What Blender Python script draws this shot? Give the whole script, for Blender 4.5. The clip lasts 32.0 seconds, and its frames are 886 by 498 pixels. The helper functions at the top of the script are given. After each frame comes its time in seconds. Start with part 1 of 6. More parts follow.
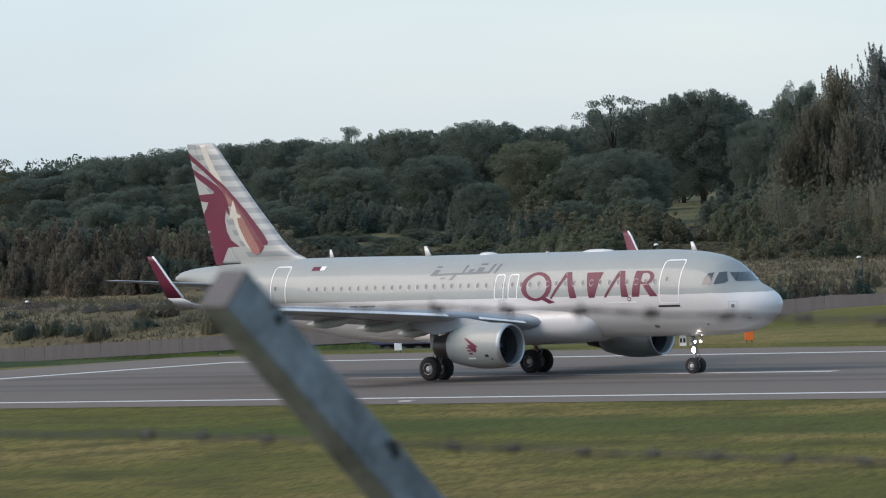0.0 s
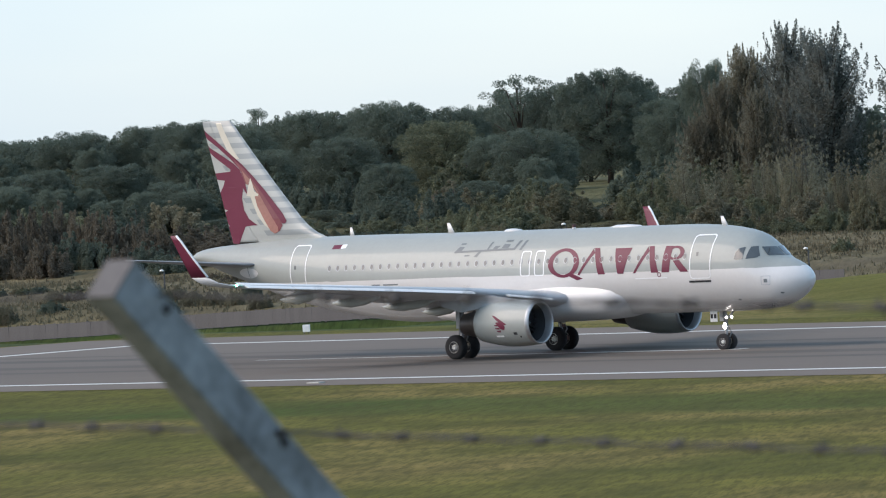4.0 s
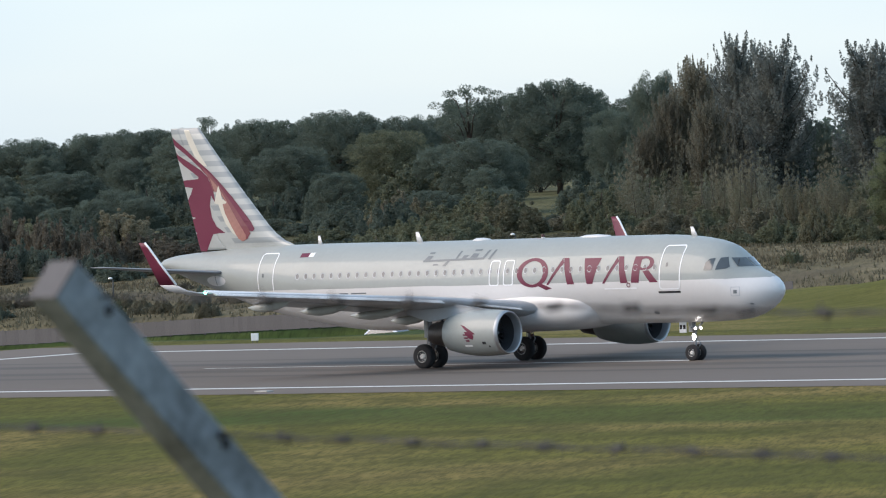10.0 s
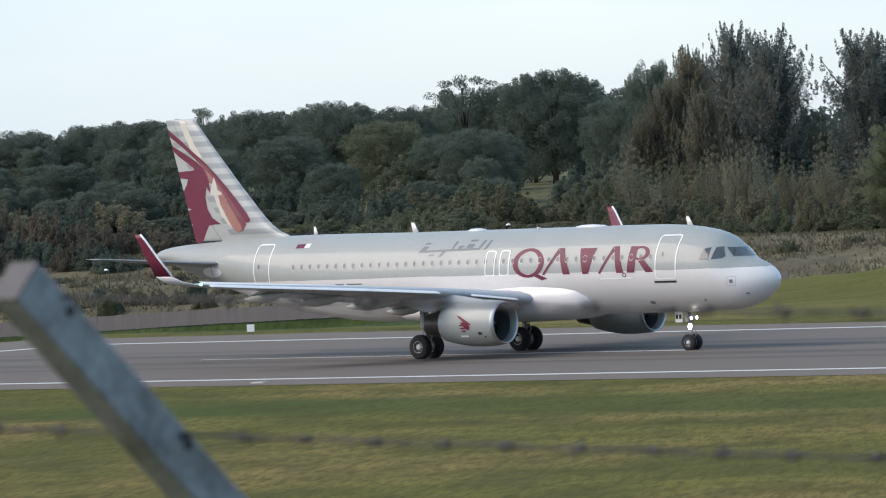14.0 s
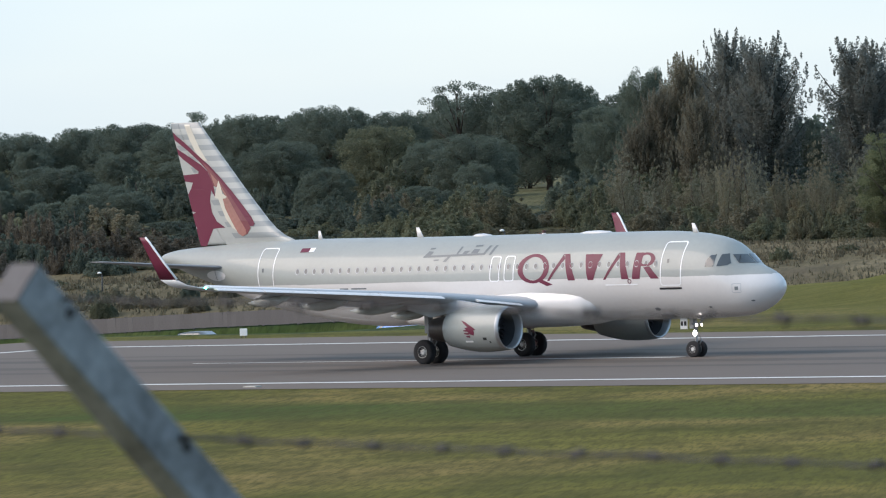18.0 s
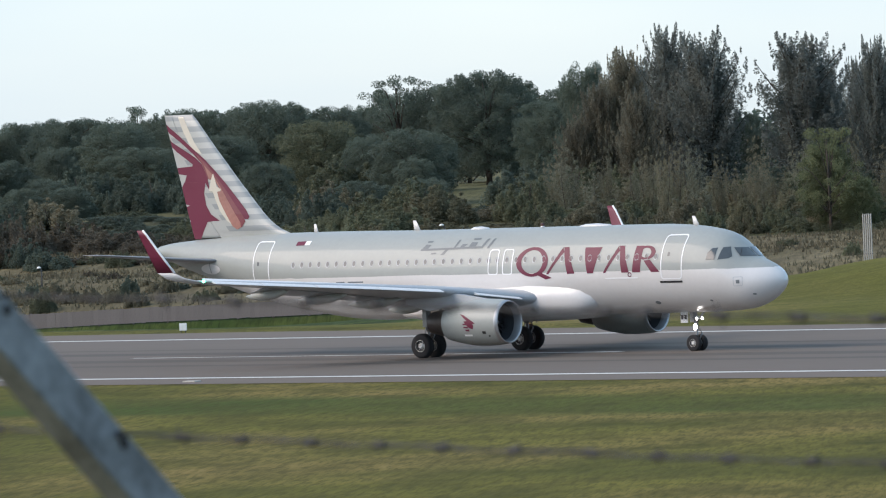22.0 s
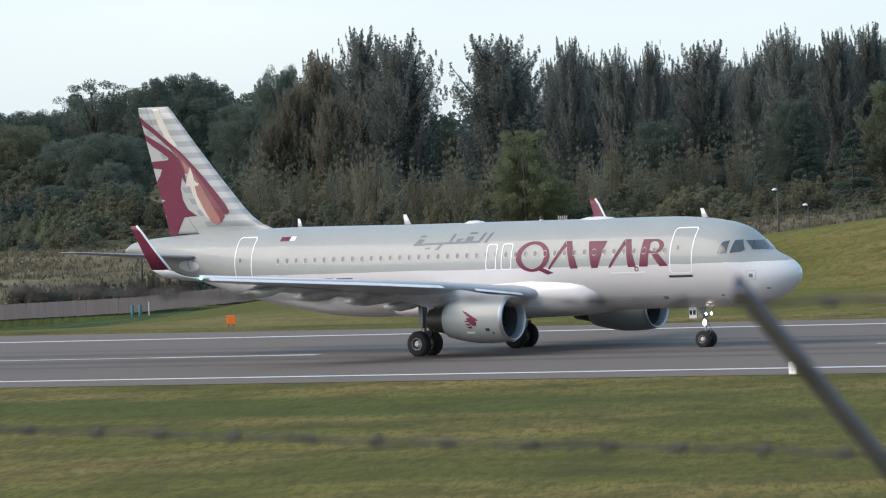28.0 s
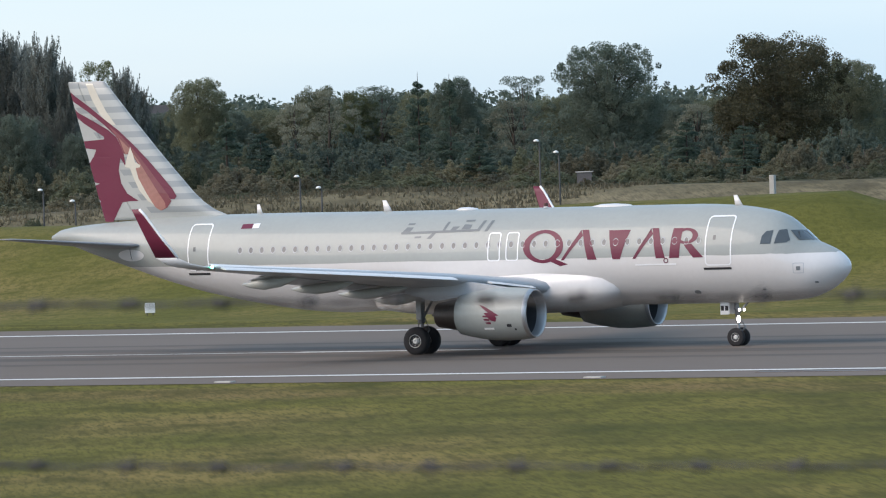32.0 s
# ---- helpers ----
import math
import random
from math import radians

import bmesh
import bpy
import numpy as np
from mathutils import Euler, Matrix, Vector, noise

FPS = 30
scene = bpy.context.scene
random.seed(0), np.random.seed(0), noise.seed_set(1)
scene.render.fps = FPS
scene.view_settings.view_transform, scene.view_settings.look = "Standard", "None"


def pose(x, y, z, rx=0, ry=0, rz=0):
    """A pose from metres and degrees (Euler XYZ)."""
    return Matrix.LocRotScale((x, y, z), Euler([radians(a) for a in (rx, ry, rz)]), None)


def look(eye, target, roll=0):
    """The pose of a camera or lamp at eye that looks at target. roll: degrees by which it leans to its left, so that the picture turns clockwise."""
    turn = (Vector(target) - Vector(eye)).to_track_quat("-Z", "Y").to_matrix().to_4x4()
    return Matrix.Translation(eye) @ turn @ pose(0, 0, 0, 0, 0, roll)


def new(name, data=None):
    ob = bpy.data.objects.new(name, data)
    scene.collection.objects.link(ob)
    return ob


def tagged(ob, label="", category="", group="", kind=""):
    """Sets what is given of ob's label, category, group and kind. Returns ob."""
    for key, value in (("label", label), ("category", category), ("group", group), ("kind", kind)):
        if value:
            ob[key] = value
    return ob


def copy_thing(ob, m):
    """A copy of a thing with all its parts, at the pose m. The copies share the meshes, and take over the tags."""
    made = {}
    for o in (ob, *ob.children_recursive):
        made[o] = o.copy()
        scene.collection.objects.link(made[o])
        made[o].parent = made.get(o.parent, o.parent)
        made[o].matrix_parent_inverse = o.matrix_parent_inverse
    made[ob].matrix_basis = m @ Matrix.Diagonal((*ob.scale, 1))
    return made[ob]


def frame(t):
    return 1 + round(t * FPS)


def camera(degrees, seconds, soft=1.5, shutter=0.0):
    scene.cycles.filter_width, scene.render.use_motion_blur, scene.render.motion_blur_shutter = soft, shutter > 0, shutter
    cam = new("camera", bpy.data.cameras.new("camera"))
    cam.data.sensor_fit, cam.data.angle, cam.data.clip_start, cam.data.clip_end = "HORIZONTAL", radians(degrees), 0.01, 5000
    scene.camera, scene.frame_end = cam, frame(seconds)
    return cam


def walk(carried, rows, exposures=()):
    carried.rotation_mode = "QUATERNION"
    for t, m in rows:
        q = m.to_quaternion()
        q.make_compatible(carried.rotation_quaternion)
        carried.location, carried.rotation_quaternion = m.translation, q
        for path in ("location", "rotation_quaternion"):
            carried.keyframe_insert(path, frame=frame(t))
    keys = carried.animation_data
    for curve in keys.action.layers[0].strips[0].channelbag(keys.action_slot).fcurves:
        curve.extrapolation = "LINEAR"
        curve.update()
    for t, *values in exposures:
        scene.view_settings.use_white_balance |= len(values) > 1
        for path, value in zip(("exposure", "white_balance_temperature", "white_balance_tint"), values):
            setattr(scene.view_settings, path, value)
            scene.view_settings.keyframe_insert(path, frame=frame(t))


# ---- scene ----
# ---- the camera on the viewing mound, turning after the airliner ----
EYE = (0.0, -257.92, 10.28)
cam = camera(7.294, 32.0, soft=1.15)
cam.data.dof.use_dof = True
cam.data.dof.focus_distance = 380.0
cam.data.dof.aperture_fstop = 27.0


def aim(t, turn, tilt, lean):
    a, b = radians(turn), radians(tilt)
    way = Vector((math.sin(a) * math.cos(b), math.cos(a) * math.cos(b), math.sin(b)))
    ts = [r[0] for r in SWAY]
    right, up = (float(np.interp(t, ts, [r[k] for r in SWAY])) for k in (1, 2))
    eye = Vector(EYE) + right * Vector((math.cos(a), -math.sin(a), 0)) + Vector((0, 0, up))
    return look(eye, eye + 100 * way, lean)


# seconds, by how much the held camera sways to its right and up
SWAY = [
    (0.0, -0.0388, -0.0027), (0.5, -0.0388, -0.0010), (1.0, -0.0414, -0.0019), (1.5, -0.0424, -0.0030), (2.0, -0.0449, -0.0032), (2.5, -0.0500, -0.0035), (3.0, -0.0338, 0.0033),
    (3.5, -0.0186, 0.0034), (4.0, -0.0153, 0.0045), (4.5, -0.0160, 0.0033), (6.5, -0.0058, 0.0004), (7.0, -0.0086, -0.0014), (7.5, -0.0096, -0.0021), (8.0, -0.0012, -0.0023),
    (8.5, 0.0022, 0.0008), (9.0, -0.0003, -0.0006), (9.5, -0.0071, -0.0020), (10.0, -0.0086, -0.0030), (10.5, -0.0132, -0.0031), (11.0, -0.0107, -0.0036), (11.5, -0.0049, -0.0036),
    (12.0, -0.0026, -0.0027), (12.5, -0.0003, -0.0040), (13.0, 0.0149, 0.0006), (13.5, 0.0306, 0.0042), (15.5, 0.0264, 0.0065), (16.0, 0.0231, 0.0045), (17.0, 0.0218, 0.0047),
    (18.0, 0.0227, 0.0048), (18.5, 0.0226, 0.0028), (19.0, 0.0270, 0.0019), (19.5, 0.0332, 0.0025), (20.0, 0.0322, 0.0029), (21.0, 0.0282, 0.0013), (21.5, 0.0202, 0.0061),
    (22.0, 0.0255, 0.0069), (22.5, 0.0297, 0.0060), (23.0, 0.0349, 0.0074), (23.5, 0.0212, -0.0009), (24.0, 0.0179, -0.0004), (24.5, 0.0132, -0.0030), (25.0, 0.0148, -0.0038),
    (25.5, 0.0100, -0.0060), (27.5, -0.0111, -0.0112), (28.0, 0.0025, -0.0113), (28.5, 0.0069, -0.0112), (29.0, 0.0104, -0.0143), (29.5, 0.0167, -0.0156), (30.0, 0.0216, -0.0150),
    (30.5, 0.0207, -0.0149), (31.0, 0.0076, -0.0175), (31.5, -0.0138, -0.0184), (32.0, -0.0138, -0.0184),
]


# seconds, bearing east of the runway's normal, tilt, lean, place of the airliner's nose along the runway
TRACK = [
    (0.0, -39.597, -0.700, -2.29, -193.24),
    (0.5, -39.470, -0.753, -2.12, -191.94),
    (1.0, -39.397, -0.782, -2.19, -190.89),
    (1.5, -39.313, -0.795, -2.17, -189.87),
    (2.0, -39.165, -0.811, -2.18, -188.94),
    (2.5, -38.993, -0.810, -2.17, -188.10),
    (3.0, -39.065, -0.822, -2.12, -187.30),
    (3.5, -39.069, -0.890, -2.37, -186.65),
    (4.0, -38.846, -0.893, -2.77, -186.08),
    (4.5, -38.650, -0.895, -2.79, -185.64),
    (6.5, -38.561, -0.902, -2.51, -184.85),
    (7.0, -38.542, -0.883, -2.35, -184.90),
    (7.5, -38.519, -0.870, -2.29, -184.89),
    (8.0, -38.518, -0.852, -2.41, -184.91),
    (8.5, -38.517, -0.827, -2.61, -184.89),
    (9.0, -38.502, -0.785, -2.57, -184.87),
    (9.5, -38.464, -0.785, -2.42, -184.89),
    (10.0, -38.423, -0.831, -2.39, -184.89),
    (10.5, -38.399, -0.866, -2.27, -184.89),
    (11.0, -38.402, -0.877, -2.29, -184.88),
    (11.5, -38.399, -0.881, -2.37, -184.88),
    (12.0, -38.367, -0.873, -2.50, -184.89),
    (12.5, -38.325, -0.866, -2.51, -184.88),
    (13.0, -38.354, -0.899, -2.63, -184.84),
    (13.5, -38.401, -0.897, -2.61, -184.88),
    (15.5, -38.335, -0.984, -2.54, -184.84),
    (16.0, -38.366, -0.944, -2.48, -184.79),
    (16.5, -38.397, -0.934, -2.40, -184.70),
    (17.0, -38.413, -0.930, -2.38, -184.55),
    (17.5, -38.395, -0.903, -2.21, -184.41),
    (18.0, -38.339, -0.870, -2.19, -184.19),
    (18.5, -38.283, -0.846, -2.25, -183.91),
    (19.0, -38.247, -0.873, -2.24, -183.56),
    (19.5, -38.220, -0.921, -2.41, -183.28),
    (20.0, -38.153, -0.942, -2.39, -182.86),
    (20.5, -38.061, -0.944, -2.24, -182.40),
    (21.0, -37.981, -0.910, -2.20, -181.92),
    (21.5, -37.917, -0.894, -2.14, -181.37),
    (22.0, -37.844, -0.933, -2.19, -180.74),
    (22.5, -37.744, -0.987, -2.30, -180.06),
    (23.0, -37.628, -0.998, -2.51, -179.30),
    (23.5, -37.512, -0.976, -2.54, -178.46),
    (24.0, -37.372, -0.925, -2.26, -177.68),
    (24.5, -37.111, -0.863, -1.96, -176.65),
    (25.0, -36.863, -0.860, -1.78, -175.53),
    (25.5, -36.634, -0.897, -2.02, -174.22),
    (27.5, -35.716, -0.958, -2.62, -166.44),
    (28.0, -35.340, -1.005, -2.45, -163.69),
    (28.5, -34.990, -1.018, -2.59, -160.38),
    (29.0, -34.543, -1.000, -2.75, -156.39),
    (29.5, -33.685, -1.033, -2.48, -151.33),
    (30.0, -32.707, -1.066, -2.38, -145.61),
    (30.5, -31.667, -1.091, -2.14, -139.01),
    (31.0, -30.351, -1.120, -2.16, -131.63),
    (31.5, -28.721, -1.157, -1.92, -123.27),
    (32.0, -27.244, -1.187, -1.91, -114.26),
]
walk(cam, [(t, aim(t, a, b, c)) for t, a, b, c, _ in TRACK], [(0.0, 0.72, 6700, 18), (1.7, 0.86, 6700, 18), (3.0, 0.94, 6700, 18), (32.0, 0.96, 6700, 18)])

# ---- light: high thin cloud, soft weak sun ----
SUN_EL, SUN_AZ = 36.0, 218.0  # degrees; azimuth clockwise from +y
world = bpy.data.worlds.new("sky")
scene.world = world
world.use_nodes = True
wn = world.node_tree
sky = wn.nodes.new("ShaderNodeTexSky")
sky.sky_type = "NISHITA"
sky.sun_disc = False
sky.sun_elevation = radians(SUN_EL)
sky.sun_rotation = radians(SUN_AZ)
sky.air_density, sky.dust_density, sky.ozone_density = 1.0, 0.5, 3.0
veil = wn.nodes.new("ShaderNodeMix")  # the even white veil of thin cloud over the blue
veil.data_type = "RGBA"
veil.inputs[0].default_value = 0.72
sky_at, drift, thin = wn.nodes.new("ShaderNodeTexCoord"), wn.nodes.new("ShaderNodeTexNoise"), wn.nodes.new("ShaderNodeMapRange")
squash = wn.nodes.new("ShaderNodeMapping")  # long faint wisps along the horizon
squash.inputs["Scale"].default_value = (2.5, 2.5, 14.0)
drift.inputs["Scale"].default_value, drift.inputs["Detail"].default_value = 1.6, 4
thin.inputs[1].default_value, thin.inputs[2].default_value, thin.inputs[3].default_value, thin.inputs[4].default_value = 0.3, 0.7, 0.60, 0.82
wn.links.new(sky_at.outputs["Generated"], squash.inputs[0])
wn.links.new(squash.outputs[0], drift.inputs[0])
wn.links.new(drift.outputs[0], thin.inputs[0])
wn.links.new(thin.outputs[0], veil.inputs[0])
# the veil thins to a clearer blue in the east
apart, east, tone = wn.nodes.new("ShaderNodeSeparateXYZ"), wn.nodes.new("ShaderNodeMapRange"), wn.nodes.new("ShaderNodeMix")
wn.links.new(sky_at.outputs["Generated"], apart.inputs[0])
wn.links.new(apart.outputs[0], east.inputs[0])
east.inputs[1].default_value, east.inputs[2].default_value = -0.62, -0.36
tone.data_type = "RGBA"
tone.inputs[6].default_value, tone.inputs[7].default_value = (1.90, 2.70, 3.26, 1), (1.52, 2.52, 3.32, 1)
wn.links.new(east.outputs[0], tone.inputs[0])
wn.links.new(tone.outputs[2], veil.inputs[7])
wn.links.new(sky.outputs[0], veil.inputs[6])
wn.links.new(veil.outputs[2], wn.nodes["Background"].inputs[0])
wn.nodes["Background"].inputs[1].default_value = 0.15
sun = new("sun", bpy.data.lights.new("sun", "SUN"))
sun.data.energy, sun.data.angle, sun.data.color = 1.45, radians(45), (1.0, 0.88, 0.73)
away = Vector((math.sin(radians(SUN_AZ)) * math.cos(radians(SUN_EL)), math.cos(radians(SUN_AZ)) * math.cos(radians(SUN_EL)), math.sin(radians(SUN_EL))))
sun.matrix_world = look(away * 500, (0, 0, 0))


# ---- materials ----
def mat(name, rgb, rough=0.6, metal=0.0, var=0.15, scale=2.0, fine=25.0, bump=0.0, coat=0.0, stretch=(1, 1, 1), rgb2=None, rand=0.0, glow=0.0):
    m = bpy.data.materials.new(name)
    m.use_nodes = True
    nt = m.node_tree
    N, L = nt.nodes, nt.links
    b = N["Principled BSDF"]
    tc, mp = N.new("ShaderNodeTexCoord"), N.new("ShaderNodeMapping")
    mp.inputs["Scale"].default_value = stretch
    L.new(tc.outputs["Object"], mp.inputs[0])
    n1, n2 = N.new("ShaderNodeTexNoise"), N.new("ShaderNodeTexNoise")
    n1.inputs["Scale"].default_value, n1.inputs["Detail"].default_value = scale, 5
    n2.inputs["Scale"].default_value, n2.inputs["Detail"].default_value = fine, 3
    L.new(mp.outputs[0], n1.inputs[0])
    L.new(mp.outputs[0], n2.inputs[0])
    mix = N.new("ShaderNodeMath")
    mix.operation = "MULTIPLY_ADD"
    L.new(n2.outputs[0], mix.inputs[0])
    mix.inputs[1].default_value = 0.4
    add = N.new("ShaderNodeMath")
    add.operation = "MULTIPLY"
    L.new(n1.outputs[0], add.inputs[0])
    add.inputs[1].default_value = 0.6
    L.new(add.outputs[0], mix.inputs[2])
    fac = mix.outputs[0]
    if rand:
        oi, ge = N.new("ShaderNodeObjectInfo"), N.new("ShaderNodeNewGeometry")
        r1 = N.new("ShaderNodeMath")
        r1.operation = "MULTIPLY_ADD"
        L.new(oi.outputs["Random"], r1.inputs[0])
        r1.inputs[1].default_value = rand
        r1.inputs[2].default_value = -0.5 * rand
        r2 = N.new("ShaderNodeMath")
        r2.operation = "MULTIPLY_ADD"
        L.new(ge.outputs["Random Per Island"], r2.inputs[0])
        r2.inputs[1].default_value = rand
        r2.inputs[2].default_value = -0.5 * rand
        s1, s2 = N.new("ShaderNodeMath"), N.new("ShaderNodeMath")
        L.new(r1.outputs[0], s1.inputs[0])
        L.new(r2.outputs[0], s1.inputs[1])
        L.new(s1.outputs[0], s2.inputs[0])
        L.new(fac, s2.inputs[1])
        fac = s2.outputs[0]
    ramp = N.new("ShaderNodeValToRGB")
    e = ramp.color_ramp.elements
    lo = [c * (1 - var) for c in rgb]
    hi = list(rgb2) if rgb2 else [min(1, c * (1 + var)) for c in rgb]
    e[0].position, e[1].position = 0.3, 0.7
    e[0].color, e[1].color = (*lo, 1), (*hi, 1)
    L.new(fac, ramp.inputs[0])
    L.new(ramp.outputs[0], b.inputs["Base Color"])
    b.inputs["Roughness"].default_value = rough
    b.inputs["Metallic"].default_value = metal
    b.inputs["Coat Weight"].default_value = coat
    b.inputs["Coat Roughness"].default_value = 0.05
    if glow:
        b.inputs["Emission Color"].default_value = (*rgb, 1)
        b.inputs["Emission Strength"].default_value = glow
    if bump:
        bp = N.new("ShaderNodeBump")
        bp.inputs["Strength"].default_value = bump
        bp.inputs["Distance"].default_value = 0.05
        L.new(n2.outputs[0], bp.inputs["Height"])
        L.new(bp.outputs[0], b.inputs["Normal"])
    return m


def leaf_mat(name, rgb, rgb2, rand=0.3):
    """Leaves let some light through."""
    m = mat(name, rgb, rough=0.65, var=0.2, scale=0.35, fine=1.5, rgb2=rgb2, rand=rand)
    nt = m.node_tree
    N, L = nt.nodes, nt.links
    tr, mx = N.new("ShaderNodeBsdfTranslucent"), N.new("ShaderNodeMixShader")
    ramp = next(n for n in N if n.bl_idname == "ShaderNodeValToRGB")
    L.new(ramp.outputs[0], tr.inputs[0])
    mx.inputs[0].default_value = 0.55
    L.new(N["Principled BSDF"].outputs[0], mx.inputs[1])
    L.new(tr.outputs[0], mx.inputs[2])
    L.new(mx.outputs[0], N["Material Output"].inputs[0])
    return m


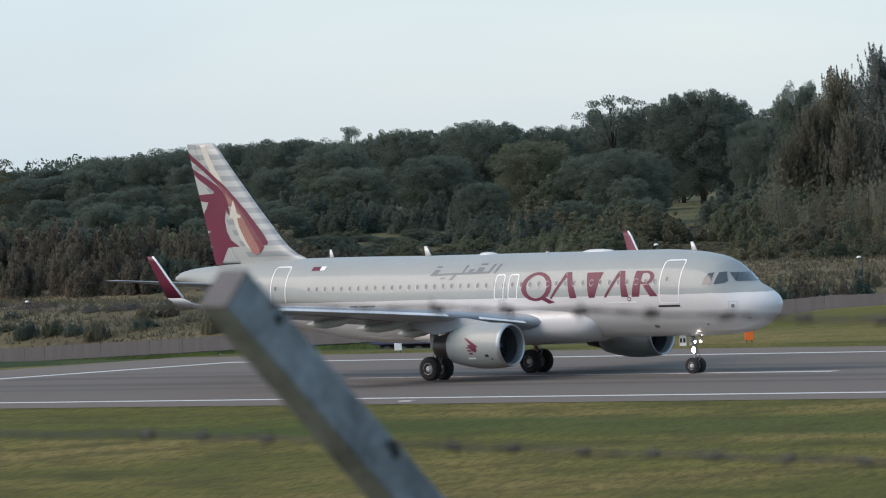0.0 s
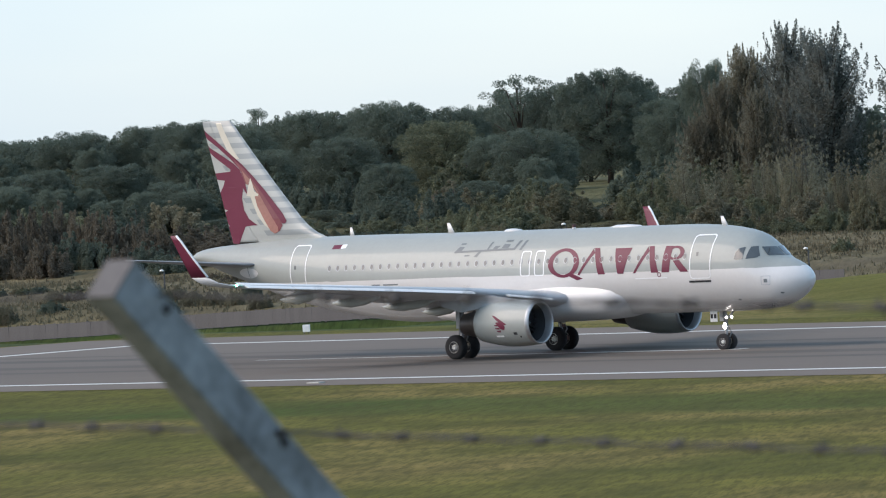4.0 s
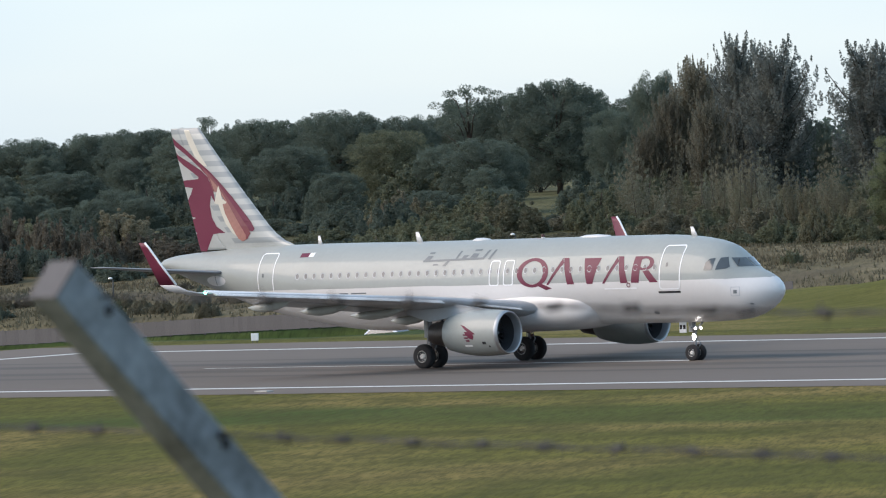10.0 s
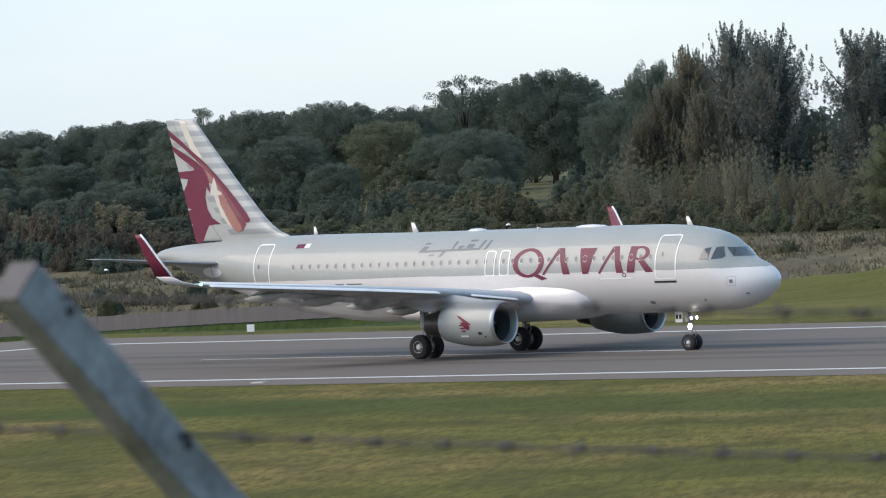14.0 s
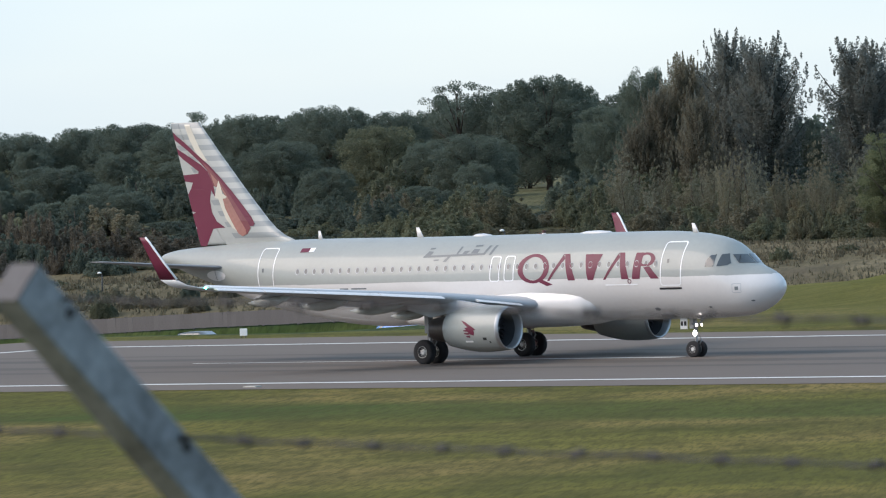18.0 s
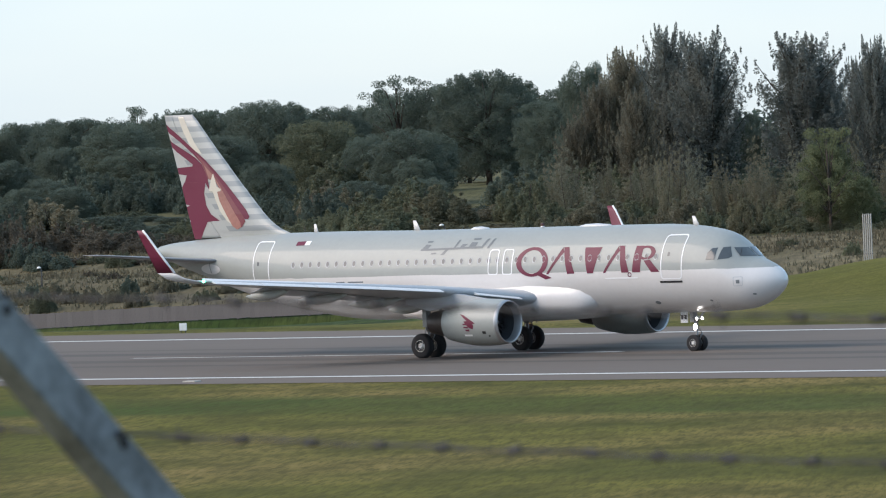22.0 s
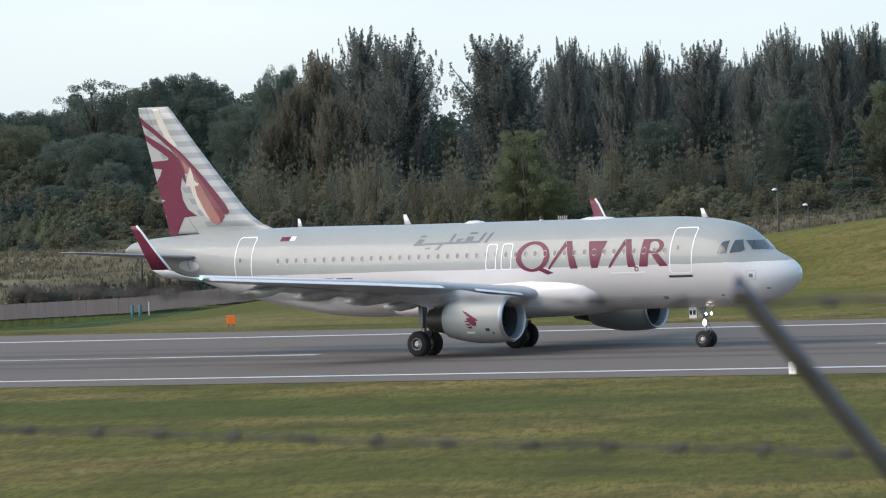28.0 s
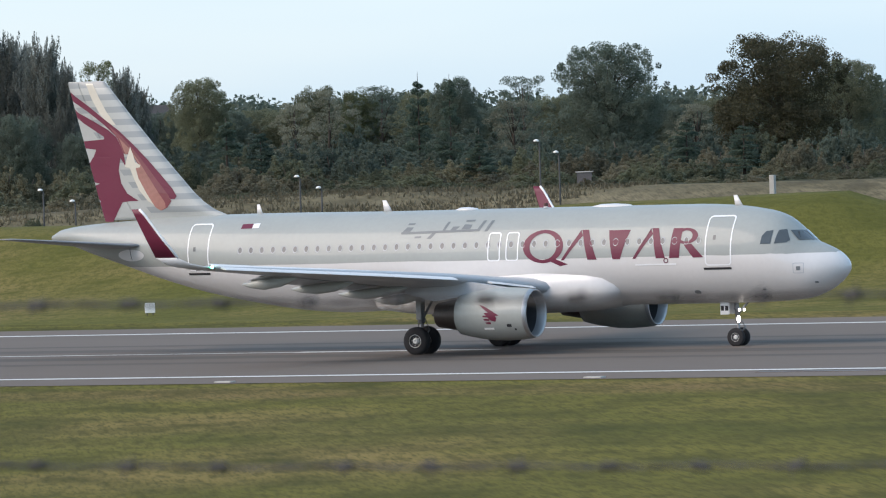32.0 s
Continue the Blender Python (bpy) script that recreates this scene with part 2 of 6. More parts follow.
M = {
    "grey_paint": mat("pearl_grey_paint", (0.325, 0.342, 0.320), 0.52, 0.0, 0.06, 0.5, 6, 0, 0.35),
    "white_paint": mat("white_paint", (0.69, 0.67, 0.65), 0.34, 0, 0.04, 0.5, 6, 0, 0.5),
    "wing_grey": mat("wing_grey_paint", (0.42, 0.44, 0.46), 0.38, 0, 0.07, 0.6, 8, 0, 0.2, (1, 3, 1)),
    # wing grey darkened: the shade under the tailplane is in this colour
    "tail_shade_grey": mat("tailplane_shaded_grey", (0.25, 0.26, 0.27), 0.45, 0, 0.08, 0.6, 8, 0, 0.15, (1, 3, 1)),
    "maroon": mat("maroon_paint", (0.135, 0.010, 0.036), 0.5, 0, 0.06, 1, 8),
    "rose": mat("rose_tan_paint", (0.33, 0.150, 0.122), 0.4, 0, 0.25, 0.8, 6, 0, 0.3),
    "rose_deep": mat("deep_rose_paint", (0.19, 0.045, 0.056), 0.4, 0, 0.2, 0.8, 6, 0, 0.3),
    "sign_yellow": mat("dull_yellow_paint", (0.42, 0.37, 0.06), 0.5, 0, 0.12, 2, 12),
    "cream": mat("cream_paint", (0.60, 0.56, 0.47), 0.4, 0, 0.06, 1, 8, 0, 0.3),
    "script_grey": mat("script_grey_paint", (0.165, 0.18, 0.185), 0.4, 0, 0.05, 1, 8),
    "trim_white": mat("trim_white_paint", (0.86, 0.86, 0.86), 0.4, 0, 0.02, 1, 8),
    "chrome": mat("polished_lip_metal", (0.50, 0.505, 0.51), 0.5, 1.0, 0.04, 2, 20),
    "nozzle": mat("heat_stained_nozzle_metal", (0.10, 0.08, 0.07), 0.45, 0.7, 0.2, 3, 20),
    "dark": mat("dark_void", (0.02, 0.02, 0.022), 0.7, 0, 0.2, 3, 20),
    "duct": mat("intake_duct_lining", (0.040, 0.041, 0.045), 0.7, 0, 0.15, 3, 20),
    "fan": mat("fan_blade_metal", (0.12, 0.12, 0.13), 0.35, 0.8, 0.1, 4, 20),
    "tyre": mat("tyre_rubber", (0.018, 0.018, 0.02), 0.85, 0, 0.2, 4, 30, 0.1),
    "rim": mat("wheel_rim_paint", (0.62, 0.62, 0.60), 0.4, 0.3, 0.15, 8, 40),
    "strut": mat("gear_strut_paint", (0.26, 0.265, 0.27), 0.4, 0.3, 0.15, 6, 30),
    "glass": mat("cockpit_glass", (0.075, 0.088, 0.095), 0.12, 0, 0.1, 1, 4, 0, 0.3),
    "pane": mat("cabin_pane", (0.105, 0.11, 0.112), 0.35, 0, 0.15, 2, 9, 0, 0.15, rand=0.3),
    "lamp_white": mat("lit_lamp", (1.0, 0.98, 0.92), 0.3, glow=7.0),
    "lamp_green": mat("green_navigation_light", (0.1, 1.0, 0.6), 0.3, glow=6.0),
    "lamp_red": mat("red_beacon_light", (1.0, 0.025, 0.02), 0.3, glow=14.0),
    "red_lens": mat("dull_red_lens", (0.085, 0.035, 0.032), 0.4),
    "asphalt": mat("worn_asphalt", (0.131, 0.102, 0.079), 0.9, 0, 0.14, 0.05, 3.0, 0.15, 0, (0.12, 1, 1)),
    "shoulder": mat("shoulder_asphalt", (0.143, 0.110, 0.085), 0.92, 0, 0.14, 0.08, 3.0, 0.15, 0, (0.15, 1, 1)),
    "rubber": mat("rubber_streak", (0.088, 0.070, 0.055), 0.88, 0, 0.2, 0.2, 2, 0.1, 0, (0.05, 1, 1)),
    "line": mat("runway_line_paint", (0.66, 0.645, 0.60), 0.7, 0, 0.15, 0.6, 6),
    "galv": mat("galvanised_steel", (0.196, 0.215, 0.230), 0.6, 0.2, 0.55, 16, 70, 0.04),
    "galv_mid": mat("dull_steel", (0.16, 0.158, 0.185), 0.6, 0.15, 0.3, 18, 90, 0.05),
    "cap": mat("dull_cap_steel", (0.112, 0.104, 0.102), 0.75, 0.0, 0.2, 18, 90, 0.05),
    "galv_dark": mat("weathered_steel", (0.105, 0.098, 0.095), 0.7, 0.1, 0.3, 18, 90, 0.05),
    "wire": mat("barbed_wire_steel", (0.060, 0.056, 0.056), 0.75, 0.2, 0.2, 30, 120),
    "pole": mat("pole_steel", (0.05, 0.052, 0.05), 0.6, 0.3, 0.2, 5, 30),
    "dome": mat("lamp_dome_white", (0.80, 0.80, 0.76), 0.4, 0, 0.05, 5, 30),
    "white_board": mat("white_marker_board", (0.82, 0.82, 0.80), 0.5, 0, 0.06, 4, 20),
    "orange": mat("orange_marker_board", (0.85, 0.17, 0.02), 0.5, 0, 0.06, 4, 20),
    "teal": mat("teal_bollard_paint", (0.03, 0.12, 0.12), 0.5, 0, 0.15, 4, 20),
    "concrete": mat("pale_concrete", (0.42, 0.40, 0.36), 0.9, 0, 0.15, 2, 14, 0.2),
    "fence_panel": mat("grey_fence_board", (0.115, 0.107, 0.105), 0.9, 0, 0.2, 0.6, 8, 0.1, rand=0.12),
    "roof": mat("roof_slate", (0.05, 0.045, 0.043), 0.8, 0, 0.2, 1, 10, 0.1),
    "brick": mat("far_house_render", (0.26, 0.2, 0.17), 0.9, 0, 0.2, 1, 10),
    "navy": mat("navy_trailer_curtain", (0.016, 0.022, 0.065), 0.5, 0, 0.12, 1, 6),
    "orange_red": mat("orange_red_swoosh_paint", (0.62, 0.06, 0.025), 0.5, 0, 0.08, 1, 6),
    "truck_white": mat("truck_white_paint", (0.74, 0.74, 0.73), 0.45, 0, 0.05, 1, 6),
    "car_blue": mat("bright_blue_car_paint", (0.05, 0.19, 0.50), 0.3, 0.2, 0.05, 1, 6, 0, 0.8),
    "car_white": mat("white_car_paint", (0.70, 0.71, 0.71), 0.35, 0, 0.05, 1, 6, 0, 0.6),
    "car_grey": mat("dark_grey_car_paint", (0.09, 0.10, 0.10), 0.35, 0.2, 0.05, 1, 6, 0, 0.8),
    "bark": mat("bark", (0.07, 0.055, 0.042), 0.95, 0, 0.35, 2, 14, 0.4, 0, (1, 1, 0.25)),
    # dark oak and poplar leaves: distance haze is mixed in, paler and bluer
    "leaf_dark": leaf_mat("hazed_oak_leaves", (0.112, 0.146, 0.115), (0.160, 0.196, 0.146), 0.2),
    "leaf_poplar": leaf_mat("hazed_poplar_leaves", (0.164, 0.186, 0.168), (0.256, 0.272, 0.232), 0.2),
    "leaf_green": leaf_mat("fresh_green_leaves", (0.108, 0.133, 0.068), (0.205, 0.222, 0.110)),
    "leaf_olive": leaf_mat("olive_scrub_leaves", (0.130, 0.148, 0.094), (0.228, 0.240, 0.146)),
    "leaf_russet": leaf_mat("brown_poplar_leaves", (0.178, 0.168, 0.122), (0.278, 0.258, 0.184)),
    "leaf_scrub": leaf_mat("yellowing_scrub_leaves", (0.172, 0.168, 0.106), (0.275, 0.262, 0.165)),
    "leaf_rust": leaf_mat("rusty_autumn_leaves", (0.082, 0.082, 0.046), (0.177, 0.153, 0.075)),
    "leaf_brown": leaf_mat("brown_scrub_leaves", (0.163, 0.157, 0.107), (0.296, 0.269, 0.178)),
    "leaf_hedge": leaf_mat("brown_thorn_leaves", (0.125, 0.110, 0.084), (0.212, 0.184, 0.134)),
    "weed": leaf_mat("dry_weed_stalks", (0.130, 0.112, 0.070), (0.240, 0.200, 0.125)),
    "dark_weed": leaf_mat("dark_weed_stalks", (0.078, 0.074, 0.048), (0.146, 0.132, 0.082)),
    "leaf_spruce": leaf_mat("spruce_needles", (0.054, 0.092, 0.071), (0.113, 0.158, 0.113)),
    "leaf_pale": leaf_mat("pale_sapling_leaves", (0.186, 0.196, 0.142), (0.318, 0.312, 0.222)),
}


def grass_mat(name, dark, light, straw, patch, streak, deep=0.62, strips=(), steep=1.0):
    """Mown or rough grass: long streaks along the runway, straw patches, short grain."""
    m = bpy.data.materials.new(name)
    m.use_nodes = True
    nt = m.node_tree
    N, L = nt.nodes, nt.links
    b = N["Principled BSDF"]
    b.inputs["Roughness"].default_value = 0.95
    b.inputs["Specular IOR Level"].default_value = 0.1
    tc = N.new("ShaderNodeTexCoord")

    def noise_at(sx, sy, scale, detail, turn=0.0):
        mp, n = N.new("ShaderNodeMapping"), N.new("ShaderNodeTexNoise")
        mp.vector_type = "TEXTURE"
        mp.inputs["Rotation"].default_value = (0, 0, radians(turn))
        mp.inputs["Scale"].default_value = (1 / sx, 1 / sy, 1)
        n.inputs["Scale"].default_value, n.inputs["Detail"].default_value = scale, detail
        L.new(tc.outputs["Object"], mp.inputs[0])
        L.new(mp.outputs[0], n.inputs[0])
        return n.outputs[0]

    def mix(f, a, c, lo, hi):
        rm, mx = N.new("ShaderNodeMapRange"), N.new("ShaderNodeMix")
        mx.data_type = "RGBA"
        rm.inputs[1].default_value, rm.inputs[2].default_value = lo, hi
        L.new(f, rm.inputs[0])
        L.new(rm.outputs[0], mx.inputs[0])
        for k, v in ((6, a), (7, c)):
            if isinstance(v, tuple):
                mx.inputs[k].default_value = (*v, 1)
            else:
                L.new(v, mx.inputs[k])
        return mx.outputs[2]

    band = noise_at(streak * 1.8, 1.0, 0.07, 4)
    big = noise_at(0.9, 0.7, patch, 7)
    mid = noise_at(0.30, 0.15 * steep, 1.0, 4, 32)
    grain = noise_at(2.6, 0.38 * steep, 1.0, 4, 32)  # upright tussocks, drawn out along the slope of the blades
    speck = noise_at(8.0, 0.60 * steep, 1.0, 3, 32)
    c = mix(band, dark, light, 0.38, 0.62)
    c = mix(big, c, straw, 0.47, 0.66)
    for y0, y1, x0, x1, tone in strips:  # lusher or drier strips along the runway
        sp = N.new("ShaderNodeSeparateXYZ")
        L.new(tc.outputs["Object"], sp.inputs[0])
        f = big
        for axis, lo, hi, edge in ((1, y0, y1, 7.0), (0, x0, x1, 45.0)):
            rm, pr = N.new("ShaderNodeMapRange"), N.new("ShaderNodeMath")
            away_, ab = N.new("ShaderNodeMath"), N.new("ShaderNodeMath")
            away_.operation, away_.inputs[1].default_value = "SUBTRACT", (lo + hi) / 2
            ab.operation = "ABSOLUTE"
            L.new(sp.outputs[axis], away_.inputs[0])
            L.new(away_.outputs[0], ab.inputs[0])
            rm.inputs[1].default_value, rm.inputs[2].default_value = (hi - lo) / 2 + edge / 2, (hi - lo) / 2 - edge / 2
            L.new(ab.outputs[0], rm.inputs[0])
            pr.operation = "MULTIPLY"
            L.new(rm.outputs[0], pr.inputs[0])
            L.new(f, pr.inputs[1])
            f = pr.outputs[0]
        c = mix(f, c, tone, 0.22, 0.62)
    dk = tuple(v * deep for v in dark)
    c = mix(mid, dk, c, 0.24, 0.56)
    c = mix(grain, tuple(v * (deep - 0.08) for v in dark), c, 0.20, 0.54)
    c = mix(speck, tuple(v * deep for v in dark), c, 0.18, 0.52)
    L.new(c, b.inputs["Base Color"])
    bp = N.new("ShaderNodeBump")
    bp.inputs["Strength"].default_value, bp.inputs["Distance"].default_value = 0.5, 0.15
    L.new(grain, bp.inputs["Height"])
    L.new(bp.outputs[0], b.inputs["Normal"])
    return m


M["mown"] = grass_mat("mown_airfield_grass", (0.092, 0.090, 0.015), (0.162, 0.139, 0.027), (0.218, 0.158, 0.050), 0.06, 0.08, 0.62, ((-57, -40, -300, -125, (0.058, 0.082, 0.013)), (-42, -31, -150, 60, (0.198, 0.130, 0.052))))
M["bank"] = grass_mat("bank_grass", (0.092, 0.095, 0.020), (0.160, 0.144, 0.036), (0.210, 0.158, 0.060), 0.05, 0.12, 0.88, (), 5.0)
M["dry"] = grass_mat("dry_rough_grass", (0.130, 0.110, 0.062), (0.235, 0.192, 0.112), (0.120, 0.098, 0.062), 0.09, 0.25)
M["scrub"] = grass_mat("scrub_floor", (0.040, 0.042, 0.020), (0.085, 0.080, 0.036), (0.12, 0.10, 0.05), 0.06, 0.4)
M["field"] = grass_mat("far_pale_field", (0.105, 0.102, 0.048), (0.150, 0.140, 0.070), (0.165, 0.145, 0.080), 0.05, 0.3)
M["verge"] = grass_mat("lush_verge_grass", (0.028, 0.050, 0.012), (0.060, 0.090, 0.022), (0.09, 0.10, 0.03), 0.08, 0.2)


# ---- mesh helpers ----
def to_mesh(name, verts, faces, mats, smooth=False, index=None):
    me = bpy.data.meshes.new(name)
    me.from_pydata([tuple(map(float, v)) for v in verts], [], faces)
    for m in mats if isinstance(mats, (list, tuple)) else [mats]:
        me.materials.append(m)
    if index is not None:
        me.polygons.foreach_set("material_index", index)
    if smooth:
        me.polygons.foreach_set("use_smooth", [True] * len(me.polygons))
    me.update()
    return me


def link(name, me, parent=None, label="", m=None):
    ob = new(name, me)
    if parent is not None:
        ob.parent = parent
    if m is not None:
        ob.matrix_basis = m
    if label:
        ob["label"] = label
    return ob


def part(name, bm, material, parent, label="", smooth=False, m=None):
    me = bpy.data.meshes.new(name)
    bm.to_mesh(me)
    bm.free()
    for x in material if isinstance(material, (list, tuple)) else [material]:
        me.materials.append(x)
    if smooth:
        me.polygons.foreach_set("use_smooth", [True] * len(me.polygons))
    return link(name, me, parent, label, m)


def thing(name, label, category, group="", m=None, kind=""):
    ob = new(name)
    ob.empty_display_size = 0.3
    if m is not None:
        ob.matrix_basis = m
    return tagged(ob, label, category, group, kind)


def box_bm(x0, x1, y0, y1, z0, z1, bevel=0.0):
    bm = bmesh.new()
    bmesh.ops.create_cube(bm, size=1)
    bmesh.ops.transform(bm, matrix=Matrix.LocRotScale(((x0 + x1) / 2, (y0 + y1) / 2, (z0 + z1) / 2), None, (x1 - x0, y1 - y0, z1 - z0)), verts=bm.verts)
    if bevel:
        bmesh.ops.bevel(bm, geom=bm.edges[:], offset=bevel, segments=2, affect="EDGES", profile=0.6)
    return bm


def loft(rings, cap=True):
    """Vertices and faces of a skin over closed rings with equal counts."""
    n = len(rings[0])
    verts = [p for r in rings for p in r]
    faces = []
    for i in range(len(rings) - 1):
        for j in range(n):
            k = (j + 1) % n
            faces.append((i * n + j, i * n + k, (i + 1) * n + k, (i + 1) * n + j))
    if cap:
        faces.append(tuple(range(n))[::-1])
        faces.append(tuple((len(rings) - 1) * n + j for j in range(n)))
    return verts, faces


def tube(points, radii, n=8):
    """A tapering round rod along points."""
    rings = []
    for i, p in enumerate(points):
        a, b = Vector(points[max(0, i - 1)]), Vector(points[min(len(points) - 1, i + 1)])
        q = (b - a).to_track_quat("Z", "Y")
        r = radii[i] if isinstance(radii, (list, tuple)) else radii
        rings.append([Vector(p) + q @ Vector((r * math.cos(2 * math.pi * k / n), r * math.sin(2 * math.pi * k / n), 0)) for k in range(n)])
    return loft(rings)


def revolve(profile, n=32, axis="x"):
    """Rings round the x axis from (along, radius) pairs."""
    return [[(a, r * math.cos(2 * math.pi * k / n), r * math.sin(2 * math.pi * k / n)) for k in range(n)] for a, r in profile]


def joined(*pieces):
    verts, faces = [], []
    for v, f in pieces:
        k = len(verts)
        verts += list(v)
        faces += [tuple(i + k for i in q) for q in f]
    return verts, faces


def smoothstep(a, b, x):
    u = min(1.0, max(0.0, (x - a) / (b - a)))
    return u * u * (3 - 2 * u)


def ramp(x, pairs):
    """Smooth curve through (x, value) pairs."""
    if x <= pairs[0][0]:
        return pairs[0][1]
    for (a, u), (b, v) in zip(pairs, pairs[1:]):
        if x <= b:
            return u + (v - u) * smoothstep(a, b, x)
    return pairs[-1][1]


# ---- ground: one sheet, mound, flat airfield, berm, road cutting, rising land ----
CREST = [(-360, -1.5), (-298, -1.42), (-284.8, -1.32), (-273.7, -1.2), (-268, -1.08), (-262.9, -0.8), (-256, -0.35), (-249.6, 0.1), (-241.5, 0.95), (-231, 1.45), (-223, 2.5), (-219, 3.1), (-201, 4.3), (-175, 4.2), (-160, 4.85), (-147, 5.1), (-143.5, 4.2), (-140, 3.4), (-132, 2.0), (-110, 1.6), (0, 1.5)]
ROAD_Z = [(-520, -3.1), (-300, -2.95), (-287, -2.7), (-255, -1.45), (-225, -0.9), (0, -0.7)]


def fence_foot(x):
    return max(-2.8, -1.367 + (0.0235 if x > -301.3 else 0.031) * (min(x, -262) + 301.3))


def height(x, y):
    if y < -100:
        return ramp(y, [(-278, 8.6), (-254, 8.45), (-247, 7.7), (-232, 5.9), (-207, 3.2), (-167, 0.6), (-132, 0.0)])
    fall = 0.04 * min(18.0, max(0.0, -261 - x)) * smoothstep(14, 30, y)  # the land drops away past the runway end
    if y <= 41:
        return -fall
    side = smoothstep(-262, -212, x) if y < 73 else smoothstep(-287, -212, x)  # 0 on the low west side, 1 behind the berm
    crest, rz = ramp(x, CREST), ramp(x, ROAD_Z)
    lip = ramp(x, [(-287, -0.45), (-256, -0.45), (-243, -0.35), (-236, 0.05), (-215, 0.5)])
    foot = fence_foot(x) + 0.05
    r150 = 2.2 + 2.4 * side
    west = [(41, -fall), (53, lip - 0.1 - 0.4 * fall), (72, crest), (81, rz), (95, rz), (97.2, foot), (101, foot + 0.1), (112, -0.4), (127, 0.86), (150, r150), (200, 3.9 + 0.6 * side), (250, 5.5), (400, 6.2), (5000, 6.2)]
    east = [(41, 0.0), (53, 0.12 * crest + 0.1), (74, crest), (81, min(rz + 0.8, crest)), (84, rz), (95, rz), (103, rz + 0.8), (125, 2.3 + 0.7 * side), (150, r150), (200, 3.9 + 0.6 * side), (250, 5.5), (400, 6.2), (5000, 6.2)]
    return ramp(y, west) * (1 - side) + ramp(y, east) * side


def spread(stops):
    out = []
    for a, b, step in stops:
        out += list(np.arange(a, b, step))
    return out + [stops[-1][1]]


def make_ground():
    xs = spread([(-4500, -600, 300), (-600, -390, 24), (-390, -110, 3.0), (-110, 120, 14), (120, 600, 60), (600, 4500, 300)])
    ys = spread([(-900, -280, 60), (-280, -120, 5), (-120, 40, 10), (40, 160, 2.0), (160, 300, 10), (300, 900, 60), (900, 4900, 400)])
    verts = [(x, y, height(x, y)) for y in ys for x in xs]
    nx = len(xs)
    faces, idx = [], []
    for j in range(len(ys) - 1):
        for i in range(nx - 1):
            faces.append((j * nx + i, j * nx + i + 1, (j + 1) * nx + i + 1, (j + 1) * nx + i))
            x, y = (xs[i] + xs[i + 1]) / 2, (ys[j] + ys[j + 1]) / 2
            cut = 70 + 6 * smoothstep(-287, -212, x)
            idx.append(0 if y < 41 else (1 if x > -246 else 4) if y < cut else 4 if y < 100 else 2 if y < 152 else 3 if y < 200 else 5)
    ob = link("ground", to_mesh("ground", verts, faces, [M["mown"], M["bank"], M["dry"], M["scrub"], M["verge"], M["field"]], True, idx))
    tagged(ob, "mown airfield grass rising to a green bank and rough dry land behind", "ground", kind="structure")


make_ground()


def sheet(name, x0, x1, y0, y1, z, material, label, category, nx=1):
    xs = np.linspace(x0, x1, nx + 1)
    verts = [(x, y, z) for y in (y0, y1) for x in xs]
    faces = [(i, i + 1, nx + 2 + i, nx + 1 + i) for i in range(nx)]
    return tagged(link(name, to_mesh(name, verts, faces, material)), label, category, kind="structure")


# runway with its shoulders, end and paint
sheet("runway", -251, 900, -23.4, 25.2, 0.024, M["asphalt"], "grey worn asphalt runway with rubber streaks", "runway")
sheet("shoulder_near", -260.3, 900, -28.5, -23.4, 0.016, M["shoulder"], "lighter asphalt shoulder beside the mown grass", "pavement")
edge = [(-260.3, 33.0), (-240, 34.2), (-228, 33.5), (-202, 31.2), (900, 30.4)]
tagged(link("shoulder_far", to_mesh("shoulder_far", [(x, 25.2, 0.016) for x, y in edge] + [(x, y, 0.016) for x, y in edge], [(k, k + 1, k + 6, k + 5) for k in range(4)], M["shoulder"])), "lighter asphalt shoulder beside the green bank", "pavement", kind="structure")
sheet("runway_end", -260.3, -251, -23.4, 25.2, 0.016, M["shoulder"], "dark asphalt pad at the runway end", "pavement")


def strip(name, x0, x1, y0, y1, label, z=0.030, material=None):
    tagged(link(name, to_mesh(name, [(x0, y0, z), (x1, y0, z), (x1, y1, z), (x0, y1, z)], [(0, 1, 2, 3)], material or M["line"])), label, "runway marking", kind="structure")


strip("edge_line_near", -248.8, 900, -23.3, -22.4, "white painted runway edge line")
strip("edge_line_far", -247.9, 900, 23.4, 24.3, "white painted runway edge line")
strip("end_line", -248.8, -247.9, -22.4, 24.3, "white painted line across the runway end")
for x0, x1, w in [(a + 59.8 * k, a + b + 59.8 * k, c) for k in range(-1, 14) for a, b, c in ((-159.9, 20.0, 0.2), (-139.9, 9.5, 0.45))]:
    strip("centre_line", x0, x1, -w, w, "white painted runway centre line dash, scuffed by tyres")
for y0, y1 in ((-5.6, -2.6), (2.6, 5.6), (-10.5, -8.8), (8.6, 10.0)):
    strip("rubber_streak", -246, 900, y0, y1, "dark tyre rubber streaked along the asphalt", 0.0275, M["rubber"])

# the road in the cutting behind the berm
rx = list(np.arange(-490, 121, 10.0))
verts = [(x, y, ramp(x, ROAD_Z) + 0.03) for y in (83.0, 94.0) for x in rx]
road = link("road", to_mesh("road", verts, [(i, i + 1, len(rx) + i + 1, len(rx) + i) for i in range(len(rx) - 1)], M["asphalt"], True))
tagged(road, "public asphalt road in a shallow cutting behind the airfield", "road", kind="structure")


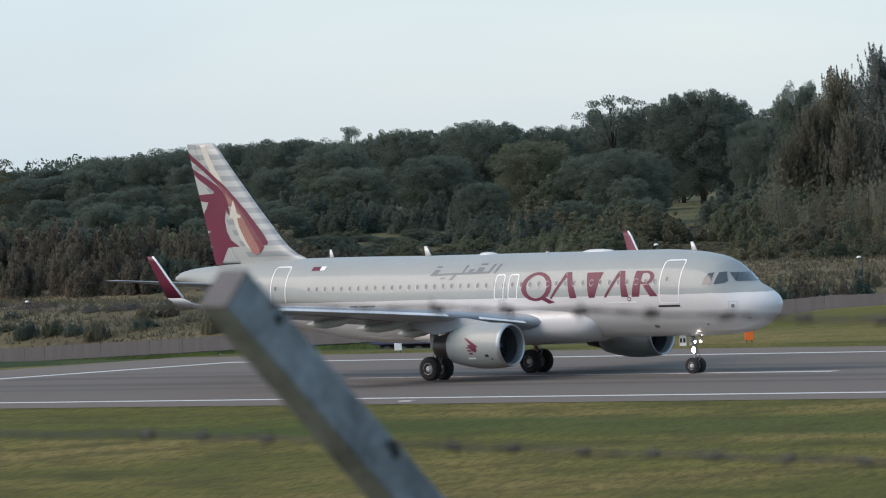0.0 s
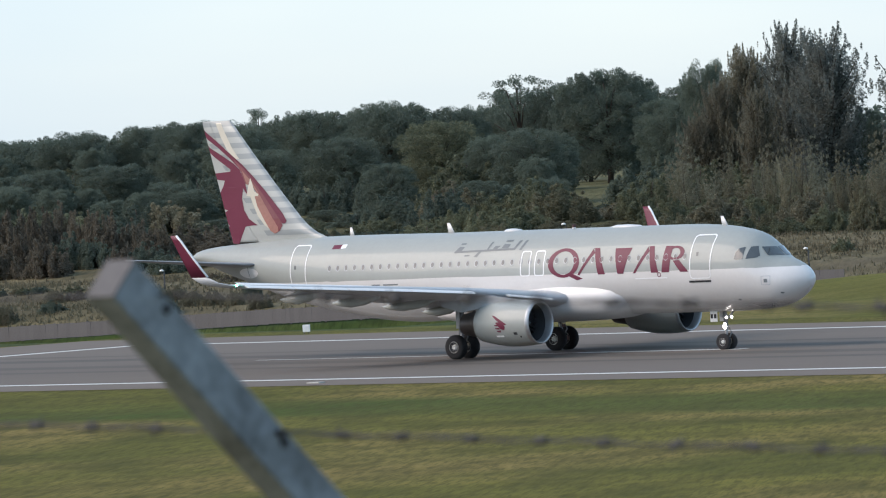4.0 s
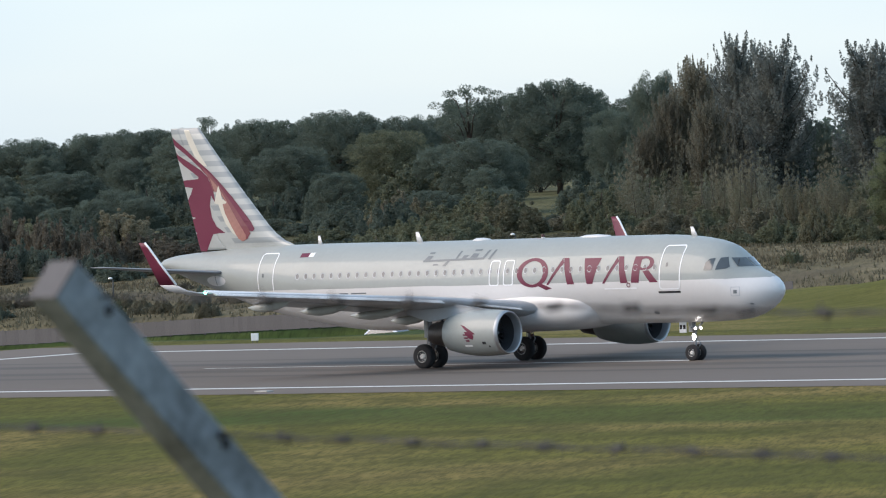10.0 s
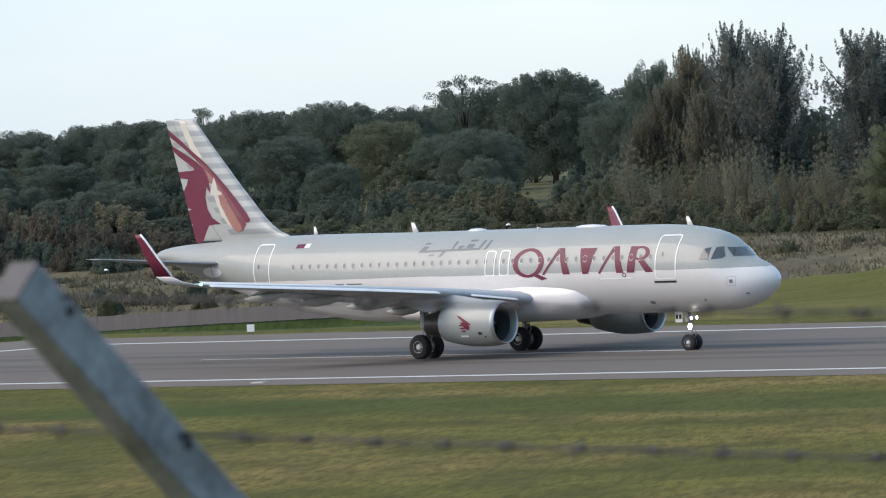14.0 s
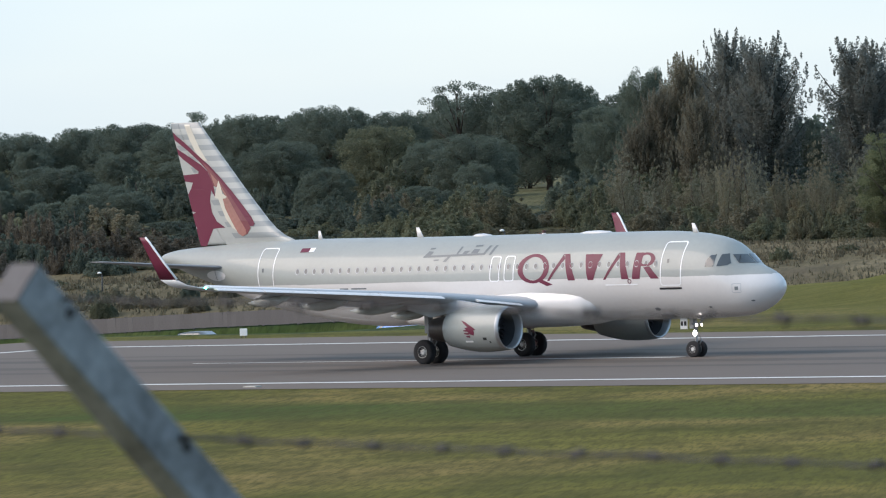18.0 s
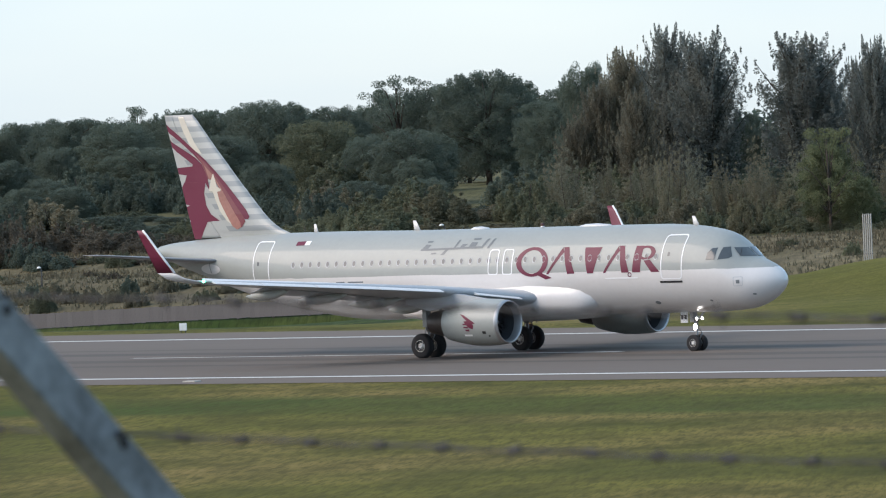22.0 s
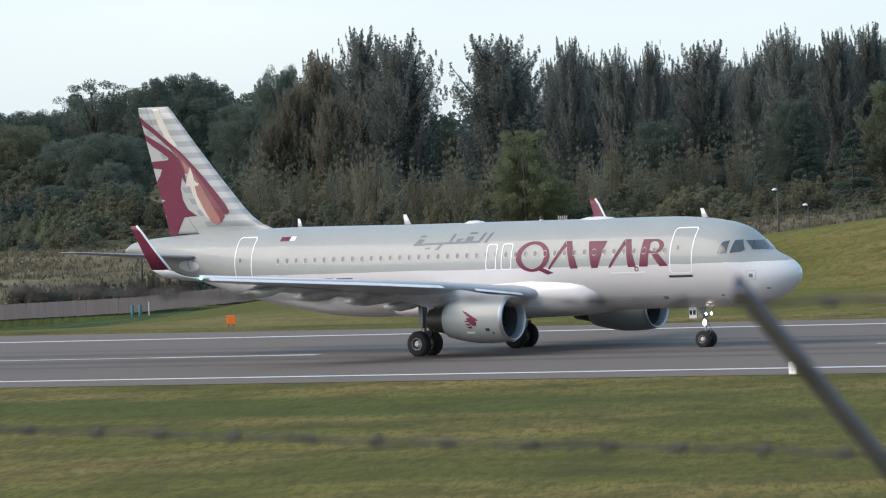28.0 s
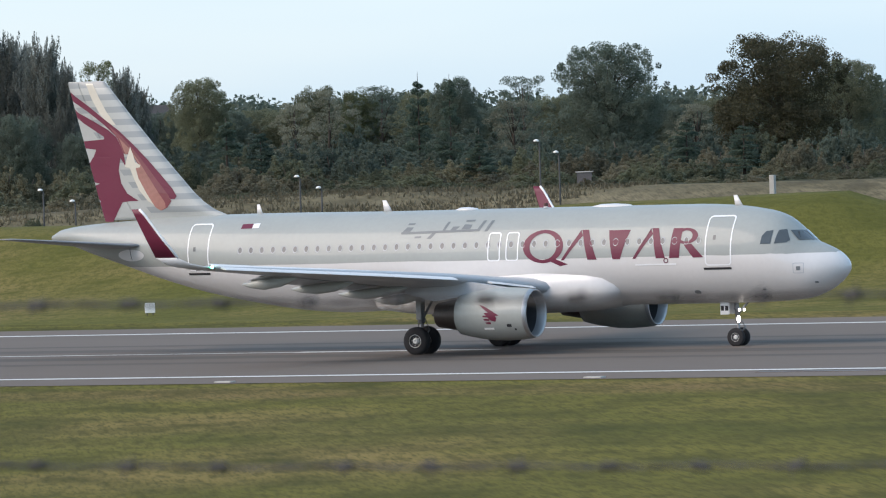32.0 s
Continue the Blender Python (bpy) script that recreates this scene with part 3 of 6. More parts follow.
# grey boarded fence beyond the road, each board a piece
def make_board_fence():
    root = thing("boundary_fence", "grey weathered boundary fence of upright boards beside the road", "fence")
    rng = random.Random(5)
    v, f = loft([[(-0.189, 0, 0), (0.189, 0, 0), (0.189, 0.05, 0), (-0.189, 0.05, 0)], [(-0.189, 0, 0.98), (0.189, 0, 1.0), (0.189, 0.05, 1.0), (-0.189, 0.05, 0.98)]])
    board = to_mesh("board", v, f, M["fence_panel"])
    v, f = loft([[(-0.06, -0.012, -0.1), (0.06, -0.012, -0.1), (0.06, 0.1, -0.1), (-0.06, 0.1, -0.1)], [(-0.06, -0.012, 1.0), (0.06, -0.012, 1.0), (0.06, 0.1, 1.0), (-0.06, 0.1, 1.0)]])
    post = to_mesh("fence_post", v, f, M["fence_panel"])
    x, k = -345.0, 0
    while x < -254:
        z = fence_foot(x) + 0.035 * max(0.0, min(x, -262) + 277) + 0.04 * math.sin(x * 0.05)
        if k % 8 == 0:
            link("fence_post", post, root, m=pose(x - 0.19, 97.47, z - 0.03))
        if k < 290:
            link("board", board, root, m=pose(x, 97.4, z - 0.06 + rng.uniform(-0.015, 0.015), rng.uniform(-1, 1), rng.uniform(-0.2, 0.2), 0))
        x += 0.38
        k += 1


make_board_fence()


# low wire mesh railing along the verge, seen west of the berm
def make_verge_rail():
    root = thing("verge_railing", "low pale wire railing on posts along the grass verge", "fence")
    rail_pts = [(x, 77.0, -1.30 + 0.033 * max(0.0, x + 275) + 0.004 * (x + 275) * (x < -275)) for x in np.arange(-296, -263, 2.2)]
    v, f = joined(tube(rail_pts, 0.022, 5), tube([(x, y, z - 0.3) for x, y, z in rail_pts], 0.02, 5))
    link("rail", to_mesh("rail", v, f, M["concrete"]), root)
    v, f = tube([(0, 0, -1.2), (0, 0, 0.05)], 0.04, 6)
    me = to_mesh("post", v, f, M["concrete"])
    for p in rail_pts:
        link("post", me, root, m=pose(*p))


make_verge_rail()


# ---- trees ----
def leaf_quads(rng, centres, radii, counts, size, droop=0.0, up=0.0):
    """Small bent leaf sprays scattered in clumps: vertices and faces."""
    V, F = [], []
    for c, r, n in zip(centres, radii, counts):
        d = rng.normal(size=(n, 3))
        d /= np.linalg.norm(d, axis=1)[:, None]
        p = np.array(c) + d * np.array(r) * (rng.uniform(0.25, 1.0, (n, 1)) ** 0.45)
        a = rng.normal(size=(n, 3))
        a[:, 2] = a[:, 2] * (1 - abs(up)) + up * 2.2 - droop
        a /= np.linalg.norm(a, axis=1)[:, None]
        b = np.cross(a, d + rng.normal(size=(n, 3)) * 0.7)
        b /= np.linalg.norm(b, axis=1)[:, None] + 1e-9
        s = size * rng.uniform(0.55, 1.35, (n, 1))
        w = s * rng.uniform(0.35, 0.75, (n, 1))
        nrm = np.cross(a, b) * s * 0.22
        q = np.stack([p - a * s, p + b * w - nrm, p + a * s, p - b * w + nrm], 1)
        k = len(V) * 1
        V.extend(q.reshape(-1, 3).tolist())
        F.extend([(k + 4 * i, k + 4 * i + 1, k + 4 * i + 2, k + 4 * i + 3) for i in range(n)])
    return V, F


def make_tree(kind, leaf, seed, name, label, category="tree"):
    """A tree of height 10 with its base at the origin, to be copied and scaled."""
    rng = np.random.default_rng(seed)
    root = thing(name, label, category)
    wood = []
    if kind == "oak":
        centres, radii, counts = [], [], []
        wood.append(tube([(0, 0, -0.5), (0.05, 0, 1.2), (-0.05, 0.1, 2.6), (0, 0, 5.5)], [0.36, 0.28, 0.22, 0.08], 7))
        lobes = [(rng.uniform(0, 2 * math.pi), rng.uniform(0.82, 1.12)) for _ in range(7)]
        for i in range(130):
            u, a = rng.uniform(0, 1), rng.uniform(0, 2 * math.pi)
            z = 0.9 + 8.4 * u ** 0.85
            lobe = sum(k * math.exp(2 * (math.cos(a - q) - 1)) for q, k in lobes) / sum(math.exp(2 * (math.cos(a - q) - 1)) for q, k in lobes)
            R = 4.6 * lobe * max(0.05, 1 - abs((z - 4.8) / 5.0) ** 2.6) ** 0.5 * rng.uniform(0.25, 1.0) ** 0.6
            c = (R * math.cos(a), R * math.sin(a), z + rng.normal(0, 0.12))
            r = rng.uniform(0.5, 1.0)
            centres.append(c)
            radii.append((r, r, r * 0.75))
            counts.append(int(440 * r))
            if i % 7 == 0:
                wood.append(tube([(0, 0, 1.6 + 0.35 * z), (c[0] * 0.5, c[1] * 0.5, z - 0.9), c], [0.10, 0.06, 0.02], 5))
        for i in range(70):  # small sprigs that break the outline
            a, z = rng.uniform(0, 2 * math.pi), rng.uniform(3.0, 9.3)
            R = 4.9 * max(0.05, 1 - abs((z - 4.8) / 5.0) ** 2.6) ** 0.5 * rng.uniform(0.85, 1.05)
            r = rng.uniform(0.22, 0.4)
            centres.append((R * math.cos(a), R * math.sin(a), z + rng.uniform(0, 0.5)))
            radii.append((r, r, r))
            counts.append(int(420 * r))
        for i in range(44):  # loose leaves between the clumps
            a, z = rng.uniform(0, 2 * math.pi), rng.uniform(1.4, 8.2)
            R = 3.1 * max(0.05, 1 - abs((z - 4.8) / 5.0) ** 2.6) ** 0.5 * rng.uniform(0, 1) ** 0.5
            centres.append((R * math.cos(a), R * math.sin(a), z))
            radii.append((1.7, 1.7, 1.4))
            counts.append(760)
        V, F = leaf_quads(rng, centres, radii, counts, 0.068)
    elif kind == "airy":
        centres, radii, counts = [], [], []
        wood.append(tube([(0, 0, -0.5), (0, 0, 3), (0.2, 0, 8.6)], [0.30, 0.2, 0.05], 7))
        for i in range(84):
            a, z = rng.uniform(0, 2 * math.pi), rng.uniform(1.6, 9.4)
            R = 3.8 * math.sqrt(max(0.05, 1 - abs((z - 5.2) / 5.0) ** 2.4)) * rng.uniform(0.2, 1.0)
            c = (R * math.cos(a), R * math.sin(a), z)
            r = rng.uniform(0.4, 0.85)
            centres.append(c)
            radii.append((r, r, r * 0.6))
            counts.append(int(240 * r))
            if i % 5 == 0:
                wood.append(tube([(0.1, 0, z * 0.55), (c[0] * 0.6, c[1] * 0.6, z - 0.7), c], [0.07, 0.04, 0.015], 4))
        V, F = leaf_quads(rng, centres, radii, counts, 0.072)
    elif kind == "poplar":
        centres, radii, counts = [], [], []
        wood.append(tube([(0, 0, -0.5), (0, 0.05, 4), (0, 0, 9.2)], [0.20, 0.13, 0.03], 6))
        for i in range(24):  # inner leaves
            a, z = rng.uniform(0, 2 * math.pi), rng.uniform(0.8, 6.6)
            R = 1.45 * (1 - 0.45 * max(0, (z - 3.4) / 4.0)) * rng.uniform(0, 1) ** 0.5
            centres.append((R * math.cos(a), R * math.sin(a), z))
            radii.append((0.95, 0.95, 1.0))
            counts.append(420)
        for i in range(125):  # steep ascending branches, bushy below and ending in upright tips
            a = 2.4 * i + rng.uniform(-0.5, 0.5)
            top = 2.2 + 7.6 * rng.uniform(0, 1) ** 0.72 if i > 6 else rng.uniform(9.0, 9.95)
            edge = 2.35 * (math.sqrt(max(0.10, 1 - ((top - 5.6) / 4.75) ** 2)) if top > 5.6 else 0.70 + 0.30 * top / 5.6)
            R = edge * rng.uniform(0.35, 1.05)
            h0 = max(0.4, top - rng.uniform(1.5, 2.6))
            way = []
            for k in range(7):
                f = k / 6
                out = R * (0.2 + 0.8 * f ** 0.8)
                c = (out * math.cos(a) + rng.normal(0, 0.06), out * math.sin(a) + rng.normal(0, 0.06), h0 + (top - h0) * f ** 1.1)
                way.append(c)
                r = (0.40 * (1 - f) + 0.06) * rng.uniform(0.75, 1.2)
                centres.append(c)
                radii.append((r, r, r * 0.6 + 0.22))
                counts.append(int(24 + 200 * r))
            if i % 3 == 0:
                wood.append(tube([(0, 0, h0 - 0.4), way[3], way[6]], [0.05, 0.03, 0.01], 4))
        V, F = leaf_quads(rng, centres, radii, counts, 0.05, up=0.55)
    elif kind == "sapling":
        centres, radii, counts = [], [], []
        for i in range(13):  # thin stems from one stool, feathery and open
            a, q = 2.4 * i, rng.uniform(0, 1) ** 0.6
            px, py, top = 1.9 * q * math.cos(a), 1.9 * q * math.sin(a), rng.uniform(5.4, 9.95) * (1 - 0.25 * q * q)
            way = []
            for k in range(9):
                f = 0.08 + 0.92 * k / 8
                c = (px * (0.35 + 0.65 * f) + rng.normal(0, 0.12), py * (0.35 + 0.65 * f) + rng.normal(0, 0.12), top * f)
                way.append(c)
                r = (0.55 * (1 - f) ** 0.7 + 0.12) * rng.uniform(0.6, 1.3)
                centres.append(c)
                radii.append((r, r, r * 0.9 + 0.1))
                counts.append(int(24 + 150 * r))
            if i < 2:
                wood.append(tube([(px * 0.01, py * 0.01, -0.4), way[4], way[8]], [0.07, 0.04, 0.01], 4))
        V, F = leaf_quads(rng, centres, radii, counts, 0.06, up=0.4)
    elif kind == "spruce":
        centres, radii, counts = [], [], []
        wood.append(tube([(0, 0, -0.5), (0, 0, 9.6)], [0.2, 0.02], 6))
        for i in range(70):
            z = 0.7 + 8.8 * rng.uniform(0, 1) ** 1.25
            R, a = 2.7 * (1 - z / 10.2), rng.uniform(0, 2 * math.pi)
            k = rng.uniform(0.5, 0.95)
            centres.append((R * k * math.cos(a), R * k * math.sin(a), z - 0.25 * k))
            radii.append((0.25 + 0.34 * R, 0.25 + 0.34 * R, 0.22))
            counts.append(int(110 + 90 * R))
        V, F = leaf_quads(rng, centres, radii, counts, 0.08, droop=0.5)
    else:  # shrub: a broken dome of height 10, scaled down when placed
        centres, radii, counts = [], [], []
        for k in range(24):  # upright leafy stems of unequal height
            a, q = rng.uniform(0, 2 * math.pi), rng.uniform(0, 1) ** 0.6
            px, py = 6.8 * q * math.cos(a), 6.8 * q * math.sin(a)
            top = 9.9 * (1 - 0.45 * q * q) * rng.uniform(0.62, 1.0)
            for j in range(5):
                z = top * (1 - 0.95 * (j / 5) ** 0.9) - 0.3
                r = min(2.1, 0.45 + 0.30 * (top - z)) * rng.uniform(0.75, 1.2)
                centres.append((px + rng.normal(0, 0.25 + 0.1 * (top - z)), py + rng.normal(0, 0.25 + 0.1 * (top - z)), max(0.6, z)))
                radii.append((r, r, r * rng.uniform(0.9, 1.4)))
                counts.append(int(200 * r))
        wood.append(tube([(0, 0, -0.6), (0.4, 0, 3), (1.2, 0.5, 7.5)], [0.35, 0.25, 0.08], 5))
        wood.append(tube([(0, 0, -0.6), (-0.8, 0.3, 3), (-2.6, 0.5, 6.5)], [0.3, 0.2, 0.06], 5))
        V, F = leaf_quads(rng, centres, radii, counts, 0.21, up=0.25)
    v, f = joined(*wood)
    link("trunk", to_mesh("trunk", v, f, M["bark"], True), root, "dark bare wood")
    link("crown", to_mesh("crown", V, F, M[leaf]), root)
    return root


def around(bearing, y):
    """The x of a point at that bearing from the mound, on the line y."""
    return (y - EYE[1]) * math.tan(radians(bearing))


def elevation(bearing, y, e):
    """The height that shows at elevation e."""
    return EYE[2] + (y - EYE[1]) / math.cos(radians(bearing)) * math.tan(radians(e))


STOCK = {}


def stock(kind, leaf, k, name, label, category="tree"):
    key = (kind, leaf, k)
    if key not in STOCK:
        STOCK[key] = [make_tree(kind, leaf, 11 + 7 * k + len(kind), name, label, category), False]
    return STOCK[key]


def plant(kind, leaf, k, x, y, tall, wide, spin, name, label, group, category="tree"):
    entry = stock(kind, leaf, k, name, label, category)
    m = Matrix.LocRotScale((x, y, height(x, y) - 0.1), Euler((0, 0, spin)), (wide, wide, tall / 10))
    if not entry[1]:
        entry[0].matrix_basis = m
        entry[1] = True
        ob = entry[0]
    else:
        ob = copy_thing(entry[0], Matrix.LocRotScale(m.translation, m.to_quaternion(), None))
        ob.scale = (wide, wide, tall / 10)
    tagged(ob, label, category, group)
    return ob


TREE_RNG = random.Random(21)
LABELS = {
    ("oak", "leaf_dark"): ("oak_tree", "large dark green broadleaf tree with a dense rounded crown"),
    ("oak", "leaf_green"): ("broadleaf_tree", "yellow-green broadleaf tree standing before the darker wood"),
    ("oak", "leaf_rust"): ("autumn_tree", "broadleaf tree turning rusty brown in autumn"),
    ("oak", "leaf_olive"): ("olive_tree_crown", "olive green broadleaf tree in the mixed wood"),
    ("airy", "leaf_dark"): ("open_tree", "dark open-crowned tree with sky showing through"),
    ("airy", "leaf_rust"): ("open_autumn_tree", "thin rusty autumn tree with open crown"),
    ("airy", "leaf_green"): ("open_green_tree", "light green tree with loose open crown"),
    ("airy", "leaf_pale"): ("thin_pale_tree", "thin half-bare tree with pale yellowing leaves"),
    ("poplar", "leaf_poplar"): ("poplar_tree", "tall narrow grey-green poplar with spiky upright top"),
    ("poplar", "leaf_russet"): ("poplar_tree", "tall narrow brown-leaved poplar at the end of the row"),
    ("sapling", "leaf_brown"): ("poplar_sapling", "thin brown upright sapling before the poplars"),
    ("sapling", "leaf_pale"): ("poplar_sapling", "thin pale brown upright sapling before the poplars"),
    ("spruce", "leaf_spruce"): ("spruce_tree", "dark blue-green conifer with a pointed crown"),
    ("shrub", "leaf_olive"): ("scrub_bush", "olive green bush in the rough scrub"),
    ("shrub", "leaf_scrub"): ("yellowing_bush", "yellowing olive bush in the rough scrub"),
    ("shrub", "leaf_brown"): ("brown_bush", "brown twiggy bush in the rough scrub"),
    ("shrub", "leaf_rust"): ("rusty_bush", "rusty autumn bush in the rough scrub"),
    ("shrub", "leaf_dark"): ("dark_bush", "dark green bush below the wood"),
    ("shrub", "leaf_hedge"): ("thorn_bush", "tall brown thorn bush at the edge of the field"),
    ("shrub", "leaf_green"): ("green_bush", "fresh green bush in the rough scrub"),
}


def tree_at(kind, leaf, bearing, y, e, half, group):
    """A tree whose top shows at elevation e, half degrees to each side of its bearing."""
    x = around(bearing, y)
    dist = (y - EYE[1]) / math.cos(radians(bearing))
    tall = elevation(bearing, y, e) - height(x, y)
    base = {"oak": 4.9, "airy": 4.0, "poplar": 2.3, "sapling": 2.1, "spruce": 2.7, "shrub": 8.0}[kind]
    wide = dist * math.tan(radians(half)) / base
    if kind == "poplar":
        tall *= 0.985
    name, label = LABELS[kind, leaf]
    plant(kind, leaf, TREE_RNG.randrange(3 if leaf in ("leaf_dark", "leaf_poplar") else 2), x, y, max(tall, 0.6), wide, TREE_RNG.uniform(0, 6.28), name, label, "bushes in the scrub" if kind == "shrub" else group, "bush" if kind == "shrub" else "tree")


# bearing, distance line, elevation of the top, half width
WEST_WOOD = [(-43.7, 262, 0.11, 0.332), (-42.85, 245, 0.06, 0.474), (-42.38, 262, 0.19, 0.332), (-41.85, 255, 0.24, 0.427), (-41.24, 262, 0.26, 0.379), (-40.86, 250, 0.28, 0.398), (-40.48, 245, 0.23, 0.379), (-39.86, 262, 0.32, 0.398), (-39.25, 258, 0.37, 0.427), (-38.7, 262, 0.3, 0.332), (-37.44, 262, 0.55, 0.474), (-36.92, 255, 0.29, 0.332), (-36.63, 228, 0.59, 0.25)]
for b, y, e, w in WEST_WOOD:
    tree_at("oak", "leaf_dark", b, y, e, w, "trees of the west wood")
for b, y, e, w in [(-40.32, 300, 0.37, 0.19), (-38.16, 275, 0.55, 0.398), (-26.54, 262, 0.25, 0.265), (-27.72, 262, 0.2, 0.332)]:
    tree_at("airy", "leaf_dark", b, y, e, w, "trees of the west wood")
for b, y, e, w in [(-43.32, 280, 0.21, 0.303), (-42.47, 300, 0.18, 0.209), (-37.07, 320, 0.34, 0.237)]:
    tree_at("airy", "leaf_rust", b, y, e, w, "trees of the west wood")
for b, y, e, w in [(-38.82, 225, 0.19, 0.398), (-38.44, 218, 0.05, 0.237)]:
    tree_at("oak", "leaf_olive" if w > 0.3 else "leaf_dark", b, y, e, w, "trees of the west wood")
for b, y, e, w in [(-38.06, 215, 0.09, 0.398), (-39.63, 240, 0.09, 0.379), (-41.52, 225, -0.05, 0.379), (-42.28, 215, -0.1, 0.379), (-40.29, 240, 0.02, 0.379)]:
    tree_at("oak", "leaf_dark", b, y, e, w, "trees of the west wood")
FILL = [(-44.4, 0.08), (-43.0, 0.14), (-41.85, 0.23), (-40.96, 0.26), (-39.88, 0.30), (-39.29, 0.35), (-38.68, 0.28), (-38.3, 0.40), (-38.0, 0.47), (-37.47, 0.52), (-37.15, 0.42), (-36.99, 0.30), (-36.75, 0.42), (-36.2, 0.5)]
b = -44.2
while b < -36.3:  # the closed mass of the wood behind
    tree_at("oak", "leaf_dark", b, 285 + TREE_RNG.uniform(-8, 8), ramp(b, FILL) - TREE_RNG.uniform(0.0, 0.06), TREE_RNG.uniform(0.3, 0.42), "trees of the west wood")
    b += 0.3
FILL_EAST = [(-29.75, 0.07), (-28.6, 0.06), (-28.2, 0.13), (-27.2, 0.17), (-26.85, 0.02), (-26.4, 0.08), (-25.2, -0.03), (-24.5, 0.2), (-23.7, 0.03), (-23.2, -0.08), (-22.4, 0.04)]
b = -29.8
while b < -22.3:
    tree_at("oak", TREE_RNG.choice(("leaf_dark", "leaf_olive", "leaf_dark")), b, 292 + TREE_RNG.uniform(-8, 8), ramp(b, FILL_EAST) - TREE_RNG.uniform(0.0, 0.06), TREE_RNG.uniform(0.22, 0.34), "trees of the east wood")
    b += 0.27
POPLARS = [(-36.31, 200, 0.72, 0.25), (-35.63, 200, 0.84, 0.33), (-34.84, 203, 0.79, 0.368), (-34.23, 205, 0.74, 0.186), (-33.84, 198, 0.64, 0.191), (-33.56, 198, 0.67, 0.135), (-33.13, 205, 0.66, 0.284), (-32.74, 203, 0.56, 0.151), (-32.45, 200, 0.75, 0.224), (-32.07, 200, 0.71, 0.224), (-31.77, 205, 0.75, 0.203), (-31.46, 205, 0.75, 0.193), (-31.13, 205, 0.8, 0.219), (-30.8, 200, 0.78, 0.193), (-30.49, 200, 0.73, 0.205), (-30.29, 200, 0.46, 0.116), (-29.83, 205, 0.44, 0.156)]
for b, y, e, w in POPLARS:
    tree_at("poplar", "leaf_russet" if b < -36.1 else "leaf_poplar", b, y, e, w * (1.1 if b < -36.1 else 1.28), "row of poplars")
for b, y, e, w in POPLARS:  # a second row fills the shade between them
    for k in (-0.5, 0.5) if b < -34.4 else (-0.85, -0.3, 0.3, 0.85):
        if abs(b + k * w + 35.3) < 0.3:
            continue
        tree_at("poplar", "leaf_poplar", b + k * w, y + 14 + 4 * k, e - TREE_RNG.uniform(0.08, 0.26), w * TREE_RNG.uniform(0.7, 0.95), "row of poplars")
tree_at("airy", "leaf_green", -30.04, 225, 0.50, 0.27, "row of poplars")
for b, y, e, w in [(-31.52, 186, 0.25, 0.427), (-32.42, 190, 0.15, 0.284), (-30.71, 188, 0.06, 0.284), (-33.56, 192, 0.0, 0.265), (-30.14, 190, -0.09, 0.284)]:
    tree_at("oak", "leaf_olive" if w > 0.4 else "leaf_dark", b, y, e, w, "trees before the poplars")
tree_at("airy", "leaf_green", -34.64, 158, -0.01, 0.29, "trees before the poplars")
tree_at("oak", "leaf_green", -34.66, 161, -0.14, 0.25, "trees before the poplars")
tree_at("oak", "leaf_green", -34.42, 160, -0.45, 0.22, "trees before the poplars")
EAST_WOOD = [(-29.21, 262, 0.31, 0.284, "leaf_olive"), (-28.25, 265, 0.21, 0.237, "leaf_olive"), (-27.91, 262, 0.16, 0.209, "leaf_green"), (-27.11, 265, 0.25, 0.237, "leaf_dark"), (-25.83, 225, 0.5, 0.474, "leaf_dark"), (-25.26, 300, 0.03, 0.284, "leaf_dark"), (-24.43, 205, 0.53, 0.588, "leaf_rust"), (-23.88, 225, 0.3, 0.332, "leaf_olive"), (-23.55, 330, 0.04, 0.265, "leaf_dark"), (-23.08, 330, 0.04, 0.265, "leaf_dark"), (-22.65, 330, 0.02, 0.284, "leaf_dark")]
for b, y, e, w, leaf in EAST_WOOD:
    tree_at("oak", leaf, b, y, e, w, "trees of the east wood")
for b, y, e, w in [(-27.41, 215, 0.33, 0.19), (-27.15, 215, 0.3, 0.19), (-29.0, 190, -0.01, 0.265), (-28.72, 188, -0.1, 0.228), (-26.92, 180, -0.18, 0.209), (-32.32, 182, 0.05, 0.19), (-32.99, 180, -0.01, 0.209), (-31.94, 176, -0.09, 0.237), (-25.21, 190, -0.13, 0.237), (-24.74, 180, -0.18, 0.237)]:
    tree_at("spruce", "leaf_spruce", b, y, e, w, "conifers in the mixed wood")
for b, y, e, w in [(-28.15, 235, 0.18, 0.284), (-28.43, 230, 0.09, 0.237), (-26.63, 225, 0.06, 0.284), (-25.12, 215, -0.03, 0.284)]:
    tree_at("airy", "leaf_pale", b, y, e, w, "trees of the east wood")
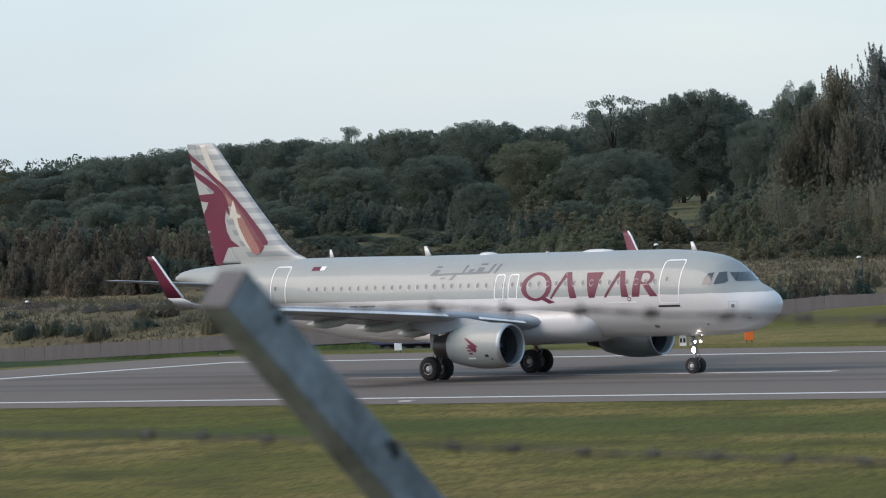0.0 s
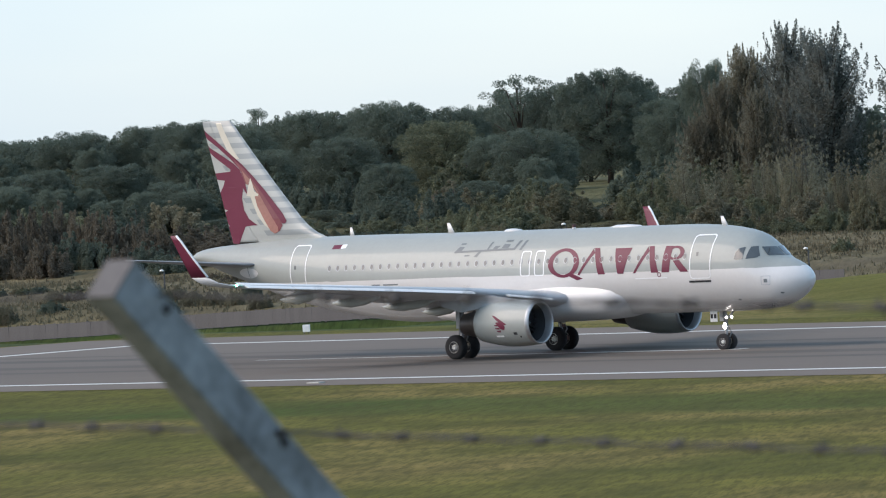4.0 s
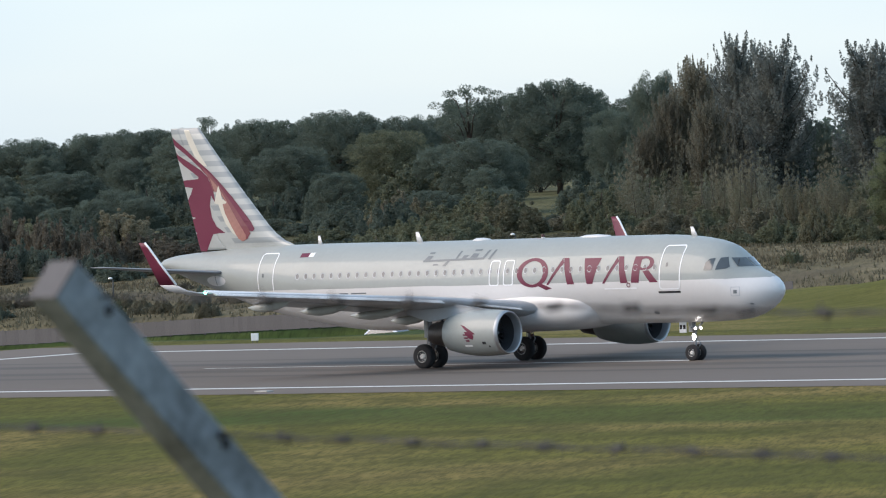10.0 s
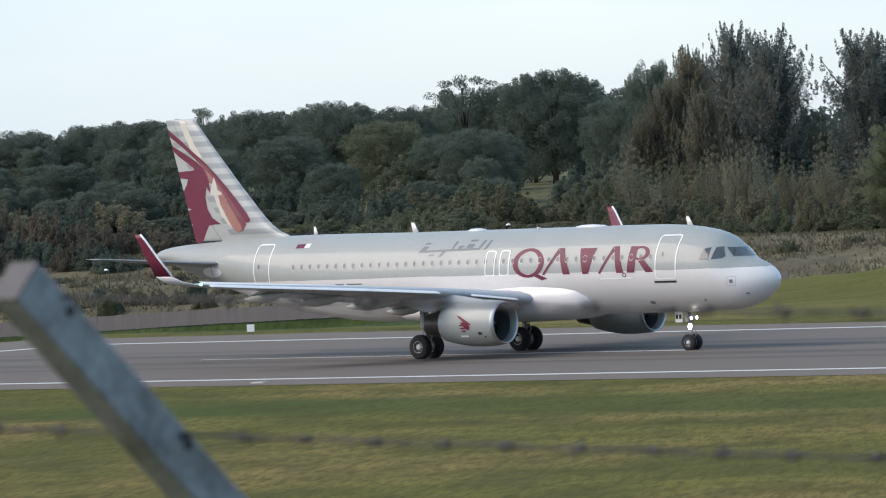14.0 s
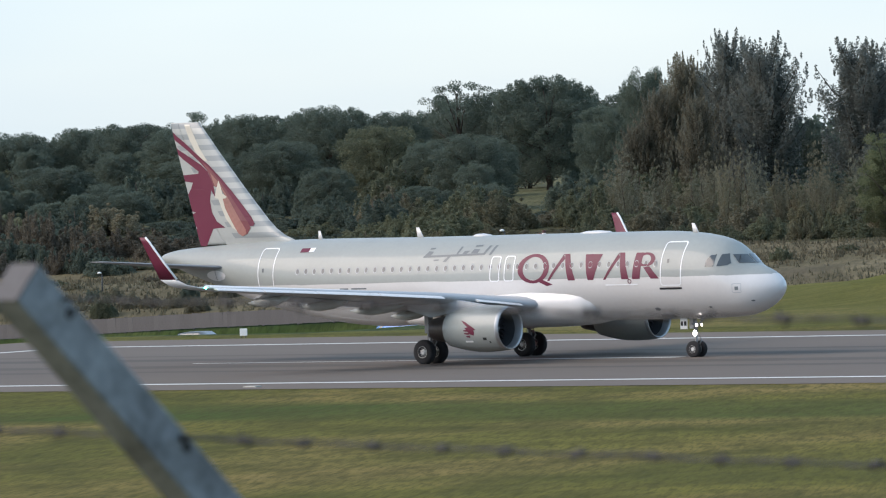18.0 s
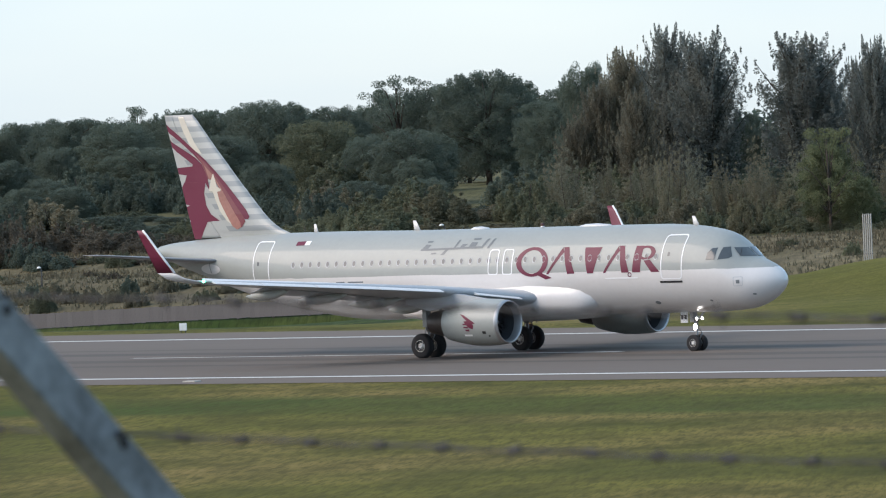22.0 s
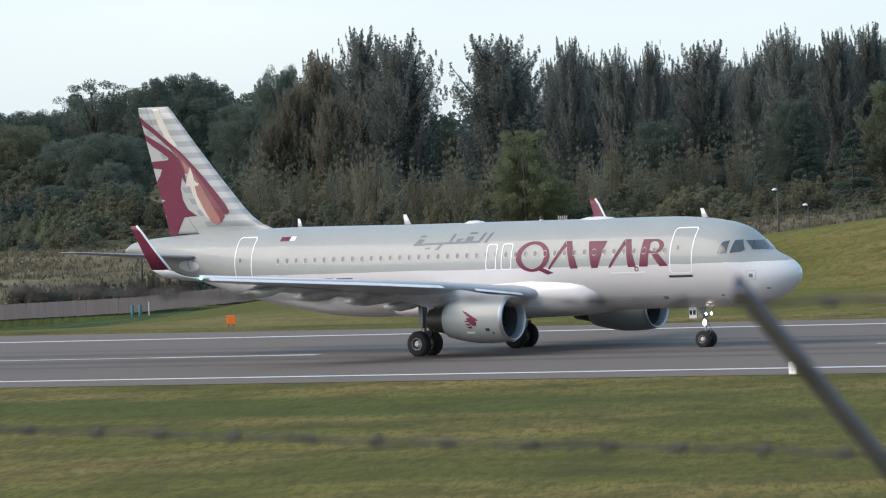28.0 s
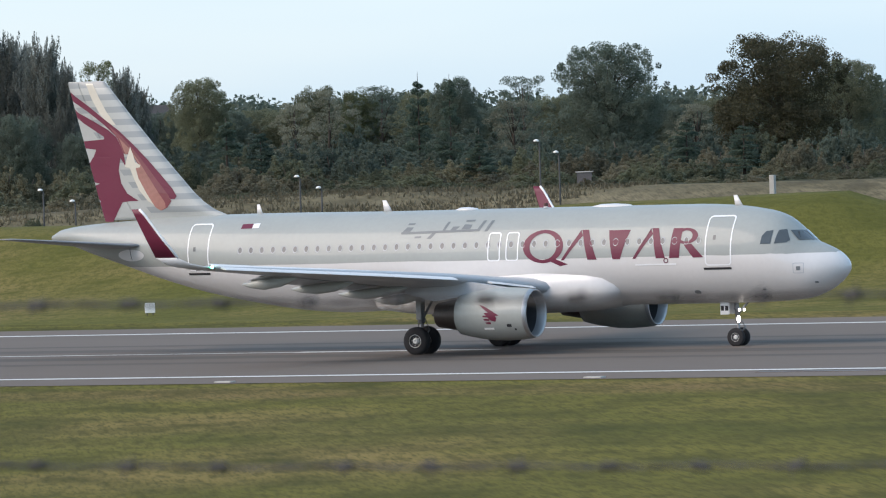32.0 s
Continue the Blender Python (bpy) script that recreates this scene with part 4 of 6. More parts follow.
# lower storey: half-tall trees and bushes, mixed by seed
b = -44.0
while b < -22.4:
    gap = -37.8 < b < -37.1 or -40.7 < b < -39.3
    for layer, (y, lo, hi, w) in enumerate(((236, -0.09, 0.10, 0.32), (216, -0.26, -0.02, 0.30), (198, -0.43, -0.14, 0.30), (182, -0.57, -0.28, 0.28), (167, -0.72, -0.47, 0.26), (157, -0.83, -0.64, 0.21))):
        if gap and layer < 2 or b < -37.8 and layer < 2 and TREE_RNG.random() < 0.6 or TREE_RNG.random() < 0.08 or b > -23.6:
            continue
        leaf = TREE_RNG.choice(("leaf_dark", "leaf_olive", "leaf_dark", "leaf_dark", "leaf_dark") if layer < 3 else ("leaf_olive", "leaf_scrub", "leaf_brown", "leaf_olive", "leaf_brown", "leaf_scrub", "leaf_olive"))
        if b < -38.6 and layer > 2 and TREE_RNG.random() < 0.5:
            leaf = "leaf_dark"
        low = -0.2 if b > -29.76 and layer < 2 else 0.0
        if gap and layer > 1:
            lo, hi = lo - 0.2, min(hi, -0.53 if b > -38.5 else -0.48)
        kind = "oak" if b < -37.8 and layer < 3 and leaf == "leaf_dark" else "shrub"
        w *= 0.6 if kind == "oak" else 1.0
        tree_at(kind, leaf, b + TREE_RNG.uniform(-0.1, 0.1), y + TREE_RNG.uniform(-6, 6), TREE_RNG.uniform(min(lo, hi - 0.06), hi) + low, w * TREE_RNG.uniform(0.8, 1.35), "trees of the west wood")
    b += 0.21
b = -41.0
while b < -39.2:  # dark undergrowth under the trees behind the narrow field
    tree_at("shrub", "leaf_dark", b, 216 + TREE_RNG.uniform(-3, 5), TREE_RNG.uniform(-0.28, -0.1), TREE_RNG.uniform(0.22, 0.34), "")
    b += 0.2
b = -36.87
while b < -32.8:
    tree_at("sapling", TREE_RNG.choice(("leaf_pale", "leaf_brown", "leaf_brown")), b, 176 + TREE_RNG.uniform(-6, 8), TREE_RNG.uniform(-0.42, 0.05), TREE_RNG.uniform(0.09, 0.2), "saplings before the poplars")
    b += TREE_RNG.uniform(0.06, 0.16)
HEDGE = [(-44.6, -0.22), (-41.95, -0.25), (-41.45, -0.40), (-40.9, -0.53), (-40.2, -0.62), (-39.4, -0.71)]
b = -44.6
while b < -39.4:  # brown thorn hedge before the west wood, lower bushes at its foot
    tree_at("shrub", "leaf_hedge", b, 150 + TREE_RNG.uniform(-3, 5), ramp(b, HEDGE) - TREE_RNG.uniform(0.0, 0.09), TREE_RNG.uniform(0.2, 0.32), "")
    tree_at("shrub", TREE_RNG.choice(("leaf_hedge", "leaf_dark", "leaf_hedge", "leaf_olive")), b + 0.1, 138 + TREE_RNG.uniform(-4, 4), ramp(b, HEDGE) - 0.24 - TREE_RNG.uniform(0.0, 0.14), TREE_RNG.uniform(0.15, 0.25), "")
    b += 0.2
b = -44.6
while b < -39.0:  # rough patches in the field
    tree_at("shrub", TREE_RNG.choice(("leaf_olive", "leaf_hedge", "leaf_brown", "leaf_dark")), b, 122 + TREE_RNG.uniform(-7, 9), -1.03 + TREE_RNG.uniform(-0.07, 0.03), TREE_RNG.uniform(0.07, 0.14), "")
    b += 0.16
b = -43.8
while b < -36.3:  # weeds and low bushes above the boundary fence
    tree_at("shrub", TREE_RNG.choice(("leaf_brown", "leaf_olive", "leaf_dark", "leaf_brown")), b, 112 + TREE_RNG.uniform(-5, 10), -1.145 + TREE_RNG.uniform(-0.06, 0.07), 0.125, "")
    b += 0.19
b = -38.8
while b < -36.1:  # dark brambles along the top of the fence
    tree_at("shrub", TREE_RNG.choice(("leaf_hedge", "leaf_dark", "leaf_hedge")), b, 103 + TREE_RNG.uniform(-2, 5), -1.13 + 0.05 * (b + 38.8) + TREE_RNG.uniform(-0.05, 0.05), TREE_RNG.uniform(0.12, 0.2), "")
    b += 0.13
b = -37.2
while b < -29.6:  # rough growth on the far side of the cutting
    tree_at("shrub", TREE_RNG.choice(("leaf_brown", "leaf_olive", "leaf_brown")), b, 128 + TREE_RNG.uniform(-6, 14), -1.0 + 0.022 * (b + 37.2) + TREE_RNG.uniform(-0.05, 0.08), 0.11, "")
    b += 0.55

for b, y, e, w, leaf in ((-35.95, 201, 0.90, 0.30, "leaf_poplar"), (-36.52, 198, 0.43, 0.24, "leaf_russet"), (-36.72, 196, 0.13, 0.2, "leaf_russet"), (-36.2, 194, 0.35, 0.24, "leaf_russet")):
    tree_at("poplar", leaf, b, y, e, w, "row of poplars")
for b, e, w in ((-35.31, 0.12, 0.17), (-35.42, 0.0, 0.2), (-35.2, -0.02, 0.2)):
    tree_at("oak", "leaf_dark", b, 216, e, w, "trees before the poplars")

# the far wood that closes the view to the horizon
def far_wood():
    rng = np.random.default_rng(4)
    centres, radii, counts = [], [], []
    for k in range(420):
        a, y = -45 + 24 * k / 420 + rng.uniform(-0.05, 0.05), rng.uniform(560, 700)
        x = around(a, y)
        top = elevation(a, y, rng.uniform(-0.17, 0.1) if a > -36 else rng.uniform(-0.1, 0.15))
        for z in np.arange(5.5, top, 2.6):
            centres.append((x + rng.uniform(-2, 2), y, min(z + 1.2, top - 1.0)))
            radii.append((3.4, 3.4, 2.2))
            counts.append(120)
    V, F = leaf_quads(rng, centres, radii, counts, 0.42)
    ob = link("far_wood", to_mesh("far_wood", V, F, M["leaf_dark"]))
    tagged(ob, "distant belt of dark woodland closing the horizon", "woodland", kind="stuff")


far_wood()


# tall dry weeds on the rough land, and short tufts in the mown grass
def weeds(name, label, n, area, tall, width, leaf, seed):
    rng = np.random.default_rng(seed)
    V, F = [], []
    (x0, x1), (y0, y1) = area
    while len(F) < n:
        x, y = rng.uniform(x0, x1), rng.uniform(y0, y1)
        if noise.noise(Vector((x * 0.05, y * 0.12, seed))) < rng.uniform(-0.5, 0.4):
            continue
        z = height(x, y)
        for _ in range(3):
            h, a, w = tall * rng.uniform(0.4, 1.2), rng.uniform(0, 6.28), width * rng.uniform(0.6, 1.4)
            dx, dy = rng.normal(0, 0.3 * tall, 2)
            k = len(V)
            cx, cy = x + rng.normal(0, width * 2), y + rng.normal(0, width * 2)
            V += [(cx - w * math.cos(a), cy - w * math.sin(a), z - 0.03), (cx + w * math.cos(a), cy + w * math.sin(a), z - 0.03), (cx + dx, cy + dy, z + h)]
            F.append((k, k + 1, k + 2))
    tagged(link(name, to_mesh(name, V, F, M[leaf])), label, "grass", kind="stuff")


weeds("dry_weeds", "tall dry brown grass and weeds beyond the boundary fence", 30000, ((-390, -195), (126, 153)), 0.32, 0.07, "weed", 3)
weeds("rough_weeds", "dark tangled weeds along the road cutting", 22000, ((-380, -225), (101, 127)), 0.34, 0.06, "dark_weed", 8)


# ---- the airliner: forward is +x, its nose at x = 0, its right side at -y ----
plane = thing("airliner", "pearl grey and white passenger jet with maroon emblem on the runway", "airplane")
# station aft of the nose, top, bottom, half width
STATIONS = [(0, 3.18, 3.17, 0.015), (0.06, 3.39, 2.98, 0.22), (0.2, 3.57, 2.80, 0.44), (0.5, 3.82, 2.52, 0.75), (0.95, 4.05, 2.23, 1.06), (1.5, 4.28, 2.01, 1.33), (1.92, 4.62, 1.91, 1.47), (2.33, 5.0, 1.87, 1.59), (2.78, 5.33, 1.84, 1.7), (3.45, 5.56, 1.81, 1.8), (4.24, 5.70, 1.79, 1.88),
            (5.2, 5.80, 1.78, 1.94), (6.5, 5.86, 1.78, 1.975), (9, 5.87, 1.78, 1.975), (20.8, 5.88, 1.74, 1.975), (22.9, 5.90, 1.68, 1.975), (24.72, 5.92, 1.78, 1.96), (27.4, 5.93, 2.17, 1.86), (29.93, 5.90, 2.68, 1.62), (31.85, 5.84, 3.22, 1.36), (33.7, 5.74, 3.83, 1.04), (35.39, 5.64, 4.38, 0.72), (36.35, 5.54, 4.73, 0.5), (37.0, 5.40, 4.88, 0.33), (37.36, 5.2, 4.97, 0.16)]


def curve_at(x, xs, ys):
    """Smooth curve through points, flat where they are flat."""
    i = min(max(int(np.searchsorted(xs, x)) - 1, 0), len(xs) - 2)
    h = xs[i + 1] - xs[i]
    d = [(ys[k + 1] - ys[k]) / (xs[k + 1] - xs[k]) for k in range(len(xs) - 1)]

    def slope(k):
        if k == 0 or k == len(xs) - 1:
            return d[0] if k == 0 else d[-1]
        return 0.0 if d[k - 1] * d[k] <= 0 else 2 * d[k - 1] * d[k] / (d[k - 1] + d[k])

    u = min(1.0, max(0.0, (x - xs[i]) / h))
    a, b = slope(i) * h, slope(i + 1) * h
    return ys[i] * (2 * u ** 3 - 3 * u * u + 1) + a * (u ** 3 - 2 * u * u + u) + ys[i + 1] * (3 * u * u - 2 * u ** 3) + b * (u ** 3 - u * u)


SX = [r[0] for r in STATIONS]
COLS = [[r[k] for r in STATIONS] for k in (1, 2, 3)]


def section(s):
    return [curve_at(s, SX, c) for c in COLS]


def skin_y(s, z):
    zt, zb, hw = section(s)
    u = (z - (zt + zb) / 2) / max(1e-3, (zt - zb) / 2)
    return hw * math.sqrt(max(0.0, 1 - min(1.0, u * u)))


def on_skin(s, z, off=0.008, side=-1):
    y = skin_y(s, z)
    zt, zb, hw = section(s)
    n = Vector((0, y / hw ** 2 if hw else 1, (z - (zt + zb) / 2) / ((zt - zb) / 2) ** 2)).normalized()
    return (-s, side * (y + off * n.y), z + off * n.z)


CHEAT = 3.79


def make_fuselage():
    ss = sorted(set([0.02, 0.12, 0.3, 0.4, 0.75, 1.25, 1.8, 2.2, 2.6, 3.1, 4.7, 5.8, 7.5] + SX[1:] + list(np.arange(10.5, 36.8, 0.75))))
    rings = [[(0, 0, 3.165)] * 48]
    for s in ss:
        zt, zb, hw = section(s)
        zc, rv = (zt + zb) / 2, (zt - zb) / 2
        rings.append([(-s, hw * math.cos(2 * math.pi * k / 48), zc + rv * math.sin(2 * math.pi * k / 48)) for k in range(48)])
    v, f = loft(rings)
    me = to_mesh("fuselage", v, f, [M["grey_paint"], M["white_paint"]], True)
    bm = bmesh.new()
    bm.from_mesh(me)
    bmesh.ops.remove_doubles(bm, verts=bm.verts, dist=0.0005)
    bmesh.ops.bisect_plane(bm, geom=bm.verts[:] + bm.edges[:] + bm.faces[:], plane_co=(0, 0, CHEAT), plane_no=(0, 0, 1), dist=0.025)
    bmesh.ops.recalc_face_normals(bm, faces=bm.faces)
    for q in bm.faces:
        q.smooth = True
        c = q.calc_center_median()
        q.material_index = 1 if c.z < CHEAT or c.x > -0.02 else 0
    bm.to_mesh(me)
    bm.free()
    link("fuselage", me, plane, "smooth tube, pearl grey above a white belly")


make_fuselage()


def decal(name, shapes, material, label="", off=0.008, parent=plane, step=0.12, surface=None):
    """Flat outlines in (station, height) laid on the skin."""
    surface = surface or (lambda s, z: on_skin(s, z, off))
    bm = bmesh.new()
    for pts in shapes:
        bm.faces.new([bm.verts.new((s, z, 0)) for s, z in pts]).normal_update()
    bmesh.ops.triangulate(bm, faces=bm.faces[:])
    for axis in (0, 1):
        lo, hi = min(v.co[axis] for v in bm.verts), max(v.co[axis] for v in bm.verts)
        c = lo + step
        while c < hi:
            co, no = [0, 0, 0], [0, 0, 0]
            co[axis], no[axis] = c, 1
            bmesh.ops.bisect_plane(bm, geom=bm.verts[:] + bm.edges[:] + bm.faces[:], plane_co=co, plane_no=no)
            c += step if axis else 4 * step
    for v in bm.verts:
        v.co = surface(v.co.x, v.co.y)
    bmesh.ops.recalc_face_normals(bm, faces=bm.faces)
    return part(name, bm, material, parent, label)


def ring_shape(cs, cz, rs, rz, ts, tz, lean=0.0, n=28, a0=0.0, a1=2 * math.pi):
    """Quads of an oval ring, thickness ts and tz."""
    out = []
    for k in range(n):
        q = []
        for a, w in ((k, 1), (k + 1, 1), (k + 1, 0), (k, 0)):
            t = a0 + (a1 - a0) * a / n
            z = (rz - tz * (1 - w)) * math.sin(t)
            q.append((cs - (rs - ts * (1 - w)) * math.cos(t) - lean * z, cz + z))
        out.append(q)
    return out


def loop_shape(s0, s1, z0, z1, w, r=0.16):
    """A rounded rectangular outline of width w."""
    def corner_pts(a, b, c, d, rr):
        pts = []
        for cx, cz, st in ((b - rr, d - rr, 0), (a + rr, d - rr, 90), (a + rr, c + rr, 180), (b - rr, c + rr, 270)):
            for k in range(5):
                t = radians(st + 22.5 * k)
                pts.append((cx + rr * math.cos(t), cz + rr * math.sin(t)))
        return pts
    o, i = corner_pts(s0, s1, z0, z1, r), corner_pts(s0 + w, s1 - w, z0 + w, z1 - w, r * 0.7)
    n = len(o)
    return [[o[k], o[(k + 1) % n], i[(k + 1) % n], i[k]] for k in range(n)]


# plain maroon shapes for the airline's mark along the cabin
decal("livery_mark", ring_shape(12.94, 4.30, 0.92, 0.68, 0.30, 0.14) + [[(12.83, 3.78), (12.42, 3.80), (11.8, 3.55), (12.16, 3.48)]], M["maroon"], "maroon painted oval ring")
for a, b in ((12.12, 10.5), (8.86, 7.4)):
    mid = (a + b) / 2 - 0.18
    decal("livery_mark", [[(a, 3.72), (a - 0.14, 3.72), (mid + 0.02, 4.72), (mid + 0.16, 4.92), (mid + 0.1, 4.94)], [(mid + 0.1, 4.94), (mid - 0.2, 4.94), (b - 0.02, 3.72), (b + 0.4, 3.72), (mid + 0.02, 4.72)]], M["maroon"], "maroon painted chevron")
decal("livery_mark", [[(10.0, 4.9), (9.02, 4.9), (9.42, 3.72), (9.76, 3.72)]], M["maroon"], "maroon painted wedge")
decal("livery_mark", [[(7.2, 3.72), (6.75, 3.72), (6.65, 4.92), (7.08, 4.92)]] + ring_shape(6.47, 4.60, 0.53, 0.32, 0.24, 0.1) + [[(6.55, 4.25), (6.2, 4.28), (5.66, 3.72), (6.12, 3.72)]], M["maroon"], "maroon painted slab and lobe")
# grey script along the roof line becomes plain bars
for stroke in [[(19.64, 4.93), (16.05, 4.99), (16.05, 5.08), (19.64, 5.02)], [(15.77, 4.98), (15.62, 4.98), (15.44, 5.42), (15.58, 5.42)], [(16.16, 4.99), (16.01, 4.99), (15.81, 5.42), (15.95, 5.42)], [(17.74, 5.03), (17.62, 5.03), (17.49, 5.4), (17.61, 5.4)], [(16.87, 5.08), (16.46, 5.08), (16.41, 5.26), (16.77, 5.28)], [(17.38, 5.05), (17.13, 5.05), (16.97, 5.2), (17.28, 5.2)],
                      [(18.41, 4.72), (18.2, 4.72), (17.95, 5.04), (18.1, 5.04)], [(19.66, 4.95), (19.28, 4.95), (19.13, 5.2), (19.43, 5.22)], [(19.43, 5.3), (19.13, 5.31), (19.13, 5.38), (19.43, 5.37)], [(18.97, 4.76), (18.67, 4.77), (18.67, 4.84), (18.97, 4.83)], [(16.77, 5.38), (16.36, 5.39), (16.36, 5.46), (16.77, 5.45)]]:
    decal("script_bar", [stroke], M["script_grey"], "grey painted bar")
decal("flag_mark", [[(27.39, 5.32), (26.86, 5.33), (26.86, 5.52), (27.39, 5.51)]], M["maroon"], "maroon half of a small flag")
decal("flag_mark", [[(26.86, 5.33), (26.55, 5.34), (26.55, 5.53), (26.86, 5.52)]], M["trim_white"], "white half of a small flag")
decal("registration_bars", [[(24.56, 3.52), (24.04, 3.52), (24.04, 3.58), (24.56, 3.58)], [(23.84, 3.52), (22.92, 3.52), (22.92, 3.58), (23.84, 3.58)]], M["script_grey"], "grey painted bars")

# cabin windows, each with its pane
def make_windows():
    V, F, idx = [], [], []
    for k in range(14):
        a = 2 * math.pi * k / 14
        V.append((0.120 * math.cos(a), 0.004, 0.166 * math.sin(a)))
    for k in range(14):
        a = 2 * math.pi * k / 14
        V.append((0.088 * math.cos(a), 0.010, 0.130 * math.sin(a)))
    F = [(k, (k + 1) % 14, 14 + (k + 1) % 14, 14 + k) for k in range(14)] + [tuple(range(14, 28))]
    me = to_mesh("cabin_window", V, F, [M["wing_grey"], M["pane"]], False, [0] * 14 + [1])
    s = 5.90
    while s < 27.7:
        x, y, z = on_skin(s, 4.42, 0.012)
        zt, zb, hw = section(s)
        tilt = math.degrees(math.atan2((4.42 - (zt + zb) / 2) / ((zt - zb) / 2) ** 2, abs(y) / hw ** 2))
        yaw = math.degrees(math.atan2(skin_y(s + 0.2, 4.42) - skin_y(s - 0.2, 4.42), 0.4))
        link("cabin_window", me, plane, m=pose(x, y, z, -tilt, 0, -yaw))
        s += 0.533


make_windows()
# doors and exits: white outlines, sills, small panes
for name, s0, s1, z0, z1 in (("cabin_door", 4.45, 5.61, 3.37, 5.39), ("cabin_door", 28.80, 29.88, 3.58, 5.57)):
    d = decal(name, loop_shape(s0, s1, z0, z1, 0.055), M["trim_white"], "white outlined cabin door")
    decal("door_sill", [[(s0 + 0.02, z0 - 0.16), (s1 + 0.08, z0 - 0.16), (s1 + 0.08, z0 - 0.07), (s0 + 0.02, z0 - 0.07)]], M["dark"], "dark strip under the door", 0.014, d)
    decal("door_pane", [[((s0 + s1) / 2 + 0.12, 4.42), ((s0 + s1) / 2 + 0.24, 4.42), ((s0 + s1) / 2 + 0.24, 4.6), ((s0 + s1) / 2 + 0.12, 4.6)]], M["pane"], "", 0.012, d)
for s0 in (14.08, 14.92):
    decal("emergency_exit", loop_shape(s0, s0 + 0.58, 3.74, 4.92, 0.05, 0.12), M["trim_white"], "white outlined exit over the wing")
decal("static_plate", loop_shape(1.5, 1.92, 2.98, 3.40, 0.02, 0.05), M["wing_grey"], "thin grey outlined sensor plate")
decal("sensor", [[(1.63, 3.10), (1.79, 3.10), (1.79, 3.26), (1.63, 3.26)]], M["script_grey"], "", 0.016)
decal("step_mark", [[(6.9, 3.44), (8.75, 3.44), (8.75, 3.50), (6.9, 3.50)]], M["trim_white"], "white handling mark")
decal("roundel", ring_shape(7.35, 3.62, 0.11, 0.11, 0.04, 0.04), M["maroon"], "small red ring")
for s, z, r in ((6.25, 2.3, 0.08), (3.3, 2.35, 0.04), (1.1, 2.6, 0.04), (25.2, 3.2, 0.09)):
    decal("vent", [[(s + 2 * r * math.cos(a), z + r * math.sin(a)) for a in np.linspace(0, 2 * math.pi, 9)[:-1]]], M["script_grey"], "grey oval vent")

# flight deck windows
for side in (-1, 1):
    for pts in ([(3.24, 4.20), (3.20, 4.52), (3.06, 4.71), (2.80, 4.74), (2.82, 4.20)], [(2.68, 4.20), (2.60, 4.74), (2.36, 4.76), (2.13, 4.32), (2.24, 4.24)]):
        decal("cockpit_window", [pts], M["glass"], "dark flight deck side window", step=0.05, surface=lambda s, z, q=side: on_skin(s, z, 0.012, q))


def make_windshield():
    for side in (-1, 1):
        V, F = [], []
        n = 8
        for i in range(n + 1):
            for j in range(n + 1):
                u, w = i / n, j / n
                y = side * (0.04 + u * (0.85 - 0.06 * w))
                # height of the skin at this height band, searched along the nose
                z = 4.30 + 0.40 * w + 0.02 * u
                lo, hi = 0.5, 4.0
                for _ in range(24):
                    mid = (lo + hi) / 2
                    if section(mid)[0] > z and skin_y(mid, z) > abs(y):
                        hi = mid
                    else:
                        lo = mid
                V.append((-hi + 0.02, y * 1.005, z + 0.012))
        for i in range(n):
            for j in range(n):
                k = i * (n + 1) + j
                F.append((k, k + 1, k + n + 2, k + n + 1))
        link("windshield", to_mesh("windshield", V, F, M["glass"], True), plane, "dark curved windshield pane")


make_windshield()
V, F = joined(tube([(-1.75, -1.0, 4.45), (-2.0, -0.55, 4.66)], 0.015, 4), tube([(-1.7, -0.2, 4.33), (-1.95, -0.35, 4.64)], 0.015, 4))
link("wiper", to_mesh("wiper", V, F, M["dark"]), plane)

# belly fairing
rings = []
for s, zt, zb, hw in ((9.6, 2.75, 2.3, 1.3), (9.9, 3.12, 1.95, 1.66), (10.35, 3.42, 1.72, 1.87), (11.0, 3.58, 1.60, 1.95), (12.0, 3.64, 1.54, 2.02), (13.2, 3.60, 1.51, 2.12), (15, 3.42, 1.5, 2.2), (18, 3.15, 1.5, 2.2), (19.6, 2.8, 1.58, 2.05), (21, 2.45, 1.75, 1.5)):
    ring = []
    for k in range(32):
        a = 2 * math.pi * k / 32
        c, n = math.cos(a), math.sin(a)
        ring.append((-s, hw * math.copysign(abs(c) ** 0.7, c), (zt + zb) / 2 + (zt - zb) / 2 * math.copysign(abs(n) ** 0.8, n)))
    rings.append(ring)
V, F = loft(rings)
link("belly_fairing", to_mesh("belly_fairing", V, F, M["white_paint"], True), plane, "white rounded wing root fairing")


def foil(le, te, t, n=9, up=(0, 0, 1), camber=0.015):
    """A closed wing section between leading and trailing edge points."""
    le, te, up = Vector(le), Vector(te), Vector(up)
    c = (te - le).length
    pts = []
    xs = [0.5 - 0.5 * math.cos(math.pi * k / n) for k in range(n + 1)]
    th = lambda x: t * c * 5 * (0.2969 * math.sqrt(x) - 0.126 * x - 0.3516 * x * x + 0.2843 * x ** 3 - 0.1036 * x ** 4)
    for x in xs[::-1]:
        pts.append(le.lerp(te, x) + up * (th(x) + camber * c * 4 * x * (1 - x)))
    for x in xs[1:-1]:
        pts.append(le.lerp(te, x) - up * (th(x) - camber * c * 4 * x * (1 - x)))
    return pts


